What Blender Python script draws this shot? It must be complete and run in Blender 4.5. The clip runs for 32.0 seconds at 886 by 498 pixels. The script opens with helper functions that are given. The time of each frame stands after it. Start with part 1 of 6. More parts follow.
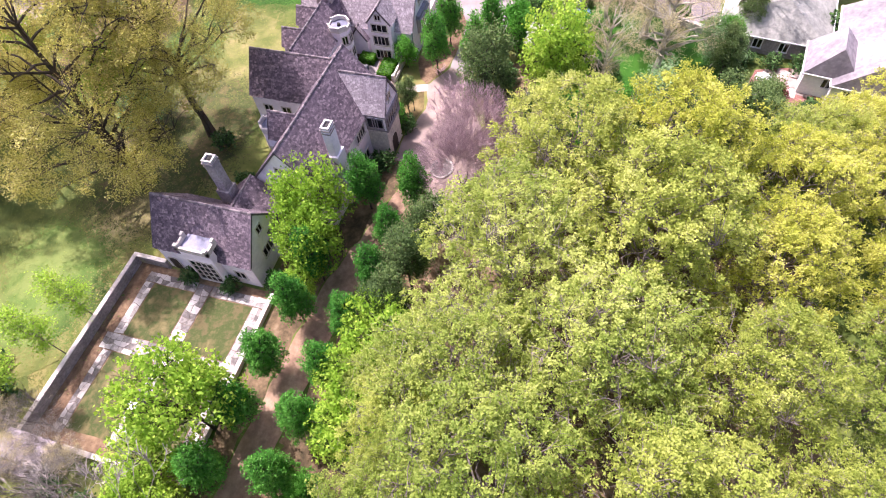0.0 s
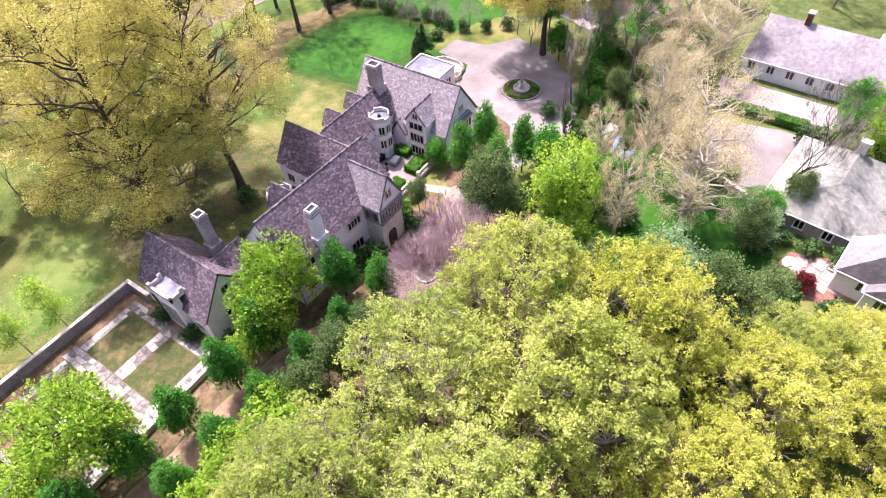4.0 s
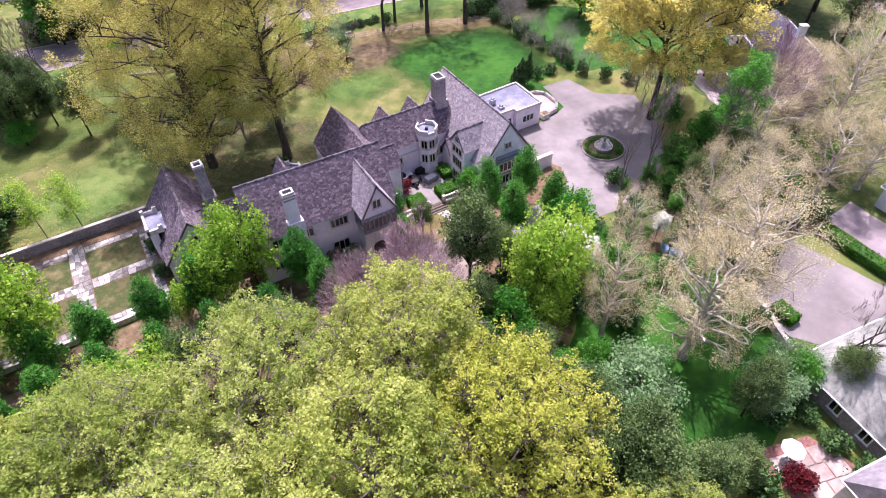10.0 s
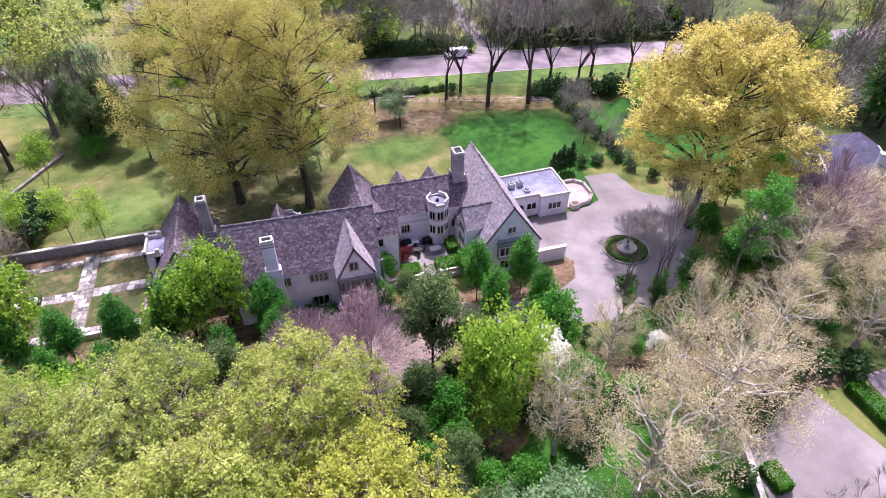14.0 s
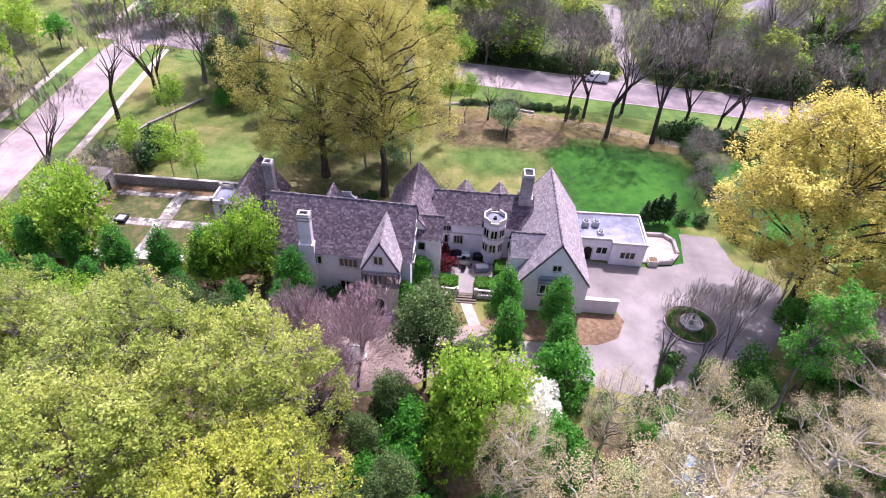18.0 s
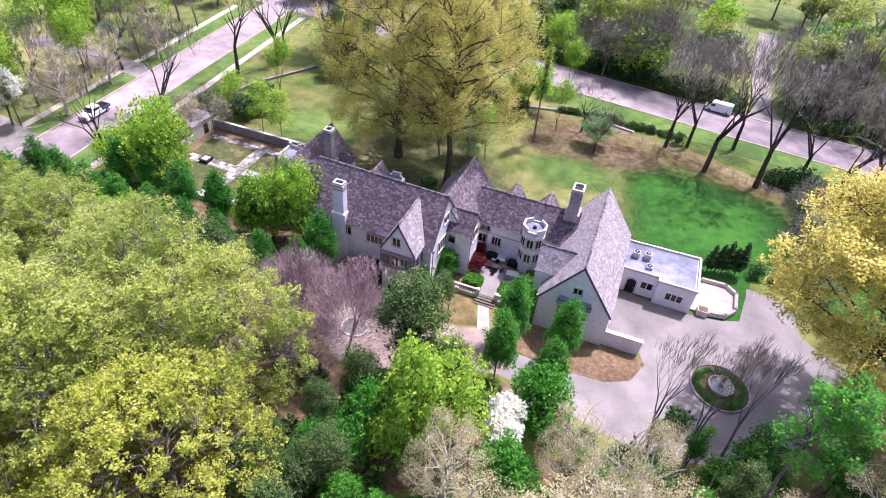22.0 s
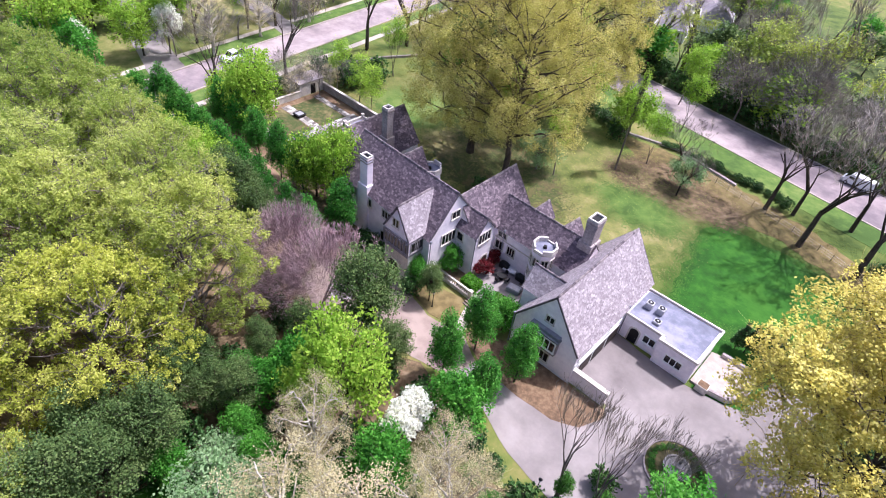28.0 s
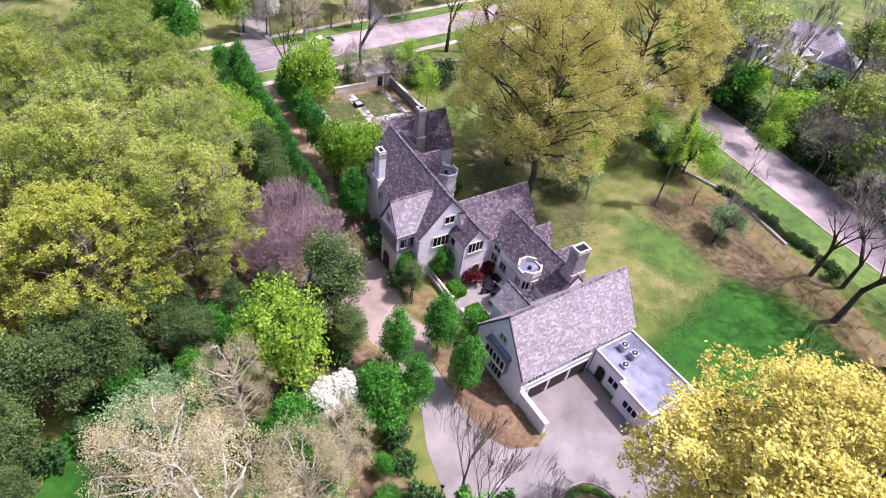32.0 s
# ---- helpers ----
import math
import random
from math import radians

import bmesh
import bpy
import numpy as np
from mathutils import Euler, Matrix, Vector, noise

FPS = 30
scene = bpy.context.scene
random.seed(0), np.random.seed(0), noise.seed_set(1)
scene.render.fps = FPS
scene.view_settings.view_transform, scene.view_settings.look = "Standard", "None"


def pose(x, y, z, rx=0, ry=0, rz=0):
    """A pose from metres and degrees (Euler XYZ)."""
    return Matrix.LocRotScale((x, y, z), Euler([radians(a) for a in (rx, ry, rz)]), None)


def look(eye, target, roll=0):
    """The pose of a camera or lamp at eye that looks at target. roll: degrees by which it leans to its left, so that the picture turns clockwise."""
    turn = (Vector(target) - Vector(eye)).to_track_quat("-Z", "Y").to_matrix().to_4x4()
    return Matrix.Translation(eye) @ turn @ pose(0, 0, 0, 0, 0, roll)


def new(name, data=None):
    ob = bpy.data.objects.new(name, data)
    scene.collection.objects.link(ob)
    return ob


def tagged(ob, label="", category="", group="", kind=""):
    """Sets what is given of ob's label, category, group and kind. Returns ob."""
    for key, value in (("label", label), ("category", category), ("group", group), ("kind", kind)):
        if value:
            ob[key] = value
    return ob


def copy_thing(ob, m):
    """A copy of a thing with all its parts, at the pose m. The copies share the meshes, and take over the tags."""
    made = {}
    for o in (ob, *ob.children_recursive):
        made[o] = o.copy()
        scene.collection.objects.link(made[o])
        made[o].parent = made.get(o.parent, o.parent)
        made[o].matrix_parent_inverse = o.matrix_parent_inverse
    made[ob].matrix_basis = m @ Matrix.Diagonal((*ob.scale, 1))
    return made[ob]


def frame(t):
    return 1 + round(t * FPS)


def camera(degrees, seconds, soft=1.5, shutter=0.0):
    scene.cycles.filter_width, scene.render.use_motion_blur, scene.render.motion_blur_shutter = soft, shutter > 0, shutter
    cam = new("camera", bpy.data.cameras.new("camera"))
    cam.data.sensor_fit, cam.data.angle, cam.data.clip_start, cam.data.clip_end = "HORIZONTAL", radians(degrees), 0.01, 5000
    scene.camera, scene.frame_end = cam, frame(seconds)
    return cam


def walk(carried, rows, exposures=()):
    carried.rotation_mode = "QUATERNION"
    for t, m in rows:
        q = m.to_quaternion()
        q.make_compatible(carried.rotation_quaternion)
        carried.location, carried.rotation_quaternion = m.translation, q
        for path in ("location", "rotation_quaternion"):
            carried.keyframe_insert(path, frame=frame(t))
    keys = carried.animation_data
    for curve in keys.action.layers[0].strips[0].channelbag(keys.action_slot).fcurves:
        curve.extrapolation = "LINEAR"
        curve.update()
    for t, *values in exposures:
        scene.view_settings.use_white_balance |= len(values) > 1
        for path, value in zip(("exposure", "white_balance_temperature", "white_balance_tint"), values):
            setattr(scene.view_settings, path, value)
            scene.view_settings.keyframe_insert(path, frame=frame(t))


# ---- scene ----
cam = camera(74.14, 32.0, soft=1.0)

PATH = [
    (0, (-57.02, -36.43, 59.11), (-26.70, -23.63, 8.94), -7.66),
    (1, (-55.00, -39.37, 59.78), (-22.55, -24.16, 11.65), -5.89),
    (2, (-51.84, -42.80, 60.47), (-19.23, -23.69, 13.88), -5.41),
    (3, (-49.02, -45.52, 60.94), (-16.67, -23.92, 15.26), -4.53),
    (4, (-46.45, -49.15, 60.12), (-15.05, -25.03, 15.04), -4.76),
    (7, (-36.54, -56.94, 58.33), (-10.05, -26.52, 13.91), -4.19),
    (8, (-33.56, -58.77, 58.32), (-8.52, -27.11, 13.94), -3.08),
    (9, (-30.13, -60.42, 57.41), (-7.69, -26.44, 13.34), -2.38),
    (10, (-26.48, -61.61, 56.73), (-6.01, -25.25, 13.61), -1.81),
    (11, (-22.60, -62.80, 56.67), (-3.72, -23.95, 15.03), -1.49),
    (12, (-18.91, -63.47, 56.62), (-1.52, -22.44, 16.43), -0.91),
    (13, (-15.23, -64.18, 56.34), (0.17, -20.89, 17.76), -0.67),
    (14, (-11.77, -64.62, 56.21), (1.38, -20.45, 17.79), -0.07),
    (17, (-0.89, -63.82, 55.29), (1.11, -17.53, 17.17), 2.56),
    (18, (2.26, -63.39, 55.00), (0.88, -16.97, 17.00), 3.31),
    (19, (5.17, -62.88, 54.50), (-0.92, -16.89, 16.46), 4.30),
    (20, (8.48, -62.29, 54.30), (-0.84, -16.98, 16.08), 4.80),
    (21, (11.78, -61.43, 53.99), (-0.08, -16.76, 15.74), 5.23),
    (22, (14.85, -60.37, 54.39), (0.85, -16.66, 15.74), 5.48),
    (23, (18.01, -59.21, 54.36), (2.13, -16.25, 15.60), 5.63),
    (24, (21.16, -57.85, 54.55), (2.82, -16.11, 15.56), 5.99),
    (25, (24.01, -56.51, 54.71), (3.30, -16.03, 15.56), 6.68),
    (28, (32.62, -50.87, 55.75), (4.81, -15.62, 15.95), 7.63),
    (29, (35.72, -48.75, 56.18), (5.99, -15.05, 16.43), 8.22),
    (30, (38.66, -45.72, 57.46), (7.30, -14.02, 17.32), 8.13),
    (31, (41.27, -43.12, 58.09), (7.95, -13.73, 17.76), 8.58),
    (32, (43.71, -39.70, 58.87), (8.65, -13.11, 18.08), 8.54),
]
walk(cam, [(t, look(eye, target, roll)) for t, eye, target, roll in PATH], [(0, 1.12, 6350, 33), (4, 1.19, 6380, 30), (7, 1.05, 6230, 32), (9, 0.88, 6050, 33), (13, 0.68, 5870, 35), (17, 0.79, 5910, 33), (19, 0.81, 5930, 31), (24, 0.82, 5770, 26), (28, 0.70, 5810, 23), (32, 0.62, 5940, 28)])

# ---- world, sun, exposure ----
world = bpy.data.worlds.new("sky")
scene.world = world
world.use_nodes = True
wn = world.node_tree.nodes
sky = wn.new("ShaderNodeTexSky")
sky.sky_type = "NISHITA"
sky.sun_disc = False
sky.dust_density = 4.0
sky.air_density = 0.9
sky.ozone_density = 0.6
sky.sun_elevation = radians(63)
sky.sun_rotation = radians(25)
wn["Background"].inputs["Strength"].default_value = 0.15
world.node_tree.links.new(sky.outputs["Color"], wn["Background"].inputs["Color"])
sun = new("sun", bpy.data.lights.new("sun", "SUN"))
sun.data.energy = 4.2
sun.data.angle = radians(0.6)
sun.data.color = (1.0, 0.955, 0.89)
sun.matrix_world = look((20, 43, 98), (0, 0, 0))


# ---- materials ----
def srgb(*c):
    return tuple(v / 12.92 if v < 0.04 else ((v + 0.055) / 1.055) ** 2.4 for v in c) + (1,)


def material(name, stops, scale=1.0, detail=6, rough=0.85, bump=0.3, bump_scale=12.0, metal=0.0, island=0.0, translucent=0.0,
             stretch=(1, 1, 1), obrand=0.0, spread=0.2, coarse=0.35, spec=0.3):
    """A node material: two noises through a colour ramp, with variation from piece to piece and fine relief."""
    m = bpy.data.materials.new(name)
    m.use_nodes = True
    nt = m.node_tree
    n, ln = nt.nodes, nt.links
    b = n["Principled BSDF"]
    tc = n.new("ShaderNodeTexCoord")
    mp = n.new("ShaderNodeMapping")
    mp.inputs["Scale"].default_value = stretch
    geo = n.new("ShaderNodeNewGeometry")
    ln.new(geo.outputs["Position"], mp.inputs["Vector"])
    fine = n.new("ShaderNodeTexNoise")
    fine.inputs["Scale"].default_value = scale
    fine.inputs["Detail"].default_value = detail
    fine.inputs["Roughness"].default_value = 0.65
    ln.new(mp.outputs["Vector"], fine.inputs["Vector"])
    big = n.new("ShaderNodeTexNoise")
    big.inputs["Scale"].default_value = scale * 0.13
    big.inputs["Detail"].default_value = 4
    ln.new(mp.outputs["Vector"], big.inputs["Vector"])
    mix = n.new("ShaderNodeMath")
    mix.operation = "MULTIPLY_ADD"
    ln.new(big.outputs["Fac"], mix.inputs[0])
    mix.inputs[1].default_value = coarse * 2
    ln.new(fine.outputs["Fac"], mix.inputs[2])
    sub = n.new("ShaderNodeMath")
    sub.operation = "SUBTRACT"
    ln.new(mix.outputs[0], sub.inputs[0])
    sub.inputs[1].default_value = coarse
    fac = sub.outputs[0]
    for amount, sock in ((island, geo.outputs["Random Per Island"]), (obrand, None)):
        if amount:
            if sock is None:
                sock = n.new("ShaderNodeObjectInfo").outputs["Random"]
            ad = n.new("ShaderNodeMath")
            ad.operation = "MULTIPLY_ADD"
            ln.new(sock, ad.inputs[0])
            ad.inputs[1].default_value = amount
            ln.new(fac, ad.inputs[2])
            s2 = n.new("ShaderNodeMath")
            s2.operation = "SUBTRACT"
            ln.new(ad.outputs[0], s2.inputs[0])
            s2.inputs[1].default_value = amount / 2
            fac = s2.outputs[0]
    ramp = n.new("ShaderNodeValToRGB")
    el = ramp.color_ramp.elements
    k = len(stops)
    for i, c in enumerate(stops):
        pos = 0.5 + spread * (2 * i / (k - 1) - 1) if k > 1 else 0.5
        e = el[i] if i < 2 else el.new(pos)
        e.position = pos
        e.color = srgb(*c)
    ln.new(fac, ramp.inputs["Fac"])
    ln.new(ramp.outputs["Color"], b.inputs["Base Color"])
    b.inputs["Roughness"].default_value = rough
    b.inputs["Metallic"].default_value = metal
    b.inputs["Specular IOR Level"].default_value = spec
    if bump:
        bt = n.new("ShaderNodeTexNoise")
        bt.inputs["Scale"].default_value = bump_scale
        bt.inputs["Detail"].default_value = 4
        ln.new(mp.outputs["Vector"], bt.inputs["Vector"])
        bp = n.new("ShaderNodeBump")
        bp.inputs["Strength"].default_value = bump
        bp.inputs["Distance"].default_value = 0.05
        ln.new(bt.outputs["Fac"], bp.inputs["Height"])
        ln.new(bp.outputs["Normal"], b.inputs["Normal"])
    if translucent:
        tr = n.new("ShaderNodeBsdfTranslucent")
        warm = n.new("ShaderNodeMix")
        warm.data_type = "RGBA"
        warm.blend_type = "MULTIPLY"
        warm.inputs["Factor"].default_value = 1.0
        warm.inputs[7].default_value = (1.04, 1.05, 0.88, 1)
        ln.new(ramp.outputs["Color"], warm.inputs[6])
        ln.new(warm.outputs[2], tr.inputs["Color"])
        ms = n.new("ShaderNodeMixShader")
        ms.inputs[0].default_value = translucent
        ln.new(b.outputs[0], ms.inputs[1])
        ln.new(tr.outputs[0], ms.inputs[2])
        ln.new(ms.outputs[0], n["Material Output"].inputs["Surface"])
    return m


def leafy(name, *stops, tr=0.45, island=0.5):
    return material(name, stops, scale=0.35, rough=0.6, bump=0, island=island, translucent=tr, spread=0.28, spec=0.2)


M = {}
M["stucco"] = material("stucco", [(0.865, 0.83, 0.865), (0.915, 0.88, 0.91), (0.95, 0.92, 0.94)], scale=1.2, bump=0.25, bump_scale=30, rough=0.9)
M["stone"] = material("limestone", [(0.66, 0.63, 0.61), (0.78, 0.75, 0.72), (0.86, 0.83, 0.80)], scale=2.5, bump=0.4, bump_scale=14, rough=0.85)
M["porch_stone"] = material("rubble_stone", [(0.66, 0.63, 0.62), (0.79, 0.76, 0.74), (0.88, 0.85, 0.82)], scale=3.2, bump=0.7, bump_scale=6, rough=0.9, spread=0.25)
M["slate"] = material("stone_slate", [(0.275, 0.24, 0.27), (0.34, 0.30, 0.335), (0.41, 0.362, 0.395), (0.54, 0.485, 0.51)], scale=5.0, bump=0.4, bump_scale=18, rough=0.8, island=0.45, spread=0.28, coarse=0.15)
M["slate_light"] = material("weathered_slate", [(0.45, 0.42, 0.445), (0.53, 0.495, 0.515), (0.61, 0.575, 0.595), (0.76, 0.72, 0.735)], scale=5.0, bump=0.4, bump_scale=18, rough=0.8, island=0.32, spread=0.3, coarse=0.15)
M["slate_dark"] = material("roof_underlay", [(0.22, 0.20, 0.21), (0.30, 0.27, 0.28)], scale=2, bump=0.2)
M["ridge"] = material("ridge_tile", [(0.34, 0.31, 0.33), (0.44, 0.405, 0.42), (0.54, 0.50, 0.505)], scale=2, obrand=0.5, bump=0.3)
M["chimney_stone"] = material("chimney_stone", [(0.46, 0.42, 0.43), (0.58, 0.54, 0.54), (0.70, 0.66, 0.65)], scale=3.5, bump=0.7, bump_scale=8, rough=0.9, spread=0.25)
M["verge_board"] = material("dark_verge_board", [(0.30, 0.28, 0.30), (0.40, 0.37, 0.39)], scale=4, rough=0.8, bump=0.2)
M["timber"] = material("grey_timber", [(0.48, 0.46, 0.48), (0.60, 0.57, 0.58)], scale=4, stretch=(1, 1, 0.2), rough=0.8, bump=0.3)
M["lead"] = material("lead_flashing", [(0.42, 0.43, 0.47), (0.52, 0.53, 0.57)], scale=2, rough=0.55, bump=0.1)
M["glass"] = material("window_glass", [(0.05, 0.055, 0.07), (0.10, 0.11, 0.13)], scale=2.0, rough=0.08, bump=0.0, spec=0.6)
M["white"] = material("white_paint", [(0.84, 0.84, 0.85), (0.92, 0.92, 0.92)], scale=3, rough=0.6, bump=0.05)
M["dark"] = material("black_iron", [(0.05, 0.05, 0.06), (0.10, 0.10, 0.11)], scale=5, rough=0.5, bump=0.1)
M["door"] = material("dark_oak", [(0.13, 0.11, 0.11), (0.22, 0.18, 0.16)], scale=5, stretch=(1, 1, 0.15), rough=0.6, bump=0.2)
M["membrane"] = material("flat_roof_felt", [(0.33, 0.34, 0.40), (0.41, 0.42, 0.49), (0.54, 0.54, 0.61)], scale=0.5, rough=0.6, bump=0.1, coarse=0.5, spread=0.22)
M["metal"] = material("grey_metal", [(0.62, 0.62, 0.64), (0.74, 0.74, 0.76)], scale=3, rough=0.4, metal=0.3, bump=0.05)
M["grass"] = material("meadow_grass", [(0.24, 0.31, 0.12), (0.33, 0.39, 0.17), (0.41, 0.44, 0.22), (0.50, 0.47, 0.29)], scale=0.25, detail=10, rough=0.95, bump=0.5, bump_scale=9, spread=0.2, coarse=0.5)
M["lawn"] = material("green_lawn", [(0.11, 0.27, 0.05), (0.15, 0.345, 0.07), (0.21, 0.40, 0.10)], scale=0.5, detail=10, rough=0.95, bump=0.5, bump_scale=12, spread=0.18, coarse=0.45)
M["tuft_lawn"] = leafy("lawn_blade", (0.19, 0.33, 0.08), (0.25, 0.41, 0.11), (0.33, 0.47, 0.17), tr=0.3)
M["straw"] = material("tawny_dead_grass", [(0.31, 0.28, 0.17), (0.41, 0.36, 0.23), (0.50, 0.44, 0.30)], scale=0.7, detail=10, rough=0.95, bump=0.6, bump_scale=10, spread=0.2, coarse=0.5)
M["ivy"] = leafy("ivy_leaf", (0.14, 0.30, 0.09), (0.22, 0.42, 0.13), (0.34, 0.55, 0.20), tr=0.25)
M["dry"] = material("dry_grass", [(0.265, 0.32, 0.14), (0.36, 0.395, 0.195), (0.455, 0.455, 0.265), (0.55, 0.515, 0.35)], scale=0.3, detail=10, rough=0.95, bump=0.5, bump_scale=10, spread=0.22, coarse=0.6)
M["tuft_green"] = leafy("rough_grass_blade", (0.44, 0.50, 0.22), (0.56, 0.60, 0.29), (0.66, 0.67, 0.38), tr=0.5)
M["litter"] = material("leaf_litter", [(0.24, 0.21, 0.15), (0.34, 0.29, 0.21), (0.45, 0.38, 0.29), (0.54, 0.47, 0.38)], scale=0.9, detail=10, rough=0.95, bump=0.8, bump_scale=8, spread=0.24, coarse=0.5)
M["drive"] = material("pinkish_gravel", [(0.41, 0.36, 0.335), (0.51, 0.45, 0.42), (0.61, 0.545, 0.51)], scale=0.25, detail=10, rough=0.92, bump=0.3, bump_scale=30, spread=0.22, coarse=0.5)
M["drive_leafy"] = material("leaf_strewn_gravel", [(0.40, 0.325, 0.265), (0.53, 0.44, 0.36), (0.65, 0.555, 0.47)], scale=0.6, detail=10, rough=0.92, bump=0.4, bump_scale=26, spread=0.22, coarse=0.5)
M["concrete"] = material("pale_concrete", [(0.41, 0.383, 0.38), (0.495, 0.467, 0.463), (0.58, 0.55, 0.543)], scale=0.2, detail=10, rough=0.85, bump=0.15, bump_scale=25, spread=0.25, coarse=0.5)
M["asphalt"] = material("worn_asphalt", [(0.44, 0.40, 0.42), (0.55, 0.50, 0.51), (0.65, 0.60, 0.60)], scale=0.18, detail=9, rough=0.9, bump=0.2, bump_scale=30, spread=0.18, coarse=0.5)
M["pave"] = material("pavement_slab", [(0.60, 0.56, 0.53), (0.71, 0.67, 0.63)], scale=1.0, detail=8, rough=0.9, bump=0.15, obrand=0.3)
M["flag"] = material("flagstone", [(0.38, 0.36, 0.35), (0.57, 0.55, 0.53), (0.74, 0.72, 0.70)], scale=2.2, detail=8, rough=0.85, bump=0.3, obrand=0.7, island=0.4, spread=0.32)
M["verge"] = material("verge_turf", [(0.25, 0.35, 0.15), (0.33, 0.43, 0.19), (0.43, 0.49, 0.26)], scale=0.5, detail=10, rough=0.95, bump=0.5, bump_scale=12, spread=0.2, coarse=0.5)
M["turf_dull"] = material("dull_turf", [(0.22, 0.28, 0.13), (0.31, 0.37, 0.18), (0.42, 0.43, 0.25)], scale=0.6, detail=9, rough=0.95, bump=0.6, bump_scale=12, spread=0.2)
M["turf_worn"] = material("worn_garden_turf", [(0.25, 0.27, 0.15), (0.38, 0.345, 0.235), (0.24, 0.295, 0.145), (0.39, 0.365, 0.24), (0.48, 0.445, 0.31)], scale=0.7, detail=10, rough=0.95, bump=0.6, bump_scale=12, spread=0.3, coarse=0.55)
M["joint"] = material("path_joint", [(0.32, 0.29, 0.25), (0.44, 0.40, 0.36)], scale=3, rough=0.95, bump=0.4)
M["mulch"] = material("bark_mulch", [(0.33, 0.26, 0.20), (0.45, 0.365, 0.285), (0.56, 0.47, 0.37)], scale=1.5, detail=10, rough=0.95, bump=0.8, bump_scale=14, spread=0.22)
M["bark"] = material("dark_bark", [(0.16, 0.14, 0.12), (0.25, 0.22, 0.19), (0.34, 0.30, 0.26)], scale=3, stretch=(1, 1, 0.3), rough=0.95, bump=0.8, bump_scale=10)
M["bark_grey"] = material("grey_bark", [(0.32, 0.29, 0.28), (0.44, 0.40, 0.38), (0.54, 0.50, 0.47)], scale=3, stretch=(1, 1, 0.3), rough=0.95, bump=0.6)
M["bark_pale"] = material("pale_sycamore_bark", [(0.56, 0.53, 0.47), (0.72, 0.69, 0.63), (0.86, 0.84, 0.79)], scale=1.5, rough=0.9, bump=0.4)
M["twig_pale"] = material("pale_budded_twig", [(0.50, 0.465, 0.385), (0.63, 0.59, 0.49), (0.76, 0.72, 0.61)], scale=1, rough=0.95, bump=0, island=0.4)
M["twig_tan"] = material("olive_tan_twig", [(0.52, 0.47, 0.31), (0.64, 0.58, 0.39), (0.74, 0.68, 0.48)], scale=1, rough=0.95, bump=0, island=0.4)
M["twig_grey"] = material("grey_fine_twig", [(0.42, 0.40, 0.37), (0.54, 0.51, 0.48), (0.64, 0.61, 0.57)], scale=1, rough=0.95, bump=0, island=0.4)
M["twig_purple"] = material("purple_budded_twig", [(0.52, 0.43, 0.455), (0.63, 0.535, 0.555), (0.73, 0.635, 0.645)], scale=1, rough=0.95, bump=0, island=0.4)
M["oak"] = leafy("oak_leaf", (0.43, 0.50, 0.20), (0.58, 0.64, 0.28), (0.71, 0.745, 0.38), (0.82, 0.83, 0.51), tr=0.48, island=0.2)
M["oak_y"] = leafy("yellow_oak_leaf", (0.48, 0.535, 0.19), (0.665, 0.70, 0.27), (0.785, 0.79, 0.39), (0.88, 0.88, 0.53), tr=0.48, island=0.2)
M["oak_b"] = leafy("young_oak_leaf", (0.38, 0.475, 0.19), (0.52, 0.605, 0.26), (0.66, 0.715, 0.36), (0.78, 0.805, 0.48), tr=0.48, island=0.2)
M["bronze"] = leafy("bronze_yellow_leaf", (0.55, 0.55, 0.27), (0.70, 0.685, 0.36), (0.82, 0.79, 0.47), (0.91, 0.875, 0.61), tr=0.58, island=0.4)
M["gold"] = leafy("golden_leaf", (0.60, 0.565, 0.25), (0.755, 0.71, 0.33), (0.86, 0.81, 0.42), (0.93, 0.89, 0.55), tr=0.28, island=0.35)
M["green"] = leafy("fresh_green_leaf", (0.18, 0.42, 0.13), (0.29, 0.56, 0.18), (0.42, 0.68, 0.26), island=0.35)
M["pear"] = leafy("pear_leaf", (0.18, 0.42, 0.15), (0.29, 0.56, 0.205), (0.43, 0.68, 0.285), tr=0.42, island=0.3)
M["lime"] = leafy("lime_green_leaf", (0.42, 0.585, 0.17), (0.56, 0.715, 0.235), (0.72, 0.82, 0.34), tr=0.5, island=0.35)
M["darkgreen"] = leafy("dark_evergreen_leaf", (0.14, 0.26, 0.12), (0.22, 0.36, 0.17), (0.34, 0.48, 0.25), tr=0.15)
M["olive"] = leafy("olive_grey_leaf", (0.23, 0.325, 0.17), (0.34, 0.44, 0.24), (0.48, 0.56, 0.33), tr=0.3, island=0.35)
M["teal"] = leafy("pale_bluish_leaf", (0.36, 0.50, 0.32), (0.48, 0.62, 0.42), (0.62, 0.73, 0.54), island=0.35)
M["tan"] = leafy("tan_bud", (0.64, 0.595, 0.43), (0.77, 0.725, 0.56), (0.87, 0.83, 0.68), tr=0.5)
M["blossom"] = leafy("white_blossom", (0.80, 0.80, 0.74), (0.92, 0.92, 0.90), (0.97, 0.97, 0.96))
M["redleaf"] = leafy("red_maple_leaf", (0.24, 0.05, 0.08), (0.36, 0.08, 0.11), (0.47, 0.13, 0.16), tr=0.3, island=0.3)
M["hedge"] = leafy("clipped_hedge_leaf", (0.14, 0.34, 0.06), (0.24, 0.47, 0.09), (0.35, 0.58, 0.13))


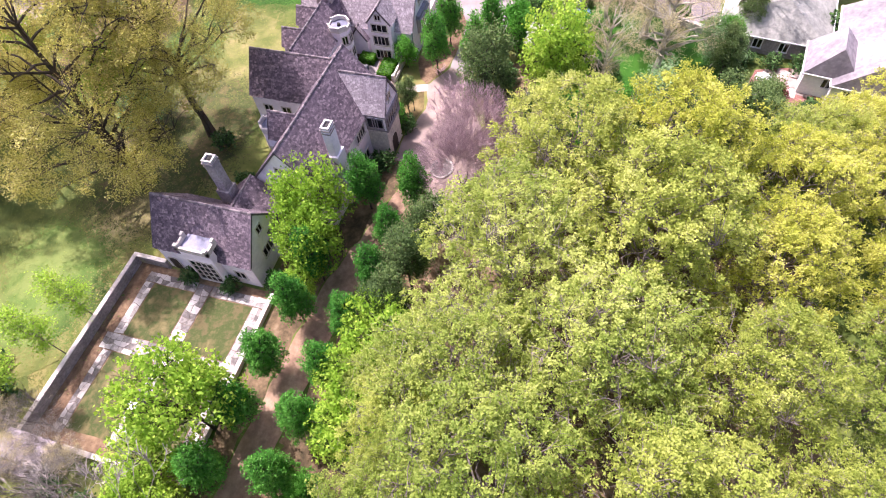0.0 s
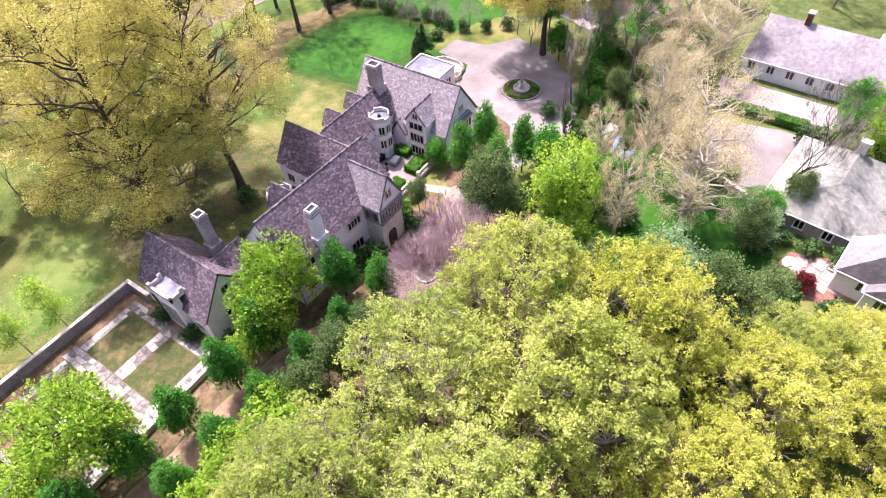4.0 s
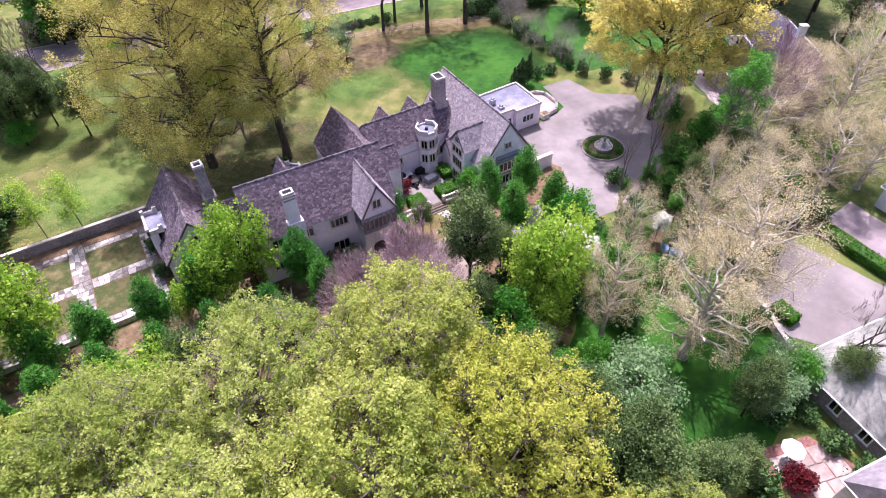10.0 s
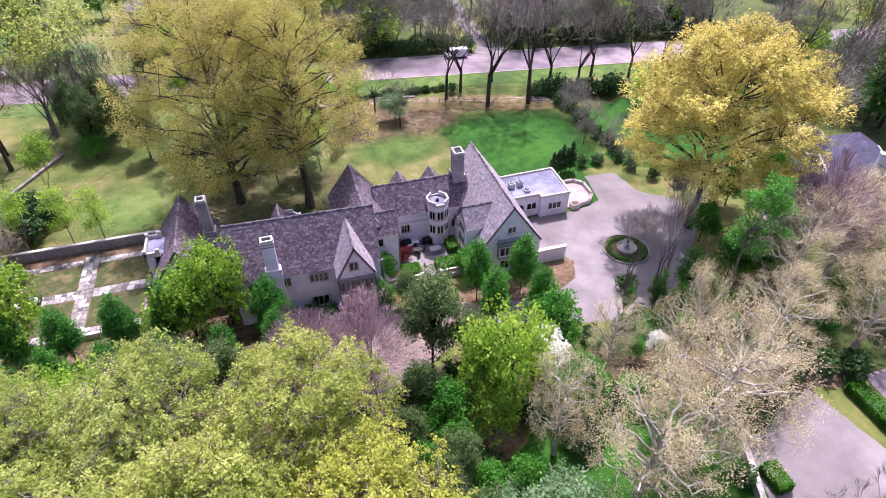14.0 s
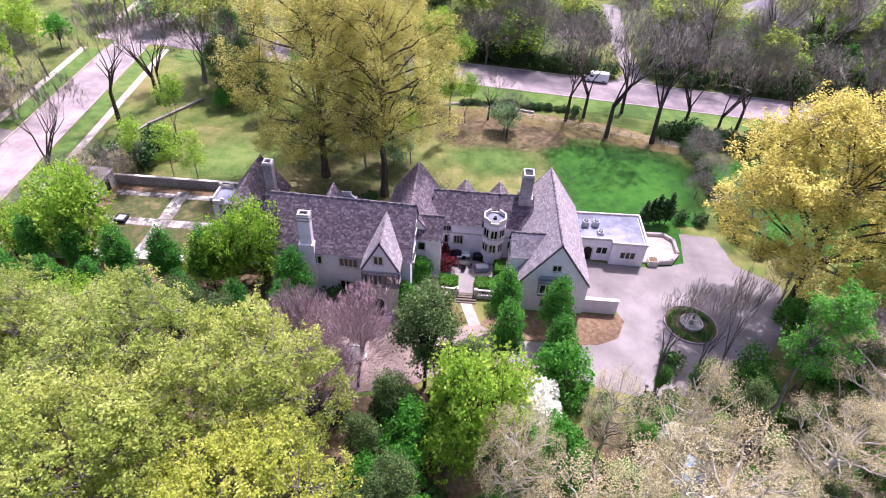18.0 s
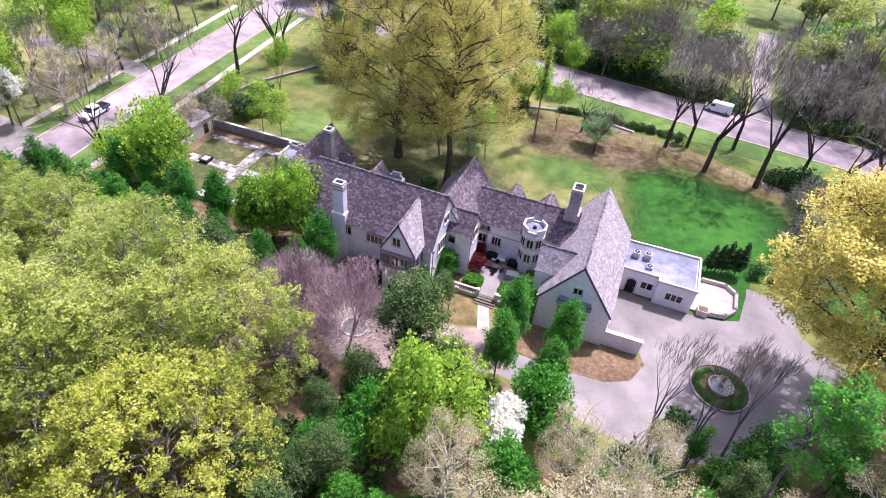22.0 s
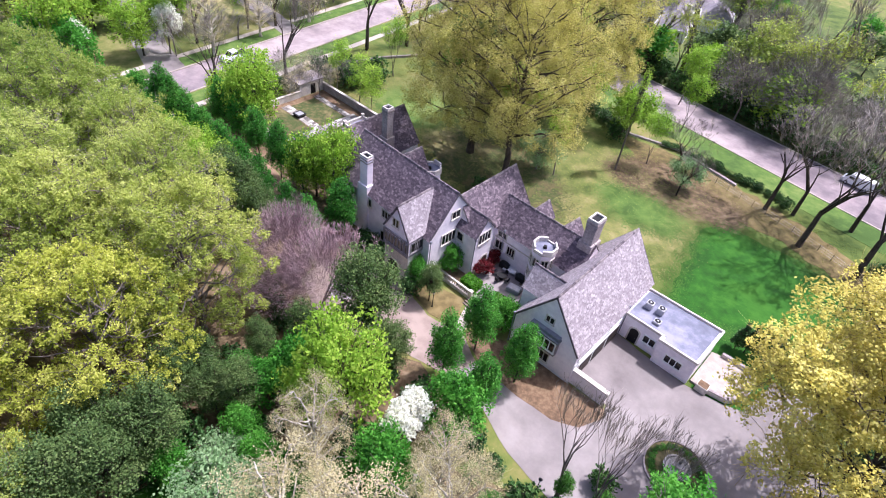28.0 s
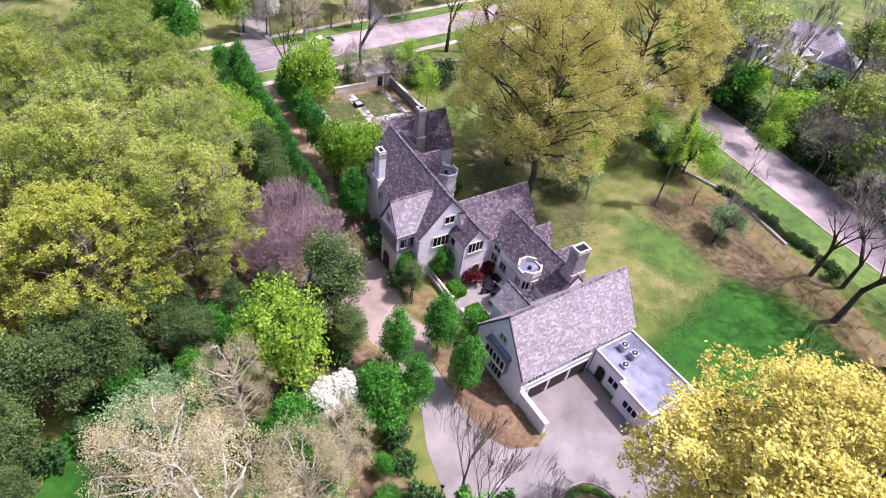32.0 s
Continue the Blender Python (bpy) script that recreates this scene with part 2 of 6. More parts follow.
# ---- building helpers ----
def part(name, bm, mat, parent, label="", kind=""):
    me = bpy.data.meshes.new(name)
    bm.to_mesh(me)
    bm.free()
    me.materials.append(M[mat])
    ob = new(name, me)
    ob.parent = parent
    return tagged(ob, label=label, kind=kind)


def solo(name, bm, mat, label, category, kind="", group="", m=None):
    ob = part(name, bm, mat, None, label, kind)
    if m is not None:
        ob.matrix_basis = m
    return tagged(ob, category=category, group=group)


def thing(name, m, label, category, group="", kind=""):
    ob = new(name)
    ob.empty_display_size = 0.5
    ob.matrix_basis = m
    return tagged(ob, label, category, group, kind)


def box(bm, x0, x1, y0, y1, z0, z1, m=None, bevel=0.0):
    vs = [bm.verts.new(Vector(p) if m is None else m @ Vector(p)) for p in
          ((x0, y0, z0), (x1, y0, z0), (x1, y1, z0), (x0, y1, z0), (x0, y0, z1), (x1, y0, z1), (x1, y1, z1), (x0, y1, z1))]
    fs = [bm.faces.new([vs[i] for i in f]) for f in ((3, 2, 1, 0), (4, 5, 6, 7), (0, 1, 5, 4), (1, 2, 6, 5), (2, 3, 7, 6), (3, 0, 4, 7))]
    if bevel:
        bmesh.ops.bevel(bm, geom=list({e for f in fs for e in f.edges}), offset=bevel, segments=1, affect="EDGES")
    return bm


def boxed(*a, m=None, bevel=0.0):
    return box(bmesh.new(), *a, m=m, bevel=bevel)


def prism(bm, pts, z0, z1, m=None):
    """An upright prism over a plan polygon (counter-clockwise)."""
    lo = [bm.verts.new((m or Matrix()) @ Vector((x, y, z0))) for x, y in pts]
    hi = [bm.verts.new((m or Matrix()) @ Vector((x, y, z1))) for x, y in pts]
    bm.faces.new(lo[::-1])
    bm.faces.new(hi)
    k = len(pts)
    for i in range(k):
        bm.faces.new((lo[i], lo[(i + 1) % k], hi[(i + 1) % k], hi[i]))
    return bm


def tube(bm, p, q, r0, r1, n=6, cap=True):
    p, q = Vector(p), Vector(q)
    d = (q - p).normalized()
    a = d.orthogonal().normalized()
    b = d.cross(a)
    rings = []
    for c, r in ((p, r0), (q, r1)):
        rings.append([bm.verts.new(c + r * (math.cos(2 * math.pi * i / n) * a + math.sin(2 * math.pi * i / n) * b)) for i in range(n)])
    for i in range(n):
        bm.faces.new((rings[0][i], rings[0][(i + 1) % n], rings[1][(i + 1) % n], rings[1][i]))
    if cap:
        bm.faces.new(rings[0][::-1])
        bm.faces.new(rings[1])
    return bm


def quads(name, v, mat, parent, label="", kind=""):
    """One mesh of loose four-cornered pieces; v has shape (n, 4, 3)."""
    v = np.asarray(v, dtype=np.float32)
    n = len(v)
    me = bpy.data.meshes.new(name)
    me.vertices.add(4 * n)
    me.loops.add(4 * n)
    me.polygons.add(n)
    me.vertices.foreach_set("co", v.reshape(-1))
    me.loops.foreach_set("vertex_index", np.arange(4 * n, dtype=np.int32))
    me.polygons.foreach_set("loop_start", np.arange(0, 4 * n, 4, dtype=np.int32))
    me.update(calc_edges=True)
    me.materials.append(M[mat])
    ob = new(name, me)
    ob.parent = parent
    return tagged(ob, label=label, kind=kind)


# ---- the manor house ----
rng = np.random.default_rng(7)
house = thing("manor_house", pose(0, 0, 0), "large stuccoed manor house with steep grey stone-slate roofs", "house")


def shingle_quads(a, b, down, s, normal, row=0.25):
    """Overlapping slates laid in courses below the ridge a-b."""
    a, b, down, normal = (np.array(v) for v in (a, b, down, normal))
    along = b - a
    length = np.linalg.norm(along)
    along = along / length
    out = []
    rows = int(s / row) + 1
    for r in range(rows):
        v0, v1 = r * row - 0.06, min((r + 1) * row + 0.05, s + 0.12)
        u = -float(rng.uniform(0, 0.3))
        while u < length:
            w = float(rng.uniform(0.24, 0.46))
            u0, u1 = max(u, -0.04), min(u + w - 0.012, length + 0.04)
            if u1 > u0 + 0.05:
                lift, tip = 0.05 + rng.uniform(0, 0.03), v1 + rng.uniform(-0.05, 0.05)
                skew = rng.uniform(-0.012, 0.012)
                p = [a + along * uu + down * vv + normal * hh for uu, vv, hh in
                     ((u0, v0, 0.02), (u0, tip, lift + skew), (u1, tip, lift - skew), (u1, v0, 0.02))]
                out.append(p)
            u += w
    return out


def slab(a, b, down, s, normal, t=0.16):
    bm = bmesh.new()
    a, b, down, normal = Vector(a), Vector(b), Vector(down), Vector(normal)
    top = [a, b, b + down * s, a + down * s]
    lo = [p - normal * t for p in top]
    v = [bm.verts.new(p) for p in lo + top]
    for f in ((3, 2, 1, 0), (4, 5, 6, 7), (0, 1, 5, 4), (1, 2, 6, 5), (2, 3, 7, 6), (3, 0, 4, 7)):
        bm.faces.new([v[i] for i in f])
    bmesh.ops.recalc_face_normals(bm, faces=bm.faces)
    return bm


def ridge_row(a, b, parent, step=0.42, r=0.12):
    """Half-round ridge tiles, uneven as laid."""
    a, b = Vector(a), Vector(b)
    d = (b - a).normalized()
    side = d.cross(Vector((0, 0, 1))).normalized()
    k = max(1, int((b - a).length / step))
    for i in range(k):
        c = a + (b - a) * ((i + 0.5) / k) + Vector((0, 0, float(rng.uniform(-0.02, 0.05))))
        h = (b - a).length / k * 0.49
        prof = [(-r * 1.25, -0.14), (-r * 0.75, 0.03), (0, 0.08), (r * 0.75, 0.03), (r * 1.25, -0.14)]
        bm = bmesh.new()
        ends = [[bm.verts.new(c + d * e + side * x + Vector((0, 0, zz))) for x, zz in prof] for e in (-h, h)]
        for j in range(4):
            bm.faces.new((ends[0][j], ends[0][j + 1], ends[1][j + 1], ends[1][j]))
        bm.faces.new(ends[0][::-1])
        bm.faces.new(ends[1])
        bmesh.ops.recalc_face_normals(bm, faces=bm.faces)
        part("ridge_tile", bm, "ridge", parent)


def gabled(A, B, wl, wr, el, er, ridge, base=0.0, mat="stucco", slate="slate", over=0.28, verge=0.16, ends=(True, True), parent=house, shingle=True):
    """A gabled block under the ridge A-B (plan points); wl, wr: half widths on the left and right of A to B; el, er: eaves."""
    A3, B3 = Vector((*A, 0)), Vector((*B, 0))
    d = (B3 - A3).normalized()
    left = Vector((-d.y, d.x, 0))
    bm = bmesh.new()
    prof = [(wl, base), (-wr, base), (-wr, er), (0, ridge - 0.12), (wl, el)]
    rings = [[bm.verts.new(P + left * x + Vector((0, 0, zz))) for x, zz in prof] for P in (A3, B3)]
    bm.faces.new(rings[0])
    bm.faces.new(rings[1][::-1])
    for i in range(5):
        j = (i + 1) % 5
        bm.faces.new((rings[0][j], rings[0][i], rings[1][i], rings[1][j]))
    bmesh.ops.recalc_face_normals(bm, faces=bm.faces)
    part("wall", bm, mat, parent)
    ra = A3 - d * (verge if ends[0] else 0) + Vector((0, 0, ridge))
    rb = B3 + d * (verge if ends[1] else 0) + Vector((0, 0, ridge))
    roof = None
    for sign, w, e in ((1, wl, el), (-1, wr, er)):
        down = Vector((left.x * sign * w, left.y * sign * w, e - ridge + 0.1))
        s = down.length
        down.normalize()
        normal = d.cross(down) if sign < 0 else down.cross(d)
        if normal.z < 0:
            normal = -normal
        rf = part("roof", slab(ra, rb, down, s + over, normal), "slate_dark", parent)
        if shingle:
            quads("slate_covering", shingle_quads(ra, rb, down, s + over, normal), slate, rf, kind="stuff")
        if roof is None:
            roof = rf
        for P, on in ((ra, ends[0]), (rb, ends[1])):
            if on:
                g = d * (-1 if P is ra else 1)
                bb = bmesh.new()
                q = [P + Vector((0, 0, -0.02)), P + down * (s + over)]
                vs = [bb.verts.new(c + off) for c in q for off in (g * 0.04 - normal * 0.17, g * 0.04 + normal * 0.07, -g * 0.05 + normal * 0.07, -g * 0.05 - normal * 0.17)]
                for f in ((0, 1, 2, 3), (7, 6, 5, 4), (0, 4, 5, 1), (1, 5, 6, 2), (2, 6, 7, 3), (3, 7, 4, 0)):
                    bb.faces.new([vs[i] for i in f])
                bmesh.ops.recalc_face_normals(bb, faces=bb.faces)
                part("bargeboard", bb, "verge_board", rf)
        bg = bmesh.new()
        tube(bg, ra + down * (s + over - 0.02) - normal * 0.1, rb + down * (s + over - 0.02) - normal * 0.1, 0.07, 0.07, 6)
        part("gutter", bg, "lead", rf)
    ridge_row(ra + Vector((0, 0, 0.06)), rb + Vector((0, 0, 0.06)), roof)
    return roof


WIN = {}


def facing(o, right):
    """A frame on a wall: x along the wall, y into it, z up."""
    r = Vector((*right, 0)).normalized()
    inward = -r.cross(Vector((0, 0, 1)))
    return Matrix(((r.x, inward.x, 0, o[0]), (r.y, inward.y, 0, o[1]), (0, 0, 1, o[2]), (0, 0, 0, 1)))


def window(o, right, w, h, n=2, rows=1, parent=house, trim="stone", name="window", label=""):
    """A mullioned window; o is the middle of its sill line on the wall's face."""
    key = (round(w, 2), round(h, 2), n, rows, trim)
    m = facing(o, right)
    if key not in WIN:
        t = 0.13
        fr = bmesh.new()
        for b in ((-w / 2 - t, -w / 2, -0.09, 0.02, -0.02, h + t), (w / 2, w / 2 + t, -0.09, 0.02, -0.02, h + t), (-w / 2, w / 2, -0.09, 0.02, h, h + t)):
            box(fr, *b)
        sl = boxed(-w / 2 - t - 0.06, w / 2 + t + 0.06, -0.16, 0.02, -0.16, -0.02)
        mu = boxed(-0.055, 0.055, -0.08, 0.0, 0, h)
        tr = boxed(-w / 2, w / 2, -0.07, 0.0, -0.05, 0.05)
        pw = w / n
        pa = boxed(-pw / 2 + 0.02, pw / 2 - 0.02, -0.03, -0.012, 0.01, h / rows - 0.01)
        made = []
        for nm, bm, mt in (("window", fr, trim), ("sill", sl, trim), ("mullion", mu, trim), ("transom", tr, trim), ("pane", pa, "glass")):
            me = bpy.data.meshes.new(nm)
            bm.to_mesh(me)
            bm.free()
            me.materials.append(M[mt])
            made.append(me)
        WIN[key] = made
    fr, sl, mu, tr, pa = WIN[key]
    ob = new(name, fr)
    ob.parent = parent
    ob.matrix_basis = m
    if label:
        tagged(ob, label=label)

    def sub(nm, me, x, zz):
        c = new(nm, me)
        c.parent = ob
        c.location = (x, 0, zz)

    sub("sill", sl, 0, 0)
    for i in range(n):
        for r in range(rows):
            sub("pane", pa, -w / 2 + (i + 0.5) * w / n, r * h / rows)
        if i:
            sub("mullion", mu, -w / 2 + i * w / n, 0)
    for r in range(1, rows):
        sub("transom", tr, 0, r * h / rows)
    return ob


def doorway(o, right, w, h, mat="door", arch=True, trim="stone", name="door"):
    m = facing(o, right)
    k = 8 if arch else 1
    rise = w * 0.42 if arch else 0
    pts = [(-w / 2, 0), (w / 2, 0)] + [(w / 2 * math.cos(math.pi * i / k), h - rise + rise * math.sin(math.pi * i / k)) for i in range(k + 1)]

    def slabbed(pp, y0, y1):
        bm = bmesh.new()
        f = [bm.verts.new(m @ Vector((x, y0, zz))) for x, zz in pp]
        g = [bm.verts.new(m @ Vector((x, y1, zz))) for x, zz in pp]
        bm.faces.new(f)
        bm.faces.new(g[::-1])
        for i in range(len(pp)):
            j = (i + 1) % len(pp)
            bm.faces.new((f[j], f[i], g[i], g[j]))
        bmesh.ops.recalc_face_normals(bm, faces=bm.faces)
        return bm

    big = [(x * (1 + 0.4 / w), zz + (0.2 if zz > 0.1 else 0)) for x, zz in pts]
    d = part(name, slabbed(pts, -0.10, 0.0), mat, house)
    part("door_surround", slabbed(big, -0.07, 0.01), trim, d)
    hb = bmesh.new()
    tube(hb, m @ Vector((w * 0.32, -0.10, 1.0)), m @ Vector((w * 0.32, -0.17, 1.0)), 0.04, 0.03, 6)
    part("door_handle", hb, "metal", d)
    return d


# main block, along x and turned slightly
gabled((-21.4, -3.15), (-3.2, -3.85), 4.3, 4.3, 7.5, 7.5, 12.9)
# garage wing
gabled((15, -7.5), (15, 10.1), 4.35, 4.35, 5.1, 5.1, 11.3, slate="slate_light")
# middle wing
gabled((-1.5, 5.2), (12.5, 5.2), 2.9, 2.9, 6.0, 6.0, 9.5, ends=(False, False))
# north gable wing
gabled((-4.0, -2.6), (-4.0, 9.2), 3.5, 3.5, 6.5, 6.5, 11.25, ends=(False, True))
# entry gable, facing the courtyard
gabled((-4.5, -1.35), (0.15, -1.35), 1.85, 1.85, 7.4, 7.4, 9.7, ends=(False, True))
# west wing
gabled((-27.75, -2.1), (-27.75, 10.45), 3.85, 3.85, 4.6, 4.6, 9.65)
# link between west wing and main block
gabled((-27.0, 1.6), (-21.5, 1.6), 4.0, 4.6, 4.0, 4.0, 7.9, ends=(False, False))
# two-storey porch: rubble ground floor, stucco above
gabled((-6.75, -4.6), (-6.75, -10.7), 2.2, 2.2, 8.0, 8.0, 12.1, base=5.2, slate="slate_light", ends=(False, True))
part("porch_base", boxed(-8.9, -4.6, -10.55, -7.5, -0.3, 5.2), "porch_stone", house, "pale rubble-stone porch ground floor")
bm = bmesh.new()
for zz in (5.05, 7.35):
    box(bm, -9.03, -4.47, -10.86, -7.6, zz, zz + 0.22)
for x in np.linspace(-8.95, -4.55, 8):
    box(bm, x - 0.07, x + 0.07, -10.82, -10.68, 5.2, 7.4)
for y in (-10.75, -9.2, -7.9):
    box(bm, -4.58, -4.45, y - 0.07, y + 0.07, 5.2, 7.4)
    box(bm, -9.05, -8.92, y - 0.07, y + 0.07, 5.2, 7.4)
part("timber_frame", bm, "timber", house, "weathered dark timber band round the porch")
# north cross gable and battlemented bay of the main block
gabled((-14.7, -2.5), (-14.7, 1.2), 1.6, 1.6, 9.0, 9.0, 11.8, base=0, ends=(False, True))
# north dormers of the middle wing
for x in (2.9, 7.8):
    gabled((x, 5.0), (x, 8.3), 1.3, 1.3, 7.5, 7.5, 9.5, base=5.0, ends=(False, True))
# bay dormer of the garage wing towards the courtyard
gabled((14.0, -3.1), (9.35, -3.1), 1.75, 1.75, 7.0, 7.0, 9.4, base=0, ends=(False, True), slate="slate_light")
# low lean-to roof in the courtyard corner
gabled((13.5, 0.9), (9.9, 0.9), 1.3, 1.3, 3.3, 3.3, 5.4, base=0, ends=(False, True), slate="slate_light")


def octagon(cx, cy, r, a0=0.0, k=8):
    return [(cx + r * math.cos(a0 + 2 * math.pi * i / k), cy + r * math.sin(a0 + 2 * math.pi * i / k)) for i in range(k)]


def turret(cx, cy, r, top, name, label, gaps):
    """A battlemented turret: drum, string course, parapet ring and merlons."""
    t = part(name, prism(bmesh.new(), octagon(cx, cy, r, math.pi / 8), -0.1, top - 0.7), "stucco", house, label)
    for zz, rr in ((top - 0.85, r + 0.14), (top - 3.3, r + 0.08)):
        part("string_course", prism(bmesh.new(), octagon(cx, cy, rr, math.pi / 8), zz, zz + 0.18), "stone", t)
    po, pi = octagon(cx, cy, r + 0.12, math.pi / 8), octagon(cx, cy, r - 0.12, math.pi / 8)
    for i in range(8):
        j = (i + 1) % 8
        pm = prism(bmesh.new(), [po[i], po[j], pi[j], pi[i]], top - 0.75, top - 0.02 if i not in gaps else top - 0.42)
        bmesh.ops.recalc_face_normals(pm, faces=pm.faces)
        part("parapet_block", pm, "porch_stone", t, "pale stone battlement block")
    part("flat_roof", prism(bmesh.new(), octagon(cx, cy, r - 0.12, math.pi / 8), top - 0.75, top - 0.66), "membrane", t)
    vb = bmesh.new()
    tube(vb, (cx, cy, top - 0.66), (cx, cy, top - 0.3), 0.28, 0.22, 8)
    part("roof_vent", vb, "dark", t)
    return t


turret(7.25, 2.1, 1.55, 8.1, "turret", "round-fronted courtyard turret with pale battlements", (1, 5))
turret(-13.6, 2.2, 1.7, 9.0, "north_turret", "octagonal garden turret with a low pale parapet", (0, 2))

# battlemented bay on the west wing's garden front
bay = part("garden_bay", boxed(-32.35, -31.4, 2.0, 5.9, 0, 6.5), "stucco", house, "tall bay with a battlemented stone parapet")
bm = bmesh.new()
for b in ((-32.5, -32.2, 1.85, 6.05, 6.4, 7.1), (-32.5, -30.5, 1.85, 2.15, 6.4, 7.1), (-32.5, -30.5, 5.75, 6.05, 6.4, 7.1),
          (-32.5, -32.1, 1.85, 2.3, 7.1, 7.5), (-32.5, -32.1, 5.6, 6.05, 7.1, 7.5), (-31.0, -30.5, 1.85, 2.15, 7.1, 7.5), (-31.0, -30.5, 5.75, 6.05, 7.1, 7.5)):
    box(bm, *b)
part("parapet", bm, "stone", bay)
part("flat_roof", boxed(-32.2, -30.0, 2.15, 5.75, 6.45, 6.6), "membrane", bay)
window((-32.35, 3.95, 0.5), (0, -1), 2.9, 4.0, 4, 4)

# chimneys
def chimney(x, y, z0, top, w, d, mat="stucco", pots=2, cap=0.22, rot=0.0, shoulder=None):
    m = pose(x, y, 0, 0, 0, rot)
    c = part("chimney", boxed(-w / 2, w / 2, -d / 2, d / 2, z0, top, m=m, bevel=0.04), mat, house)
    for name, g, z1 in (("string_course", 0.05, top - 0.75), ("cap", 0.09, top - 0.28)):
        part(name, boxed(-w / 2 - g, w / 2 + g, -d / 2 - g, d / 2 + g, z1, z1 + 0.2, m=m), "chimney_stone", c)
    if shoulder:
        part("shoulder", boxed(-w / 2 - 0.25, w / 2 + 0.25, -d / 2 - 0.2, d / 2 + 0.2, z0, shoulder, m=m), mat, c)
    rim = bmesh.new()
    for q in ((-w / 2, w / 2, -d / 2, -d / 2 + 0.2), (-w / 2, w / 2, d / 2 - 0.2, d / 2), (-w / 2, -w / 2 + 0.2, -d / 2 + 0.2, d / 2 - 0.2), (w / 2 - 0.2, w / 2, -d / 2 + 0.2, d / 2 - 0.2)):
        box(rim, *q, top, top + 0.28, m=m)
    part("rim", rim, "porch_stone", c)
    # Black plate in the rim; the open flue's shade is put into its colour.
    part("flue_shade_plate", boxed(-w / 2 + 0.2, w / 2 - 0.2, -d / 2 + 0.2, d / 2 - 0.2, top, top + 0.05, m=m), "dark", c)
    for i in range(pots):
        p = bmesh.new()
        px = (i - (pots - 1) / 2) * w / max(pots, 1) * 0.9
        tube(p, m @ Vector((px, 0, top - 0.1)), m @ Vector((px, 0, top + cap)), 0.2, 0.16, 8)
        part("chimney_pot", p, "dark", c)
    return c


chimney(-24.0, 3.5, 3.0, 12.9, 1.2, 1.25, mat="chimney_stone", pots=0, shoulder=8.2)
chimney(-16.4, -7.3, 0.0, 12.8, 1.45, 1.05, pots=0, shoulder=8.6)
chimney(11.3, 5.4, 6.0, 13.0, 1.45, 1.9, mat="chimney_stone", pots=0, shoulder=9.6)

# windows: main block
for x, w, n in ((-19.1, 1.3, 2), (-15.2, 1.1, 2), (-11.2, 2.2, 4)):
    window((x, -7.98 + (x + 12.3) * -0.0385, 5.7), (1, -0.0385), w, 1.2, n)
window((-19.7, -7.73, 2.2), (1, -0.0385), 1.2, 1.1, 2)
window((-11.4, -8.05, 1.6), (1, -0.0385), 2.0, 1.5, 3)
window((-3.2, -3.75, 8.9), (0.0385, 1), 1.35, 1.1, 2)
window((-3.2, -4.7, 5.3), (0.0385, 1), 2.4, 1.6, 4)
window((-21.4, -2.9, 9.1), (-0.0385, -1), 1.4, 0.9, 3)
# porch
window((-6.95, -10.7, 8.7), (1, 0), 1.0, 1.2, 2)
window((-6.75, -10.72, 5.55), (1, 0), 3.9, 1.4, 7, trim="timber")
window((-4.55, -9.2, 5.6), (0, 1), 2.0, 1.4, 3, trim="timber")
window((-8.95, -9.2, 5.6), (0, -1), 2.0, 1.4, 3, trim="timber")
window((-4.6, -9.2, 1.6), (0, 1), 1.0, 1.2, 2)
doorway((-7.2, -10.55, 0.05), (1, 0), 1.7, 2.9, name="porch_door")
# entry gable
window((0.15, -1.35, 5.7), (0, 1), 2.3, 1.6, 4)
doorway((0.15, -0.7, 0.62), (0, 1), 1.15, 2.3, name="courtyard_door")
window((-2.4, -3.2, 5.4), (1, 0), 0.9, 1.2, 1)
# middle wing
for x in (0.4, 2.4):
    window((x, 2.3, 2.6), (1, 0), 1.2, 1.3, 2 if x < 1 else 3)
window((0.6, 2.3, 4.7), (1, 0), 1.3, 0.8, 2)
window((9.9, 2.3, 2.2), (1, 0), 0.8, 1.3, 1)
part("string_course", boxed(-0.5, 10.6, 2.22, 2.34, 4.25, 4.42), "stone", house)
for a in (-112.5, -67.5, -157.5, -22.5):
    t = radians(a + 22.5)
    for zz, hh in ((5.1, 1.3), (2.6, 1.3)):
        c = (7.25 + 1.45 * math.cos(t), 2.1 + 1.45 * math.sin(t), zz)
        window(c, (-math.sin(t), math.cos(t)), 0.8, hh, 2)
for a in (45, 90, 135):
    t = radians(a)
    window((-13.6 + 1.58 * math.cos(t), 2.2 + 1.58 * math.sin(t), 5.6), (-math.sin(t), math.cos(t)), 0.85, 1.3, 2)
window((-14.7, 1.2, 9.4), (-1, 0), 0.9, 1.0, 2)
for x in (2.9, 7.8):
    window((x, 8.3, 6.3), (-1, 0), 0.9, 1.0, 2)
for y in (1.5, 4.5, 7.2):
    window((-7.5, y, 3.6), (0, -1), 1.2, 1.3, 2)
    window((-7.5, y, 1.0), (0, -1), 1.2, 1.5, 2)
window((-4.0, 9.2, 5.0), (-1, 0), 2.0, 1.5, 4)
window((-4.0, 9.2, 8.2), (-1, 0), 0.9, 1.0, 2)
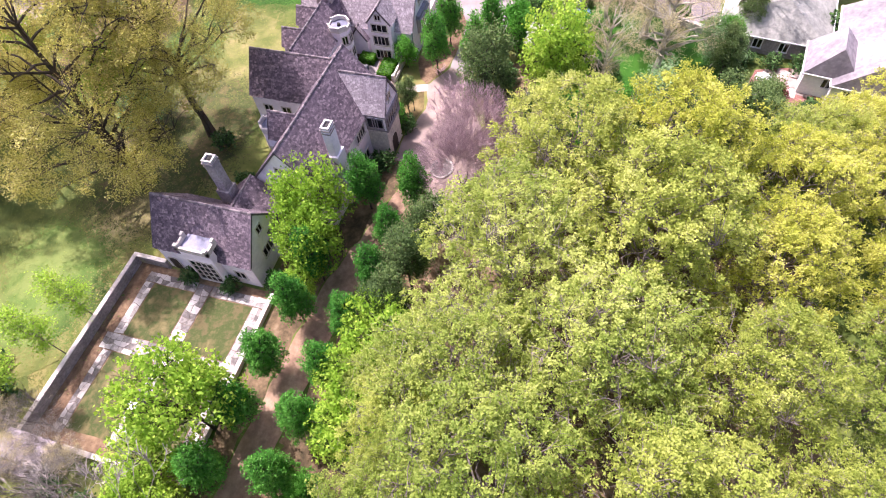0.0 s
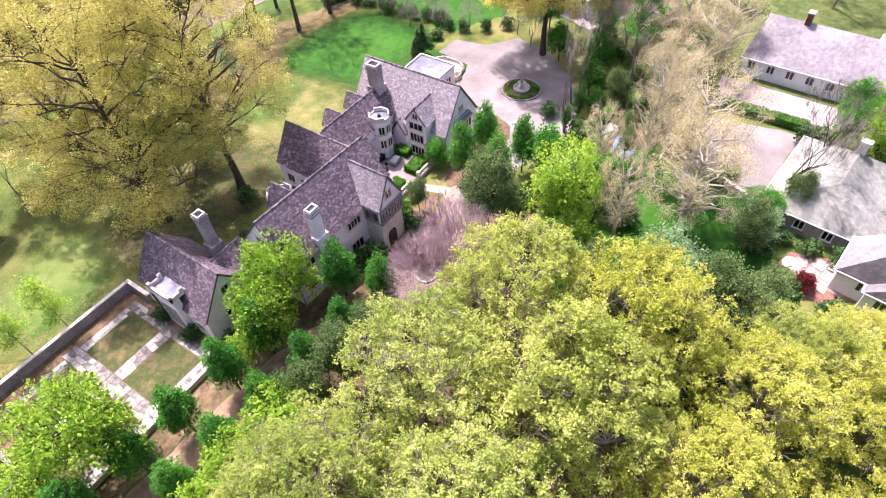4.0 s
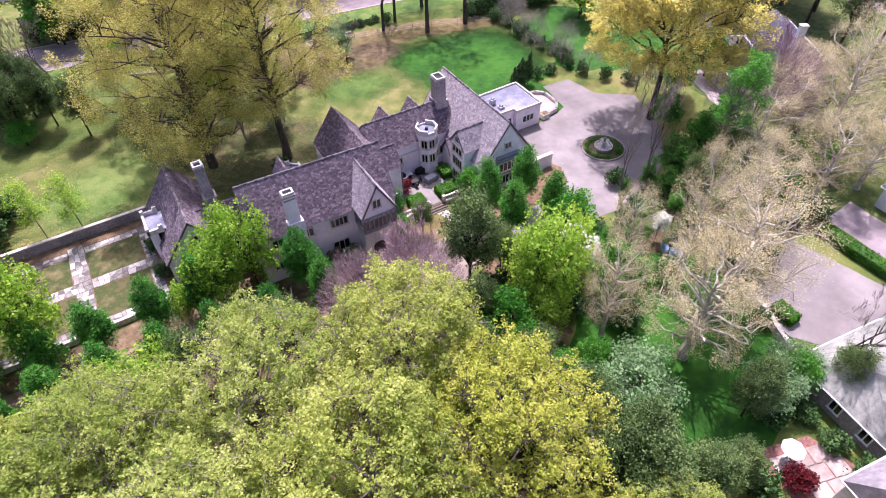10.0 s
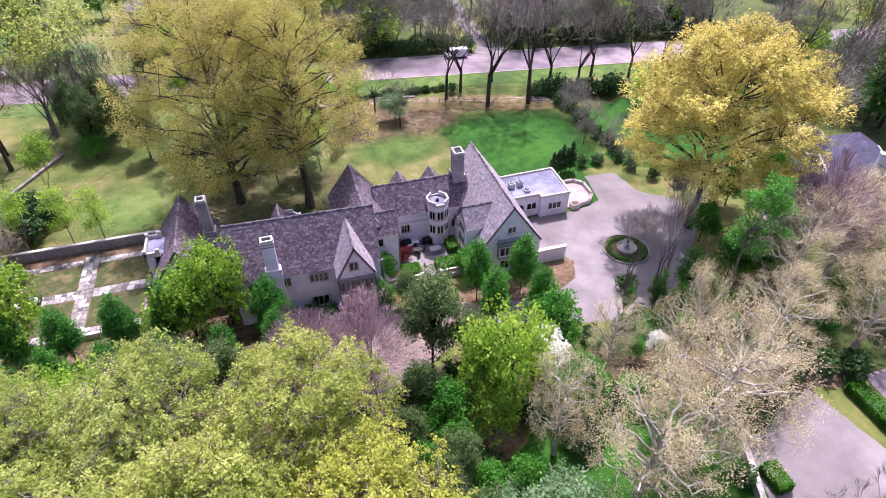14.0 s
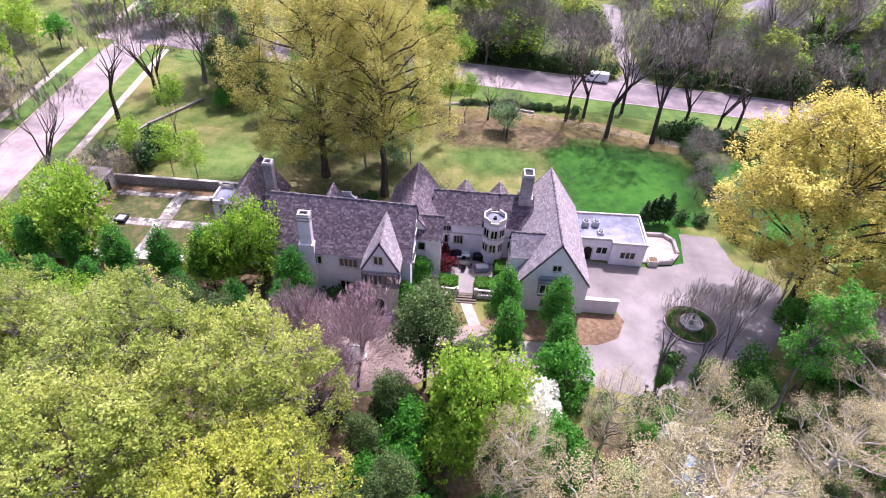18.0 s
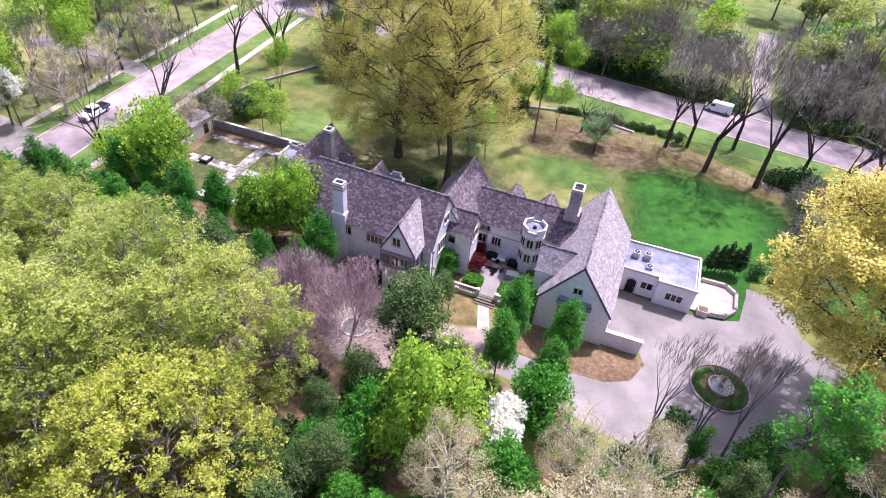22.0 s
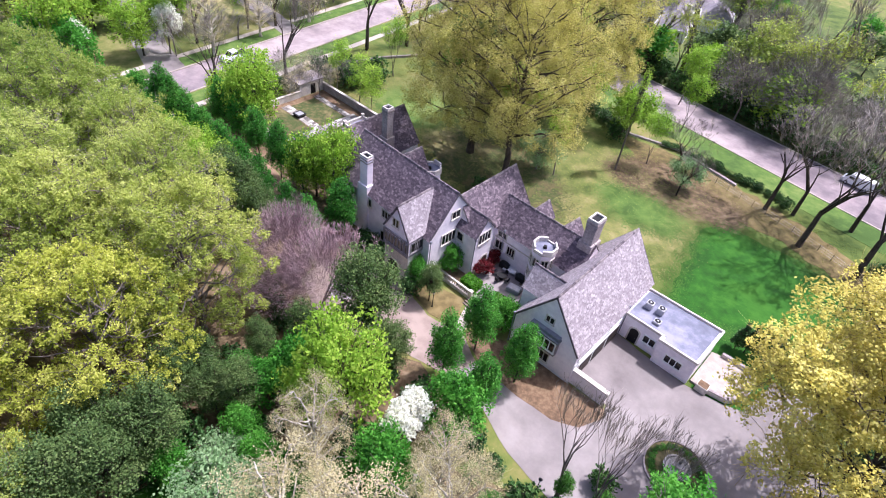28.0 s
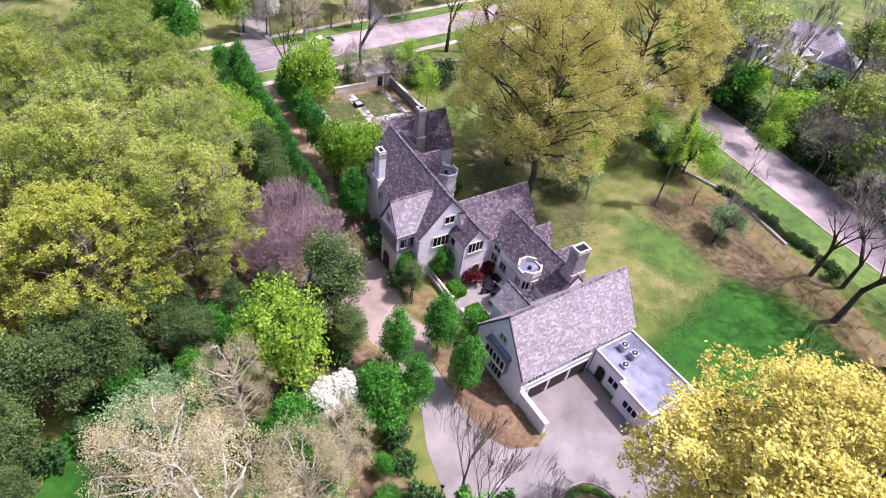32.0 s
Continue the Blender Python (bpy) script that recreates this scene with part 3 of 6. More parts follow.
# garage wing, south gable with oriel
window((14.95, -7.5, 7.1), (1, 0), 1.0, 0.85, 2)
oriel = part("oriel", boxed(13.0, 16.9, -8.15, -7.4, 3.2, 5.6), "timber", house, "dark timber oriel with a lead roof")
bm = bmesh.new()
prism(bm, [(12.85, -8.35), (17.05, -8.35), (17.05, -7.4), (12.85, -7.4)], 5.6, 5.75)
prism(bm, [(13.0, -8.1), (16.9, -8.1), (16.9, -7.4), (13.0, -7.4)], 5.75, 6.15)
part("oriel_roof", bm, "lead", oriel)
window((14.95, -8.15, 3.8), (1, 0), 3.5, 1.4, 5, trim="white")
window((14.9, -7.5, 0.9), (1, 0), 2.4, 1.4, 4)
# bay dormer windows
window((9.35, -3.1, 5.6), (0, -1), 2.3, 1.1, 3)
window((9.35, -3.1, 7.5), (0, -1), 0.8, 0.8, 2)
window((9.35, -3.1, 3.3), (0, -1), 2.3, 1.4, 4)
window((9.35, -3.1, 0.9), (0, -1), 2.3, 1.4, 4)
window((10.65, -6.2, 2.0), (0, -1), 1.2, 1.2, 2)
# garage doors and the window strip above them
part("lintel_band", boxed(19.33, 19.42, -7.4, 10.0, 2.35, 3.3), "white", house)
for y in (-4.55, -1.35, 1.9):
    d = doorway((19.4, y, 0.02), (0, 1), 2.75, 2.25, mat="dark", arch=False, trim="white", name="garage_door")
    for i in range(4):
        part("panel", boxed(19.5, 19.53, y - 1.3, y + 1.3, 0.1 + i * 0.54, 0.58 + i * 0.54), "door", d)
for y in (-5.3, 1.5, 5.7, 8.4):
    window((19.35, y, 3.55), (0, 1), 2.6 if y < 5 else 2.0, 0.95, 5 if y < 5 else 4, trim="white")
# screen wall of the garage court
sw = part("screen_wall", boxed(19.3, 23.9, -7.15, -6.75, -0.1, 2.25), "stucco", house)
part("coping", boxed(19.3, 24.0, -7.25, -6.65, 2.25, 2.4), "stone", sw)
# west wing
window((-27.6, -2.1, 2.6), (1, 0), 2.6, 1.3, 4)
window((-27.75, -2.1, 6.3), (1, 0), 0.9, 1.0, 2)
doorway((-31.6, 9.2, 0.05), (0, -1), 1.1, 2.3, name="garden_door")
window((-31.6, 0.0, 1.4), (0, -1), 1.2, 1.3, 2)
window((-27.75, 10.45, 3.0), (-1, 0), 1.8, 1.4, 3)
# rainwater pipes
for x, y, zz in ((-3.05, -8.25, 7.2), (0.25, -3.3, 7.0), (0.9, 2.2, 6.0), (19.5, 4.0, 5.0), (10.5, -7.6, 5.0), (-21.6, -7.4, 7.0)):
    bm = bmesh.new()
    tube(bm, (x, y, 0), (x, y, zz), 0.06, 0.06, 6)
    box(bm, x - 0.13, x + 0.13, y - 0.11, y + 0.11, zz - 0.1, zz + 0.22)
    part("downpipe", bm, "lead", house)

# flat-roofed annex
annex = part("annex_wall", prism(bmesh.new(), [(19.3, 4.0), (24.5, 4.0), (24.5, 3.2), (29.3, 3.2), (29.4, 10.4), (19.3, 10.1)], -0.1, 3.75), "stucco", house, "single-storey flat-roofed annex wall")
part("flat_roof", prism(bmesh.new(), [(19.6, 4.3), (24.8, 4.3), (24.8, 3.5), (29.0, 3.5), (29.1, 10.1), (19.6, 9.8)], 3.75, 3.86), "membrane", annex, "bluish-grey felt flat roof with puddle stains")
bm = bmesh.new()
for p, q in (((19.4, 3.85), (24.35, 3.85)), ((24.35, 3.05), (29.4, 3.05)), ((19.4, 10.0), (29.5, 10.3))):
    prism(bm, [(p[0], p[1]), (q[0], q[1]), (q[0], q[1] + 0.24), (p[0], p[1] + 0.24)], 3.75, 4.12)
prism(bm, [(29.2, 3.29), (29.45, 3.29), (29.55, 10.3), (29.3, 10.3)], 3.75, 4.12)
prism(bm, [(24.35, 3.29), (24.6, 3.29), (24.6, 4.09), (24.35, 4.09)], 3.75, 4.12)
part("parapet", bm, "porch_stone", annex)
doorway((21.3, 4.0, 0.1), (1, 0), 1.2, 2.3, mat="dark", name="annex_door")
window((23.3, 4.0, 1.35), (1, 0), 1.5, 1.1, 2, trim="white")
window((26.9, 3.2, 1.35), (1, 0), 2.1, 1.1, 3, trim="white")
for x, y in ((20.9, 7.0), (22.4, 7.2), (22.9, 5.4)):
    h = 0.95 if y > 6 else 0.4
    u = thing("rooftop_condenser" if y > 6 else "rooftop_vent", pose(x, y, 3.86), "pale grey metal unit standing on the flat roof", "rooftop unit", group="units on the flat roof")
    part("casing", boxed(-0.45, 0.45, -0.45, 0.45, 0, h, bevel=0.05), "metal", u)
    bm = bmesh.new()
    tube(bm, (0, 0, h), (0, 0, h + 0.05), 0.36, 0.36, 14)
    part("fan_grille", bm, "dark", u)
    bm = bmesh.new()
    tube(bm, (0, 0, h + 0.05), (0, 0, h + 0.1), 0.14, 0.1, 8)
    part("fan_hub", bm, "metal", u)


# ---- ground, roads, paths ----
def sheet(name, pts, z, mat, label, category, kind="structure", thick=0.0, jitter=0.0, seed=1):
    """A flat piece of ground with an uneven outline over a plan polygon."""
    r = random.Random(seed)
    out = []
    for i in range(len(pts)):
        p, q = Vector(pts[i]), Vector(pts[(i + 1) % len(pts)])
        k = max(1, int((q - p).length / 1.5)) if jitter else 1
        for j in range(k):
            c = p.lerp(q, j / k)
            out.append((c.x + (r.uniform(-jitter, jitter) if j else 0), c.y + (r.uniform(-jitter, jitter) if j else 0)))
    bm = prism(bmesh.new(), out, z - max(thick, 0.02), z)
    bmesh.ops.recalc_face_normals(bm, faces=bm.faces)
    bmesh.ops.triangulate(bm, faces=bm.faces)
    return solo(name, bm, mat, label, category, kind)


def disc(cx, cy, rx, ry, n=24, wob=0.0, seed=3):
    r = random.Random(seed)
    return [(cx + rx * (1 + r.uniform(-wob, wob)) * math.cos(2 * math.pi * i / n), cy + ry * (1 + r.uniform(-wob, wob)) * math.sin(2 * math.pi * i / n)) for i in range(n)]


bm = bmesh.new()
bmesh.ops.create_grid(bm, x_segments=60, y_segments=60, size=1500)
solo("ground", bm, "grass", "rough spring grass with dry and shaded patches", "ground", "structure")


def band(p, q, w):
    p, q = Vector(p), Vector(q)
    s = (q - p).normalized().orthogonal() * w / 2
    return [tuple(p - s), tuple(q - s), tuple(q + s), tuple(p + s)] if (q - p).cross(s) > 0 else [tuple(p + s), tuple(q + s), tuple(q - s), tuple(p - s)]


def stroke(p, q, off, w):
    """A band of width w beside the line p-q, off metres to its left."""
    p, q = Vector((*p, 0)), Vector((*q, 0))
    d = (q - p).normalized()
    left = Vector((-d.y, d.x, 0))
    a, b = off - w / 2, off + w / 2
    return [tuple((p + left * a).xy), tuple((q + left * a).xy), tuple((q + left * b).xy), tuple((p + left * b).xy)]


W0, W1 = (-59.5, -80.0), (-81.5, 130.0)
N0, N1 = (-90.0, 81.2), (150.0, 50.0)
sheet("road_west", stroke(W0, W1, 4.8, 8.6), 0.03, "asphalt", "worn lavender-grey asphalt street", "road")
sheet("road_north", stroke(N0, N1, 0.0, 11.4), 0.035, "asphalt", "worn asphalt street behind the lawn", "road")
E0, E1 = (124.5, -80.0), (118.5, 49.0)
sheet("road_east", stroke(E0, E1, 0.0, 11.0), 0.032, "asphalt", "worn asphalt side street under bare trees", "road")
WA, WB, NW = (-75.27, 70.5), (-77.05, 88.0), (-66.0, 78.08)
for a, b, off in ((E0, E1, 5.7), (E0, E1, -5.7), (W0, WA, 0.25), (W0, WA, 9.35), (WB, W1, 0.25), (WB, W1, 9.35), (NW, N1, -5.9), (NW, N1, 5.9)):
    sheet("kerb", stroke(a, b, off, 0.35), 0.13, "pave", "pale concrete kerb along the street", "kerb", thick=0.2)
for a, b, off in ((W0, WA, -4.6), (W0, WA, 14.4), (WB, W1, -4.6), (WB, W1, 14.4)):
    sheet("pavement", stroke(a, b, off, 1.5), 0.06, "pave", "pale concrete pavement with grass verges", "pavement")
for a, b, off, w in ((W0, WA, -2.0, 3.4), (W0, WA, 11.7, 3.6), (WB, W1, -2.0, 3.4), (WB, W1, 11.7, 3.6), (NW, N1, -9.3, 6.3)):
    sheet("verge", stroke(a, b, off, w), 0.05, "verge", "mown green grass verge beside the street", "verge")

sheet("drive_court", [(19.4, -6.7), (24.2, -6.6), (24.6, -8.2), (23.2, -11.2), (20.5, -12.6), (16.5, -13.0), (10, -13.2), (9, -17), (15, -17.5), (20, -19.5), (26.5, -20.5), (34, -18.8), (41, -14), (47, -6), (48.8, 1),
      (43.5, 5.2), (42.5, 11.5), (36.9, 12.0), (36.5, 8.5), (35.9, 4.7), (33.6, 3.8), (31.4, 3.4), (29.2, 3.0), (24.4, 3.4), (19.4, 3.9)], 0.04, "concrete", "pale pinkish gravel motor court", "drive", jitter=0.12)
sheet("drive_porch", [(-14, -13.4), (-9.2, -12.4), (-9.2, -10.9), (-3.6, -10.9), (1.0, -12.2), (5.8, -11.0), (10.2, -13.2), (9.2, -17), (3, -18.5), (-2, -21.5), (-8, -23), (-14, -20), (-16, -16)], 0.044, "drive", "pinkish gravel forecourt before the porch", "drive", jitter=0.15)
sheet("drive_west", [(-66.5, -11.6), (-50, -11.4), (-30, -12.9), (-14, -17.2), (-13.5, -13.2), (-30, -9.0), (-50, -7.8), (-66.0, -7.6)], 0.036, "drive_leafy", "brown leaf-strewn gravel drive between tree rows", "drive", jitter=0.2)
sheet("bed_court", [(16.4, -13.3), (20.8, -12.9), (23.6, -11.4), (24.9, -8.3), (24.4, -7.3), (15.0, -7.6), (10.5, -8.0), (7.0, -9.5), (6.0, -10.8), (10.2, -12.8)], 0.05, "mulch", "brown mulched planting bed beside the wall", "planting bed", jitter=0.08)
sheet("bed_house", [(-30, -8.8), (-13.5, -12.9), (-9.3, -12.2), (-9.0, -8.2), (-21, -7.8), (-24, -3.2), (-31.8, -2.6), (-33, -4.6), (-54, -4.8), (-56, -7.4), (-50, -7.6)], 0.028, "litter", "brown leaf litter under the tree row", "planting bed", jitter=0.3)
sheet("bed_south", [(-66, -12), (-50, -11.6), (-30, -13.2), (-15, -17.6), (-14, -20.5), (-8, -23.4), (-1, -22), (4, -19), (12, -18), (13, -24), (9, -31), (0, -38), (-4, -62), (-66, -64)], 0.022, "litter", "brown woodland floor with leaf litter", "woodland floor", jitter=0.8)
sheet("lawn_front", [(-3.2, -8.0), (2.6, -6.4), (3.0, -8), (4.6, -10.8), (1, -11.9), (-3.4, -10.7)], 0.05, "straw", "tawny dead grass beside the stone walk", "lawn", jitter=0.1)
LAWN = [(21.5, 12), (30.5, 11.2), (34, 12.6), (40, 14), (43, 20), (44.5, 31), (41, 36), (30, 38.5), (20, 38), (17.5, 34), (18.5, 27), (19.8, 19)]
sheet("lawn_north", LAWN, 0.03, "lawn", "bright green mown lawn with long tree shadows", "lawn", jitter=0.9)
sheet("lawn_dry_edge", [(2, 40), (14, 40.5), (28, 41.5), (42, 37.5), (46, 39), (42, 44), (28, 49), (8, 52), (-6, 50)], 0.026, "straw", "tawny dead grass along the wire fence", "lawn", jitter=0.8)
sheet("lawn_strip", [(30.2, 2.6), (33.8, 3.2), (36.4, 4.4), (37.0, 8.5), (37.4, 13.4), (31, 13.4), (29.2, 10.6), (29.4, 6)], 0.035, "lawn", "narrow green lawn strip round the annex terrace", "lawn")
MEADOW = [(-40, 17), (-10, 22), (3, 12), (14, 12), (17, 22), (15, 36), (-14, 44), (-40, 38), (-52, 30), (-54, 18)]
sheet("lawn_meadow", MEADOW, 0.024, "dry", "patchy tawny meadow grass north of the house", "lawn", jitter=2.2)
MULCH = [(-2.5, 37.5), (3, 35), (9, 36), (13, 35.5), (21, 38.5), (20, 43), (14, 44.5), (6, 46.5), (-1, 43.5)]
PATCH_A = [(0.5, 31), (5, 34.2), (9, 34.6), (14.5, 32.5), (15, 28.5), (9.5, 26), (4, 27.5)]
PATCH_B = [(-36, 17), (-31, 21), (-30, 29), (-38, 31), (-46, 26), (-44, 19)]
OAK_FLOOR = [(-27, 16), (-20, 13.5), (-8, 11.5), (-1, 14), (0, 20), (-6, 26), (-16, 29), (-26, 26)]
sheet("leaf_mulch", MULCH, 0.03, "litter", "brown leaf mulch spread under the young trees", "planting bed", jitter=0.7)
sheet("lawn_patch", PATCH_A, 0.034, "verge", "greener patch of meadow grass", "lawn", jitter=1.0)
sheet("lawn_patch", PATCH_B, 0.034, "verge", "greener patch of meadow grass under the oaks", "lawn", jitter=1.4)
sheet("oak_litter", OAK_FLOOR, 0.038, "turf_worn", "thin worn grass and leaf litter under the tall oaks", "lawn", jitter=1.3)
sheet("lawn_east", [(9, -31.5), (14, -31), (22, -28), (30, -32), (35, -39), (27, -48), (18, -54), (8, -56), (-2, -50), (0, -39)], 0.03, "lawn", "shaded green lawn of the neighbouring garden", "lawn", jitter=0.7)
sheet("lawn_far_east", [(44, 14), (56, 8), (68, 10), (72, 26), (60, 38), (48, 34)], 0.03, "lawn", "green lawn under a golden tree", "lawn", jitter=0.8)
for i, (pts, lab) in enumerate((([(-42, 73.5), (30, 69.5), (32, 160), (-42, 160)], "shaded rough grass across the street"), ([(44, 66.5), (140, 58), (150, 160), (46, 160)], "shaded rough grass under far trees"), ([(-86, -60), (-80, 10), (-88, 70), (-150, 120), (-150, -60)], "pale rough grass under the western trees"),
                             ([(46, -36), (60, 0), (76, 14), (140, 40), (140, -60), (56, -62)], "shaded rough grass under sycamores"), ([(16, -24), (30, -22.5), (44, -17), (47, -36), (30, -40.5), (29, -34), (20, -30)], "brown undergrowth floor beside the court"))):
    sheet("woodland_floor", pts, 0.012 + 0.001 * i, ("turf_dull", "turf_dull", "dry", "turf_dull", "litter")[i], lab, "woodland floor", jitter=1.5, seed=i)


# ---- trees and shrubs ----
def unit(r, n):
    v = r.normal(size=(n, 3))
    return v / np.linalg.norm(v, axis=1, keepdims=True)


def leaf_quads(r, c, size, flat=1.0):
    """Pointed leaf sprays round the centres c."""
    n = len(c)
    a = unit(r, n)
    a[:, 2] *= 0.6
    b = np.cross(a, unit(r, n) + np.array([0, 0, flat]))
    b /= np.linalg.norm(b, axis=1, keepdims=True) + 1e-6
    s = size * r.uniform(0.6, 1.4, (n, 1))
    a, b = a * s, b * s * r.uniform(0.45, 0.8, (n, 1))
    return np.stack([c - a, c - b * 0.9 + a * 0.1, c + a, c + b], axis=1)


def limb_mesh(segs, n=5):
    """Tapered limbs from (p, q, r0, r1) as quads with shared look."""
    p = np.array([s[0] for s in segs])
    q = np.array([s[1] for s in segs])
    r0 = np.array([s[2] for s in segs])[:, None]
    r1 = np.array([s[3] for s in segs])[:, None]
    d = q - p
    d /= np.linalg.norm(d, axis=1, keepdims=True) + 1e-9
    ref = np.where(np.abs(d[:, 2:3]) > 0.9, np.array([[1.0, 0, 0]]), np.array([[0, 0, 1.0]]))
    a = np.cross(d, ref)
    a /= np.linalg.norm(a, axis=1, keepdims=True)
    b = np.cross(d, a)
    out = []
    for i in range(n):
        t0, t1 = 2 * math.pi * i / n, 2 * math.pi * (i + 1) / n
        o0, o1 = a * math.cos(t0) + b * math.sin(t0), a * math.cos(t1) + b * math.sin(t1)
        out.append(np.stack([p + o0 * r0, p + o1 * r0, q + o1 * r1, q + o0 * r1], axis=1))
    return np.concatenate(out)


def branching(seed, height, spread, trunk, depth, fork=0.38, lean=0.1, kids=(2, 3), twigs=4, up=0.25, first=0.3, fan_out=1, keep=(0.62, 0.86), thick=(0.55, 0.8)):
    """A branch skeleton: list of (p, q, r0, r1) and the tips."""
    r = random.Random(seed)
    segs, tips = [], []

    def grow(p, d, length, rad, k):
        bend = Vector((r.uniform(-1, 1), r.uniform(-1, 1), r.uniform(-0.3, 0.6))) * 0.16
        mid = p + (d + bend * 0.5).normalized() * length * 0.5
        d2 = (d + bend).normalized()
        q = mid + d2 * length * 0.5
        r1 = rad * 0.68
        segs.append((p, mid, rad, rad * 0.84))
        segs.append((mid, q, rad * 0.84, r1))
        if k == 0:
            for _ in range(twigs):
                e = (d2 + Vector((r.uniform(-1, 1), r.uniform(-1, 1), r.uniform(-0.5, 0.8))) * 0.9).normalized()
                z = q - d2 * length * r.uniform(0, 0.7)
                tip = z + e * length * r.uniform(0.4, 0.9)
                segs.append((z, tip, r1 * 0.6, 0.006))
                tips.append(tip)
            tips.append(q)
            return
        for i in range(r.randint(*kids) + (fan_out if k == depth else 0)):
            az = r.uniform(0, 2 * math.pi)
            o = d2.orthogonal().normalized()
            o = Matrix.Rotation(az, 3, d2) @ o
            t = r.uniform(0.6, 1.3) * fork * spread
            e = (d2 + o * t + Vector((0, 0, up))).normalized()
            start = q if i < 2 else mid.lerp(q, r.uniform(0, 1))
            grow(start, e, length * r.uniform(*keep), r1 * r.uniform(*thick), k - 1)

    grow(Vector((0, 0, -0.3)), Vector((r.uniform(-lean, lean), r.uniform(-lean, lean), 1)).normalized(), height * first, trunk, depth)
    top = max(t.z for t in tips)
    s = height / top
    return [(p * s, q * s, a, b) for p, q, a, b in segs], [t * s for t in tips]


def broadleaf(name, label, seed, h, rx, base, leaf, bark, count, size, lobes=26, lobe=0.3, rough=0.25, trunk=0.3, category="tree", group="", flatten=0.8, droop=0.0, tuft=9, puff=0.22, twig=6, cone=0.0, haze=0, haze_mat="twig_grey", haze_width=0.012, sides=4):
    """A leafy tree: trunk, limbs to each lobe of the crown, and leaf sprays on the lobes."""
    r = np.random.default_rng(seed)
    ob = thing(name, pose(0, 0, 0), label, category, group)
    ch = h - base
    cz = base + ch * 0.5
    u = unit(r, lobes * 3)
    u = u[u[:, 2] > -0.75][:lobes]
    rad = r.uniform(0.45, 0.82, (len(u), 1))
    L = u * rad * np.array([rx, rx, ch * 0.5]) + np.array([0, 0, cz])
    R = lobe * rx * r.uniform(0.75, 1.3, len(u))
    if cone:
        zr = (L[:, 2] - base) / ch
        L[:, :2] *= (1 + cone * (0.45 - zr))[:, None]
        R *= 1 + cone * (0.4 - zr) * 0.7
    segs = []
    trunk_top = np.array([r.uniform(-0.2, 0.2), r.uniform(-0.2, 0.2), base + ch * 0.25])
    segs.append((np.array([0, 0, -0.3]), trunk_top * np.array([0.5, 0.5, 0.5]), trunk * 1.2, trunk * 0.95))
    segs.append((trunk_top * np.array([0.5, 0.5, 0.5]), trunk_top, trunk * 0.95, trunk * 0.75))
    for c, rr in zip(L, R):
        m = trunk_top + (c - trunk_top) * 0.5 + r.normal(size=3) * 0.06 * rx + np.array([0, 0, 0.08 * ch])
        segs += [(trunk_top - np.array([0, 0, r.uniform(0, 0.3) * ch * 0.3]), m, trunk * 0.38, trunk * 0.22), (m, c, trunk * 0.22, trunk * 0.1)]
        for _ in range(twig):
            e = c + unit(r, 1)[0] * rr * 0.95
            segs.append((c - (c - m) * r.uniform(0, 0.4), e, max(trunk * 0.07, 0.025), 0.012))
    quads("trunk", limb_mesh(segs, sides), bark, ob)
    n = (count * R ** 2 / (R ** 2).sum()).astype(int)
    C = []
    for c, rr, k in zip(L, R, n):
        d = unit(r, int(k * 1.5))
        keep = d[:, 2] + r.uniform(-0.6, 0.6, len(d)) > -0.55
        d = d[keep][:k]
        g = max(1, len(d) // tuft)
        d = d[:g]
        q = rr * (1 + rough * r.uniform(-1, 0.45, (len(d), 1)))
        w = c + d * q * np.array([1, 1, flatten])
        w = np.repeat(w, tuft, axis=0) + r.normal(size=(g * tuft, 3)) * puff
        w[:, 2] -= droop * ((w[:, 0] ** 2 + w[:, 1] ** 2) / rx ** 2) * ch * 0.2
        C.append(w)
    C = np.concatenate(C)
    if haze:
        i = r.integers(0, len(L), haze)
        d = unit(r, haze) + 0.6 * (L[i] - trunk_top) / (np.linalg.norm(L[i] - trunk_top, axis=1, keepdims=True) + 0.01)
        d /= np.linalg.norm(d, axis=1, keepdims=True)
        a0, a1 = r.uniform(0.2, 0.7, (haze, 1)), r.uniform(0.85, 1.2, (haze, 1))
        p, q = L[i] + d * R[i][:, None] * a0, L[i] + (d + r.normal(size=(haze, 3)) * 0.15) * R[i][:, None] * a1
        w = np.cross(q - p, unit(r, haze))
        w *= haze_width / (np.linalg.norm(w, axis=1, keepdims=True) + 1e-6)
        Q = np.stack([p - w, p + w, q + w * 0.5, q - w * 0.5], axis=1)
        Q[:, :, 2] -= droop * ((Q[:, :, 0] ** 2 + Q[:, :, 1] ** 2) / rx ** 2) * ch * 0.2
        quads("twig_haze", Q, haze_mat, ob, kind="stuff")
    quads("crown", leaf_quads(r, C, size), leaf, ob)
    return ob


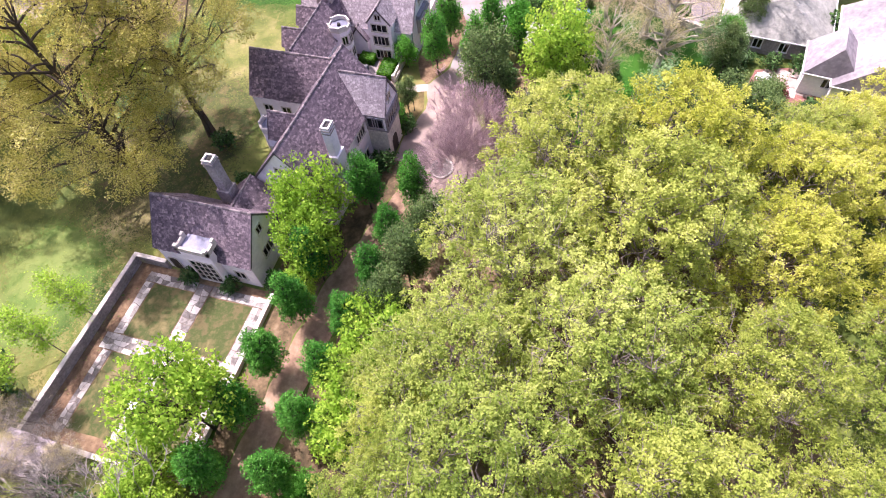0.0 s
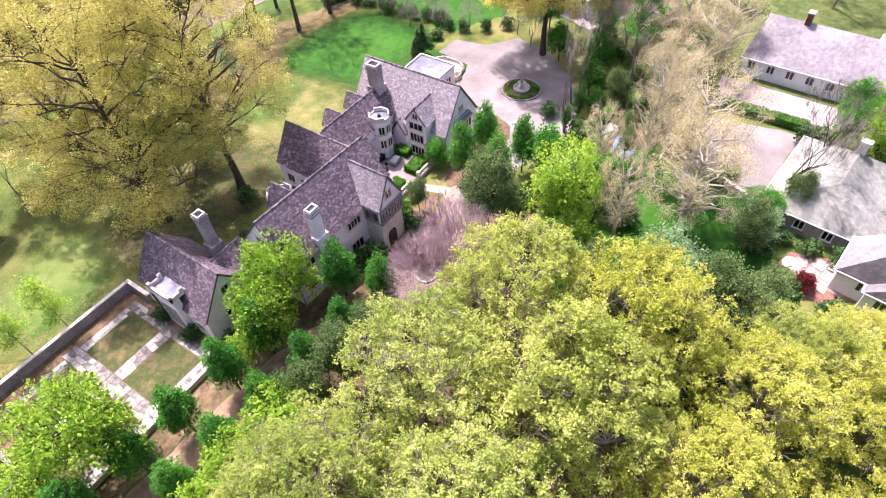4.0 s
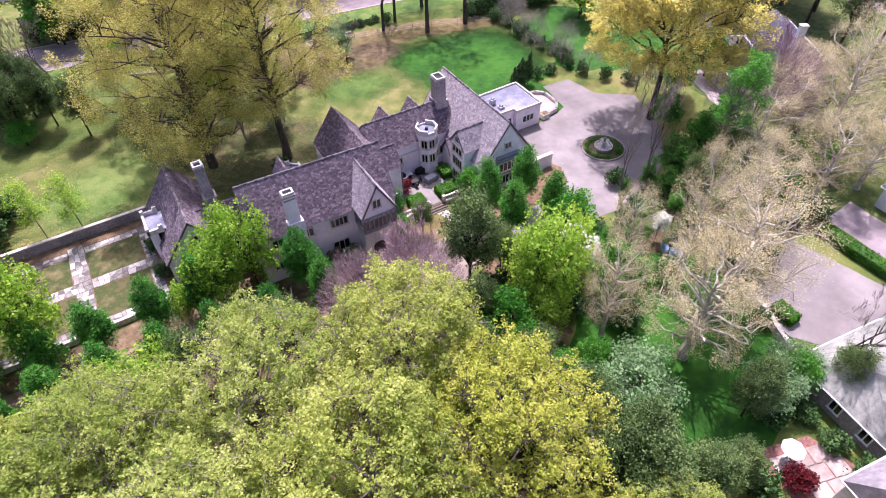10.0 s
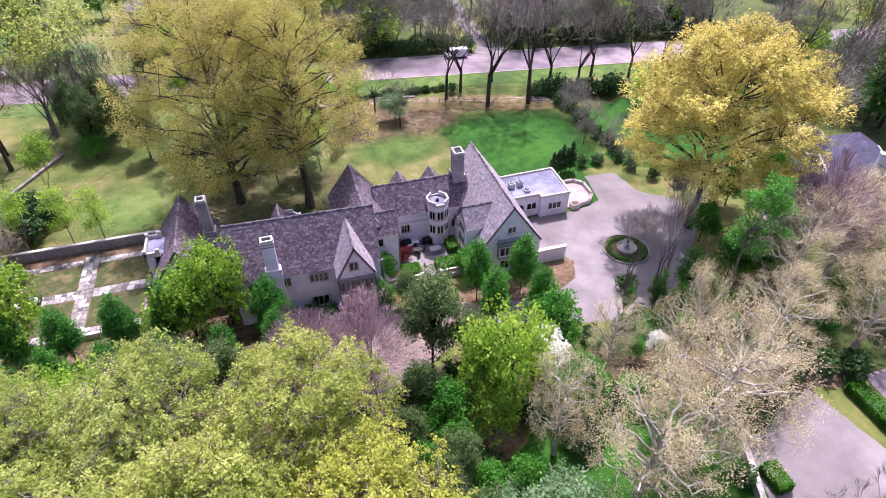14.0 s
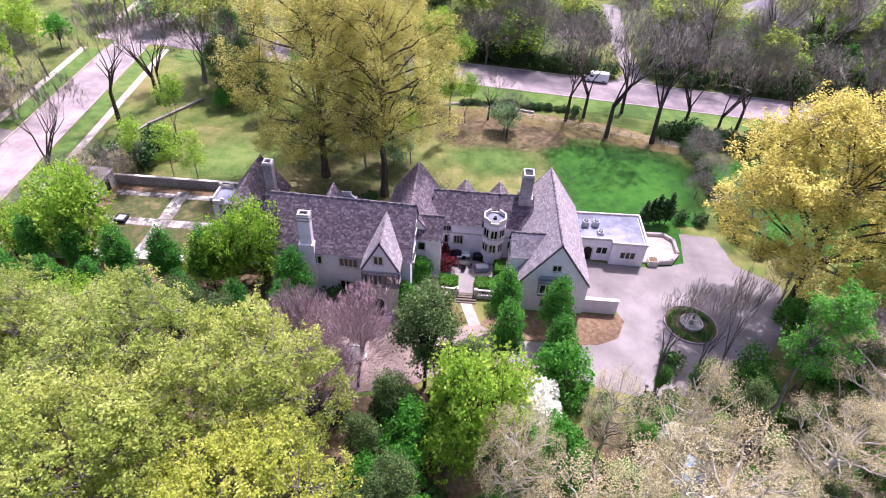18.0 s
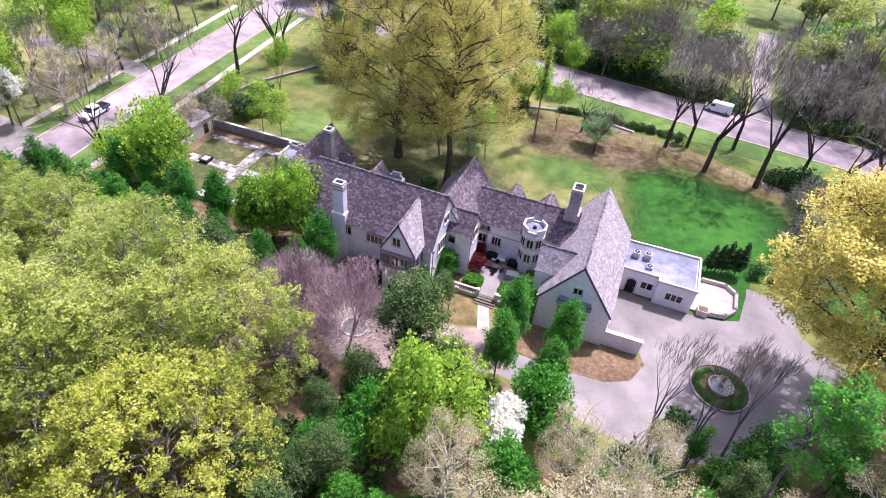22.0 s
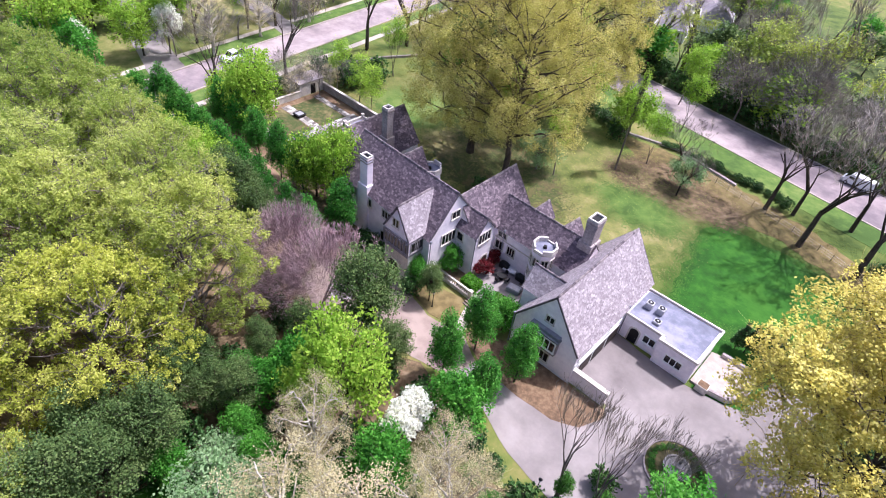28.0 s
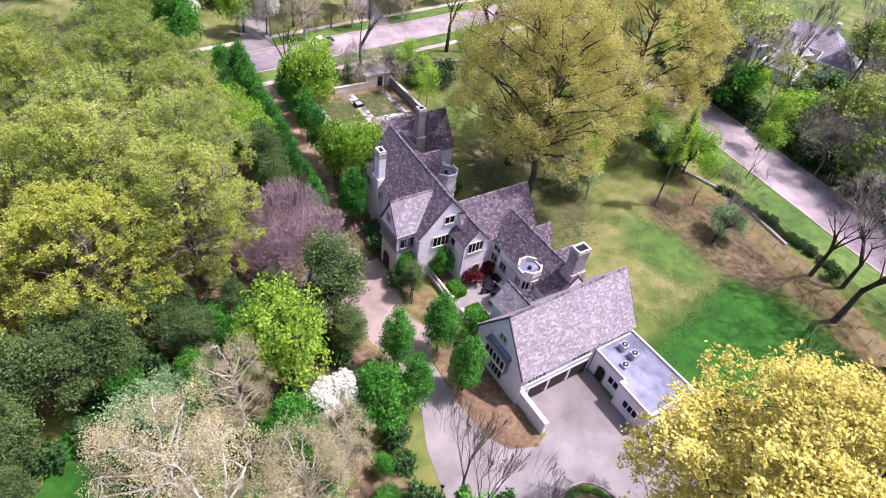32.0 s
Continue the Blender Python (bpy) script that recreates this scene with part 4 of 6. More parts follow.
def twig_fan(r, n, rx, z0, z1, length, width, up=0.7, hollow=0.35):
    """Fine twigs filling a crown, pointing outwards and up."""
    u = unit(r, n)
    u[:, 2] = np.abs(u[:, 2]) * 1.25 - 0.25
    q = r.uniform(hollow, 1, (n, 1)) ** 0.6
    c = u * q * np.array([rx, rx, (z1 - z0) * 0.55]) + np.array([0, 0, z0 + (z1 - z0) * 0.42])
    d = u * np.array([1, 1, 0.6]) + r.normal(size=(n, 3)) * 0.35 + np.array([0, 0, up])
    d /= np.linalg.norm(d, axis=1, keepdims=True)
    d *= length * r.uniform(0.5, 1.4, (n, 1))
    s = np.cross(d, unit(r, n))
    s /= np.linalg.norm(s, axis=1, keepdims=True)
    s *= width
    return np.stack([c - d * 0.5 - s, c - d * 0.5 + s, c + d * 0.5 + s * 0.4, c + d * 0.5 - s * 0.4], axis=1)


def bare(name, label, seed, h, spread, trunk, bark, depth=5, leaf="", count=0, size=0.15, kids=(2, 3), twigs=4, twig="", up=0.25, first=0.3, group="", least=0.014, fan=(), puff=0.28, fan_out=1, split=0.05, keep=(0.62, 0.86), thick=(0.55, 0.8), tuft=1, droop=0.0, leaf_name="bud_haze", skirt=0, reach=9.0):
    """A tree that shows its branches: limbs, fine twigs and, if any, leaf buds round the tips."""
    segs, tips = branching(seed, h, spread, trunk, depth, kids=kids, twigs=twigs, up=up, first=first, fan_out=fan_out, keep=keep, thick=thick)
    ob = thing(name, pose(0, 0, 0), label, "tree", group)
    rs = random.Random(seed + 5)
    for _ in range(skirt):
        # low side limbs that droop towards their tips
        a, z0, out = rs.uniform(0, 2 * math.pi), h * rs.uniform(0.24, 0.55), reach * rs.uniform(0.55, 1.0)
        d = Vector((math.cos(a), math.sin(a), 0))
        p = [Vector((0, 0, z0)), d * out * 0.5 + Vector((0, 0, z0 + h * 0.03)), d * out + Vector((0, 0, z0 - h * rs.uniform(0.02, 0.2)))]
        segs += [(p[0], p[1], trunk * 0.2, trunk * 0.11), (p[1], p[2], trunk * 0.11, trunk * 0.04)]
        for _ in range(14):
            t = rs.uniform(0.15, 1.0)
            c = p[0].lerp(p[1], t * 2) if t < 0.5 else p[1].lerp(p[2], t * 2 - 1)
            e = c + d * rs.uniform(0.2, 1.6) + Vector((rs.uniform(-1.6, 1.6), rs.uniform(-1.6, 1.6), rs.uniform(-2.2, 0.9)))
            segs.append((c, e, 0.03, 0.01))
            tips.append(e)
    S = [(tuple(p), tuple(q), max(a, least), max(b, least * 0.7)) for p, q, a, b in segs]
    quads("trunk", limb_mesh([s for s in S if s[2] >= split], 5), bark, ob)
    fine = limb_mesh([s for s in S if s[2] < split], 2)
    if fan:
        fine = np.concatenate([fine, twig_fan(np.random.default_rng(seed + 1), *fan)])
    quads("twig_haze", fine, twig or bark, ob, kind="stuff")
    if leaf:
        r = np.random.default_rng(seed)
        T = np.array([tuple(t) for t in tips])
        g = max(1, count // tuft)
        pick = r.integers(0, len(T), g)
        low = 14 * skirt
        if low:
            pick = np.where(r.uniform(0, 1, g) < 0.42, r.integers(len(T) - low, len(T), g), pick)
        c = T[pick] + r.normal(size=(g, 3)) * puff
        c = np.repeat(c, tuft, axis=0) + r.normal(size=(g * tuft, 3)) * 0.2
        c[:, 2] = np.maximum(c[:, 2] - droop * r.uniform(0, 1, len(c)) ** 2, 0.5)
        quads(leaf_name, leaf_quads(r, c, size), leaf, ob)
    return ob


def bough(p, q, lift, r0, r1, k, r, wob):
    """A curved limb from p to q as k tapered lengths; also its points."""
    p, q = np.array(p, float), np.array(q, float)
    pts = []
    for i in range(k + 1):
        t = i / k
        c = p + (q - p) * t + np.array([0, 0, lift * 4 * t * (1 - t)])
        if 0 < i < k:
            c = c + r.normal(size=3) * wob
        pts.append(c)
    return [(pts[i], pts[i + 1], r0 + (r1 - r0) * i / k, r0 + (r1 - r0) * (i + 1) / k) for i in range(k)], pts


def grand_tree(name, label, seed, h, rx, base, leaf, bark, count, size, limbs=30, clumps=230, clump=1.5, trunk=0.7, group="", widest=0.4, inner=0.42, sag=1.5, tuft=14, puff=0.22, bare_share=0.0, haze_mat="twig_tan", leader=0.8, twigs=9, flat=1.0):
    """A large old tree: a tapering trunk, curved boughs, side branches to every clump of the crown, twigs, and leaf sprays in clumps."""
    r = np.random.default_rng(seed)
    ob = thing(name, pose(0, 0, 0), label, "tree", group)
    ch = h - base

    def env(u):
        k = max(widest, 1 - widest) * 1.06
        return rx * math.sqrt(max(0.03, 1 - ((u - widest) / k) ** 2))

    thick, thin, fine = [], [], []
    top = np.array([r.normal() * 0.4, r.normal() * 0.4, h * leader])
    stem, line = bough((0, 0, -0.3), top, 0, trunk, trunk * 0.22, 8, r, 0.14)
    stem[0] = (stem[0][0], stem[0][1], trunk * 1.35, stem[0][3])
    thick += stem
    joints = []
    for i in range(limbs):
        u = 0.03 + 0.9 * (i + 0.5) / limbs
        az = 2.39996 * i + r.uniform(-0.4, 0.4)
        e = env(u) * r.uniform(0.62, 0.84)
        q = np.array([e * math.cos(az), e * math.sin(az), base + u * ch])
        z0 = min(max(base * 0.8, q[2] - e * r.uniform(0.45, 0.85)), h * leader * 0.93)
        t = z0 / (h * leader)
        p = top * t
        seg, pts = bough(p, q, r.uniform(0.02, 0.09) * e, trunk * (0.42 - 0.22 * u), trunk * 0.09, 6, r, 0.14)
        thick += seg
        joints += pts[2:]
    J = np.array(joints)
    centre, size_of = [], []
    for i in range(clumps):
        u = r.uniform(0, 1) ** 0.85
        az = r.uniform(0, 2 * math.pi)
        e = env(u) * math.sqrt(r.uniform(inner ** 2, 1.0))
        c = np.array([e * math.cos(az), e * math.sin(az), base + u * ch])
        c[2] -= sag * (e / rx) ** 2 * (1 - u)
        d = np.linalg.norm(J - c, axis=1) + 0.6 * np.maximum(0, J[:, 2] - c[2]) + 0.35 * np.maximum(0, np.hypot(J[:, 0], J[:, 1]) - e)
        a = J[np.argmin(d)]
        seg, pts = bough(a, c, 0.35, trunk * 0.085, 0.022, 3, r, 0.15)
        thick += seg[:1]
        thin += seg[1:]
        rr = clump * r.uniform(0.55, 1.35)
        centre.append(c)
        size_of.append(rr)
        for _ in range(twigs):
            d = unit(r, 1)[0] + 0.5 * (c - a) / (np.linalg.norm(c - a) + 0.1)
            f = pts[r.integers(1, 4)]
            m = f + d * rr * 0.55
            fine.append((f, m, 0.022, 0.014))
            for _ in range(2):
                fine.append((m, m + (d + r.normal(size=3) * 0.5) * rr * 0.55, 0.014, 0.008))
    quads("trunk", np.concatenate([limb_mesh(thick, 6), limb_mesh(thin, 4)]), bark, ob)
    quads("twig_haze", limb_mesh(fine, 2), haze_mat, ob, kind="stuff")
    centre, size_of = np.array(centre), np.array(size_of)
    leafed = r.uniform(0, 1, clumps) >= bare_share
    share = size_of ** 2 * leafed
    n = (count / tuft * share / share.sum()).astype(int)
    C = []
    for c, rr, k in zip(centre, size_of, n):
        if not k:
            continue
        d = unit(r, k)
        d[:, 2] = d[:, 2] * 0.8 + 0.12
        w = c + d * rr * np.sqrt(r.uniform(0.12, 1.15, (k, 1)))
        C.append(np.repeat(w, tuft, axis=0) + r.normal(size=(k * tuft, 3)) * puff)
    C = np.concatenate(C)
    C[:, 2] = np.maximum(C[:, 2], 1.0)
    quads("crown", leaf_quads(r, C, size, flat), leaf, ob)
    return ob


def put(ob, x, y, s=1.0, rz=0.0, sz=None, z=0.0):
    """Set the first one down, or a copy of it."""
    m = pose(x, y, z, 0, 0, rz) @ Matrix.Diagonal((s, s, sz or s, 1))
    if "set" in ob:
        return copy_thing(ob, m)
    ob["set"] = 1
    ob.matrix_basis = m
    return ob



R = random.Random(11)
oaks = [grand_tree("oak_tree", lab, 21 + i, 21, 8.8, 4.5, mt, "bark_grey", 58000, 0.118, limbs=26, clumps=250, clump=1.08, trunk=0.4, group="oak wood", widest=0.45, inner=0.3, sag=0.6, tuft=16, puff=0.16, haze_mat="twig_grey", leader=0.7, twigs=4) for i, (mt, lab) in enumerate((
    ("oak", "tall oak with a broad crown of yellow-green young leaves"), ("oak_b", "tall oak with a broad crown of fresh green young leaves"), ("oak_y", "tall oak with a broad crown of bright yellow young leaves")))]
OAK = [(-14.5, -33.5, 0.97, 0), (-27, -30.5, 0.95, 1), (-39, -28.5, 0.9, 1), (-11.5, -44.5, 0.95, 2), (-23, -43, 1.05, 0), (-36, -41, 1.02, 1), (-49, -33, 1.03, 1), (-12, -57, 0.85, 2), (-60, -46, 0.9, 1), (-48, -47, 1.0, 0), (-63, -32, 0.98, 1), (-45, -25.5, 0.7, 0), (-54, -25.8, 0.76, 1),
       (-4, -56.5, 0.62, 1), (-22, -55, 0.8, 2), (-34, -53, 0.85, 0), (-40.5, -21.5, 0.5, 1), (-20, -69, 0.8, 2), (-45, -60, 0.85, 0), (-7, -67, 0.78, 2), (1, -73, 0.8, 0), (-13, -77, 0.8, 1), (-30, -66, 0.8, 1), (0.5, -63.5, 0.6, 2), (-4, -61.5, 0.62, 0), (7, -72, 0.75, 2)]
for x, y, s, k in OAK:
    put(oaks[k], x, y, s, R.uniform(0, 360), s * R.uniform(0.95, 1.05))
big = [grand_tree("pin_oak", lab, 331 + i, 34, rx, bs, "bronze", "bark", n, 0.108, limbs=40, clumps=cl, clump=1.55, trunk=0.64, group="tall oaks on the meadow", widest=wd, inner=0.45, sag=2.2, bare_share=bare_of, puff=0.26, tuft=14) for i, (n, cl, rx, bs, wd, bare_of, lab) in enumerate(((128000, 300, 14.0, 6.5, 0.48, 0.0, "very tall pin oak in bronze-yellow young leaf"), (76000, 220, 12.5, 13.0, 0.42, 0.1, "very tall pin oak with thin young leaf over bare limbs")))]
for i, (x, y, s) in enumerate(((-21.0, 21.0, 1.0), (-10.3, 16.6, 0.97), (-18.5, 44.5, 0.95))):
    put(big[(0, 1, 0)[i]], x, y, s, (40, 200, 100)[i])
gold = grand_tree("golden_tree", "tall wide-crowned tree in golden-yellow young leaf", 41, 30.0, 13.0, 12.0, "gold", "bark", 132000, 0.142, limbs=34, clumps=310, clump=1.7, trunk=0.55, widest=0.42, inner=0.4, sag=1.5, leader=0.72, flat=2.0)
put(gold, 45.8, -5.8, 1.0, 20)
pear = broadleaf("hornbeam", "bright green tree grown to a pointed oval", 51, 9.0, 2.5, 0.3, "pear", "bark", 10500, 0.125, lobes=90, lobe=0.34, trunk=0.12, group="pointed trees along the drive", tuft=6, puff=0.15, cone=1.0)
for x, y, s, sz in ((-17.6, -10.8, 0.9, 1.27), (-28.9, -8.9, 0.9, 1.06), (-34.5, -9.0, 0.92, 1.0), (-40.8, -8.6, 0.92, 0.95), (-46.4, -8.1, 0.95, 0.95), (-52.4, -7.8, 0.9, 0.95),
                    (-16.9, -16.9, 0.85, 1.06), (-22.9, -15.7, 0.78, 0.87), (-28.9, -16.0, 0.85, 0.98), (-34.7, -15.2, 0.85, 0.94), (-40.4, -15.0, 0.88, 0.95), (-45.8, -14.8, 0.88, 0.95), (-51.2, -14.4, 0.9, 0.95), (-56.4, -14.0, 0.92, 1.0), (-60.8, -13.6, 0.95, 1.0),
                    (8.7, -11.8, 0.95, 1.02), (14.9, -12.0, 0.92, 0.98), (8.8, -17.7, 0.9, 1.08), (14.6, -18.5, 0.86, 1.02)):
    put(pear, x, y, s, R.uniform(0, 360), sz)
lime = broadleaf("lime_tree", "rounded tree in lime-green leaf", 61, 8.2, 4.4, 0.7, "lime", "bark", 8000, 0.16, lobes=44, lobe=0.3, trunk=0.16, tuft=7, puff=0.2, group="lime-green trees")
for x, y, s, sz in ((-86.0, -5.5, 1.15, 1.5), (-93.5, 6.0, 1.1, 1.4), (-92.0, 22.0, 0.9, 1.5), (-97.0, -14.0, 1.2, 1.4), (-88.0, 38.0, 0.9, 1.4)):
    put(lime, x, y, s, R.uniform(0, 360), sz)
put(lime, 5.6, -29.0, 1.0, 70, 1.36)
put(lime, -27.4, -7.6, 0.82, 130, 0.98)
put(lime, -22.9, -6.8, 0.84, 20, 1.16)
put(lime, -48.2, -4.6, 1.02, 200, 1.3)
for x, y, s in ((-30.6, -7.8, 0.5), (3.0, -30.6, 0.8), (-22.3, 92.0, 0.6), (-53.5, -1.8, 0.75), (-57, -4.5, 0.7), (-41.0, -19.0, 0.8), (-36.5, -19.6, 0.9), (-45.5, -20.2, 0.8), (-5.5, 50, 0.9)):
    put(lime, x, y, s, R.uniform(0, 360))
maple = broadleaf("maple", "dense rounded tree in rich green leaf", 62, 8.0, 3.3, 0.5, "green", "bark", 7000, 0.16, lobes=36, lobe=0.36, trunk=0.16, tuft=6, puff=0.18, group="rich green trees")
put(maple, 14.4, -22.7, 1.0, 40, 1.28)
put(maple, 45.2, -9.4, 0.75, 70, 0.75)
put(maple, -46.0, 43.5, 0.75, 10, 0.45)
for x, y, s in ((13.6, -31.6, 0.95), (-0.9, -30.8, 0.9), (-1.5, -34.0, 0.75), (-46.2, -18.2, 0.6), (-51.5, -17.0, 0.55), (-55.5, -17.5, 0.6), (44, -17.5, 0.8), (55, -2.5, 0.8), (64, -1, 0.9), (21.5, -51.5, 0.6), (-65, -16, 0.8), (-79, -20, 1.3), (-83, -24, 1.3), (-60, -17, 0.65), (0.5, -38.0, 0.6), (-4.5, -34.5, 0.6), (-0.5, -45, 0.6), (-5, -45, 0.7), (4.5, -38.5, 0.6)):
    put(maple, x, y, s, R.uniform(0, 360))
for x, y, s in ((19.5, -24.6, 0.34), (23.4, -26.6, 0.4), (31.5, -25.2, 0.42), (36.6, -27.4, 0.45), (33.0, -31.2, 0.4), (42.4, -27.0, 0.45), (46.0, -28.6, 0.5), (48.5, -19.5, 0.5), (25.6, -34.6, 0.35), (20.4, -33.2, 0.4), (44.0, -57.5, 0.8), (47.5, -60.5, 0.9), (50.5, -57.0, 0.8)):
    put(maple, x, y, s, R.uniform(0, 360))
for x, y, s in ((42.0, -61.5, 0.8), (46.0, -65.5, 0.9), (40.5, -66.5, 0.8), (52.5, -63.0, 0.8)):
    put(lime, x, y, s, R.uniform(0, 360))
tall = grand_tree("tall_maple", "tall maple in fresh green leaf over the neighbouring drive", 63, 23.5, 2.7, 15.0, "green", "bark_grey", 6500, 0.13, limbs=14, clumps=44, clump=0.85, trunk=0.3, widest=0.5, inner=0.2, sag=0.8, tuft=8, puff=0.2, haze_mat="twig_grey", leader=0.75, twigs=3)
put(tall, 34.6, -26.8, 1.0, 15)
for x, y, s in ((38.0, -24.0, 0.5), (42.0, -29.5, 0.55), (36.0, -31.5, 0.5), (47.5, -30.5, 0.55), (53.0, -26.5, 0.6), (56.5, -30.5, 0.6), (51.0, -15.5, 0.7), (57.0, -13.0, 0.8), (63.0, -20.5, 0.7)):
    put(maple, x, y, s, R.uniform(0, 360))
holly = broadleaf("holly_tree", "dark olive evergreen tree with a ragged crown", 63, 11.5, 3.6, 0.8, "olive", "bark", 15000, 0.115, lobes=60, lobe=0.27, rough=0.6, trunk=0.2, tuft=7, puff=0.2, group="olive evergreens")
put(holly, -0.2, -21.5, 1.12, 30, 1.48)
put(holly, -0.6, -10.3, 0.42, 80, 0.42)
for x, y, s in ((4.4, -21.5, 0.55), (-6.0, -48.4, 0.8), (-1.8, -53.0, 0.85), (3.0, -54.5, 0.7), (-2.2, -45.0, 0.8), (-1.8, -36.4, 0.6), (-3.0, -27.5, 0.6), (-22.5, -20.5, 0.7), (-27.5, -19.5, 0.75), (-32.5, -19.0, 0.7), (14.5, -51, 0.6), (7.5, -55, 0.5), (25, -54, 0.5), (-6, -41, 0.7), (-3.5, -38.5, 0.55), (-8, -37.5, 0.55), (-1, -49.5, 0.85), (-5.5, -31.5, 0.5), (-36.5, 40.5, 0.7), (-41, 47, 0.8), (-45.5, 46, 0.8), (-49, 50, 0.8), (-44, 52, 0.8), (24.6, -30.6, 0.4), (29.6, -29.0, 0.35), (39.4, -26.0, 0.5), (34.4, -24.6, 0.55), (44.5, -24.0, 0.5), (38.5, -33.4, 0.45)):
    put(holly, x, y, s, R.uniform(0, 360))
ivy = broadleaf("ivy_clad_tree", "tall tree thick with dark green ivy", 68, 11.5, 2.7, 0.2, "ivy", "bark", 6500, 0.15, lobes=44, lobe=0.33, rough=0.5, trunk=0.22, tuft=7, puff=0.2, group="ivy-clad trees")
for x, y, s, sz in ((35.4, -19.6, 0.85, 0.8), (33.0, -21.6, 0.8, 0.6), (37.6, -20.6, 0.7, 0.6), (30.4, -20.2, 0.5, 0.85), (26.6, -19.9, 0.4, 0.6), (26.0, -24.3, 0.7, 0.33), (22.5, -25.5, 0.6, 0.3)):
    put(ivy, x, y, s, R.uniform(0, 360), sz)
dog = broadleaf("dogwood", "small tree covered in white blossom", 64, 6.6, 2.0, 1.8, "blossom", "bark_grey", 4200, 0.14, lobes=18, lobe=0.3, rough=0.5, trunk=0.1, tuft=8, puff=0.15, group="white blossom trees")
put(dog, 11.6, -25.9, 1.0, 20, 1.3)
for x, y, s in ((12.1, -27.9, 1.0), (25.6, -27.4, 0.6), (-82.5, -0.5, 1.35), (-88, 27, 1.1), (-90, -15, 1.0)):
    put(dog, x, y, s, R.uniform(0, 360))
teal = broadleaf("silver_willow", "small loose tree in pale bluish-green leaf", 65, 7.5, 4.0, 1.0, "teal", "bark_grey", 6000, 0.15, lobes=34, lobe=0.26, rough=0.8, trunk=0.14, tuft=6, puff=0.25, group="pale bluish trees")
for x, y, s in ((6.0, -43.8, 1.1), (17.8, -51.0, 0.75), (21.8, -50.8, 0.7), (-10, 26, 0.9), (9.8, 41.6, 0.75), (1.8, -40.6, 0.6)):
    put(teal, x, y, s, R.uniform(0, 360))
bush = broadleaf("shrub", "rounded dark green shrub with small leaves", 66, 2.0, 1.3, 0.0, "darkgreen", "bark", 1100, 0.14, lobes=22, lobe=0.4, trunk=0.05, tuft=6, puff=0.12, category="shrub", group="dark shrubs")
purple = [bare("purple_beech", "leafless tree with a haze of purplish twigs", 71 + i, 12.0, 1.15, 0.2, "bark_grey", depth=6, kids=(2, 3), twigs=5, up=0.45, first=0.16, least=0.016, twig="twig_purple", fan=(10000, 5.2, 1.6, 12.2, 0.75, 0.012, 0.7, 0.2), group="purplish leafless trees") for i in range(2)]
for i, (x, y, s) in enumerate(((-7.8, -22.2, 1.1), (-13.9, -21.8, 1.12), (-10.6, -25.4, 0.75), (53.0, -19.0, 1.4))):
    put(purple[i % 2], x, y, s, R.uniform(0, 360))
sycs = [grand_tree("sycamore", "tall sycamore with pale branches and tan buds", 172 + i, 20, 8.0, 5.0, "tan", "bark_pale", 20000, 0.08, limbs=28, clumps=120, clump=1.25, trunk=0.66, group="pale sycamores", widest=0.5, inner=0.25, sag=1.2, tuft=4, puff=0.2, haze_mat="twig_pale", leader=0.75, twigs=6, flat=2.2) for i in range(2)]
for i, (x, y, s, sz) in enumerate(((22.8, -40.2, 0.92, 1.0), (14.8, -42.6, 0.85, 0.85), (9.0, -35.6, 0.5, 0.76), (23.0, -34.0, 0.6, 1.22), (18.4, -28.8, 0.42, 0.66), (39, -31, 0.8, 0.8), (47, -24, 0.85, 0.85), (51, -33, 0.8, 0.8), (58, -21, 0.8, 0.8), (58, -35, 0.85, 0.8), (61, -27, 0.85, 0.85), (66, -17, 0.8, 0.75), (72, -22, 0.9, 0.9), (32.0, -35.5, 0.62, 0.62), (-79, 6, 0.62, 0.62), (-82, 19, 0.6, 0.6), (-83, 33, 0.65, 0.6), (-53.5, 16, 0.3, 0.3), (-57, 12, 0.36, 0.34), (-55, 7.5, 0.28, 0.26))):
    put(sycs[i % 2], x, y, s, R.uniform(0, 360), sz)
street = bare("street_tree", "leafless dark-barked street tree", 73, 19, 1.4, 0.36, "bark", depth=6, kids=(2, 3), twigs=4, first=0.26, least=0.02, twig="twig_grey", group="street trees")
for x, y, s in ((22.5, 48.1, 1.15), (30.0, 42.4, 1.25), (38.7, 41.3, 1.3), (26.5, 50.5, 0.95), (35, 53.8, 1.0), (46, 47, 1.0), (52, 45, 0.9), (58, 50, 0.9), (-57.5, -5.5, 0.95), (-62, 11.5, 0.95), (-63.5, 34, 1.15), (-60, 43, 1.1), (-62, 49, 0.8), (66, 47, 0.9), (75, 48, 0.9), (83, 47, 1.0), (6.6, 46.4, 0.55), (10.3, 39.2, 0.45), (-86, 6, 0.8), (-85, 25, 0.8), (27.5, -52.5, 0.75), (36, -55, 0.7), (-46, 57, 0.8), (-40, 60, 0.7), (-55, 62, 0.7)):
    put(street, x, y, s, R.uniform(0, 360))
lean = bare("leafless_tree", "tall thin leafless tree with ivy round its trunk", 79, 19, 1.0, 0.24, "bark_grey", depth=6, kids=(2, 3), twigs=2, up=0.45, first=0.34, least=0.014, twig="twig_grey", group="thin leafless trees by the court")
for x, y, s in ((26.4, -19.8, 1.02), (30.2, -20.4, 1.08), (34.0, -17.4, 0.95)):
    put(lean, x, y, s * 0.85, R.uniform(0, 360), s)
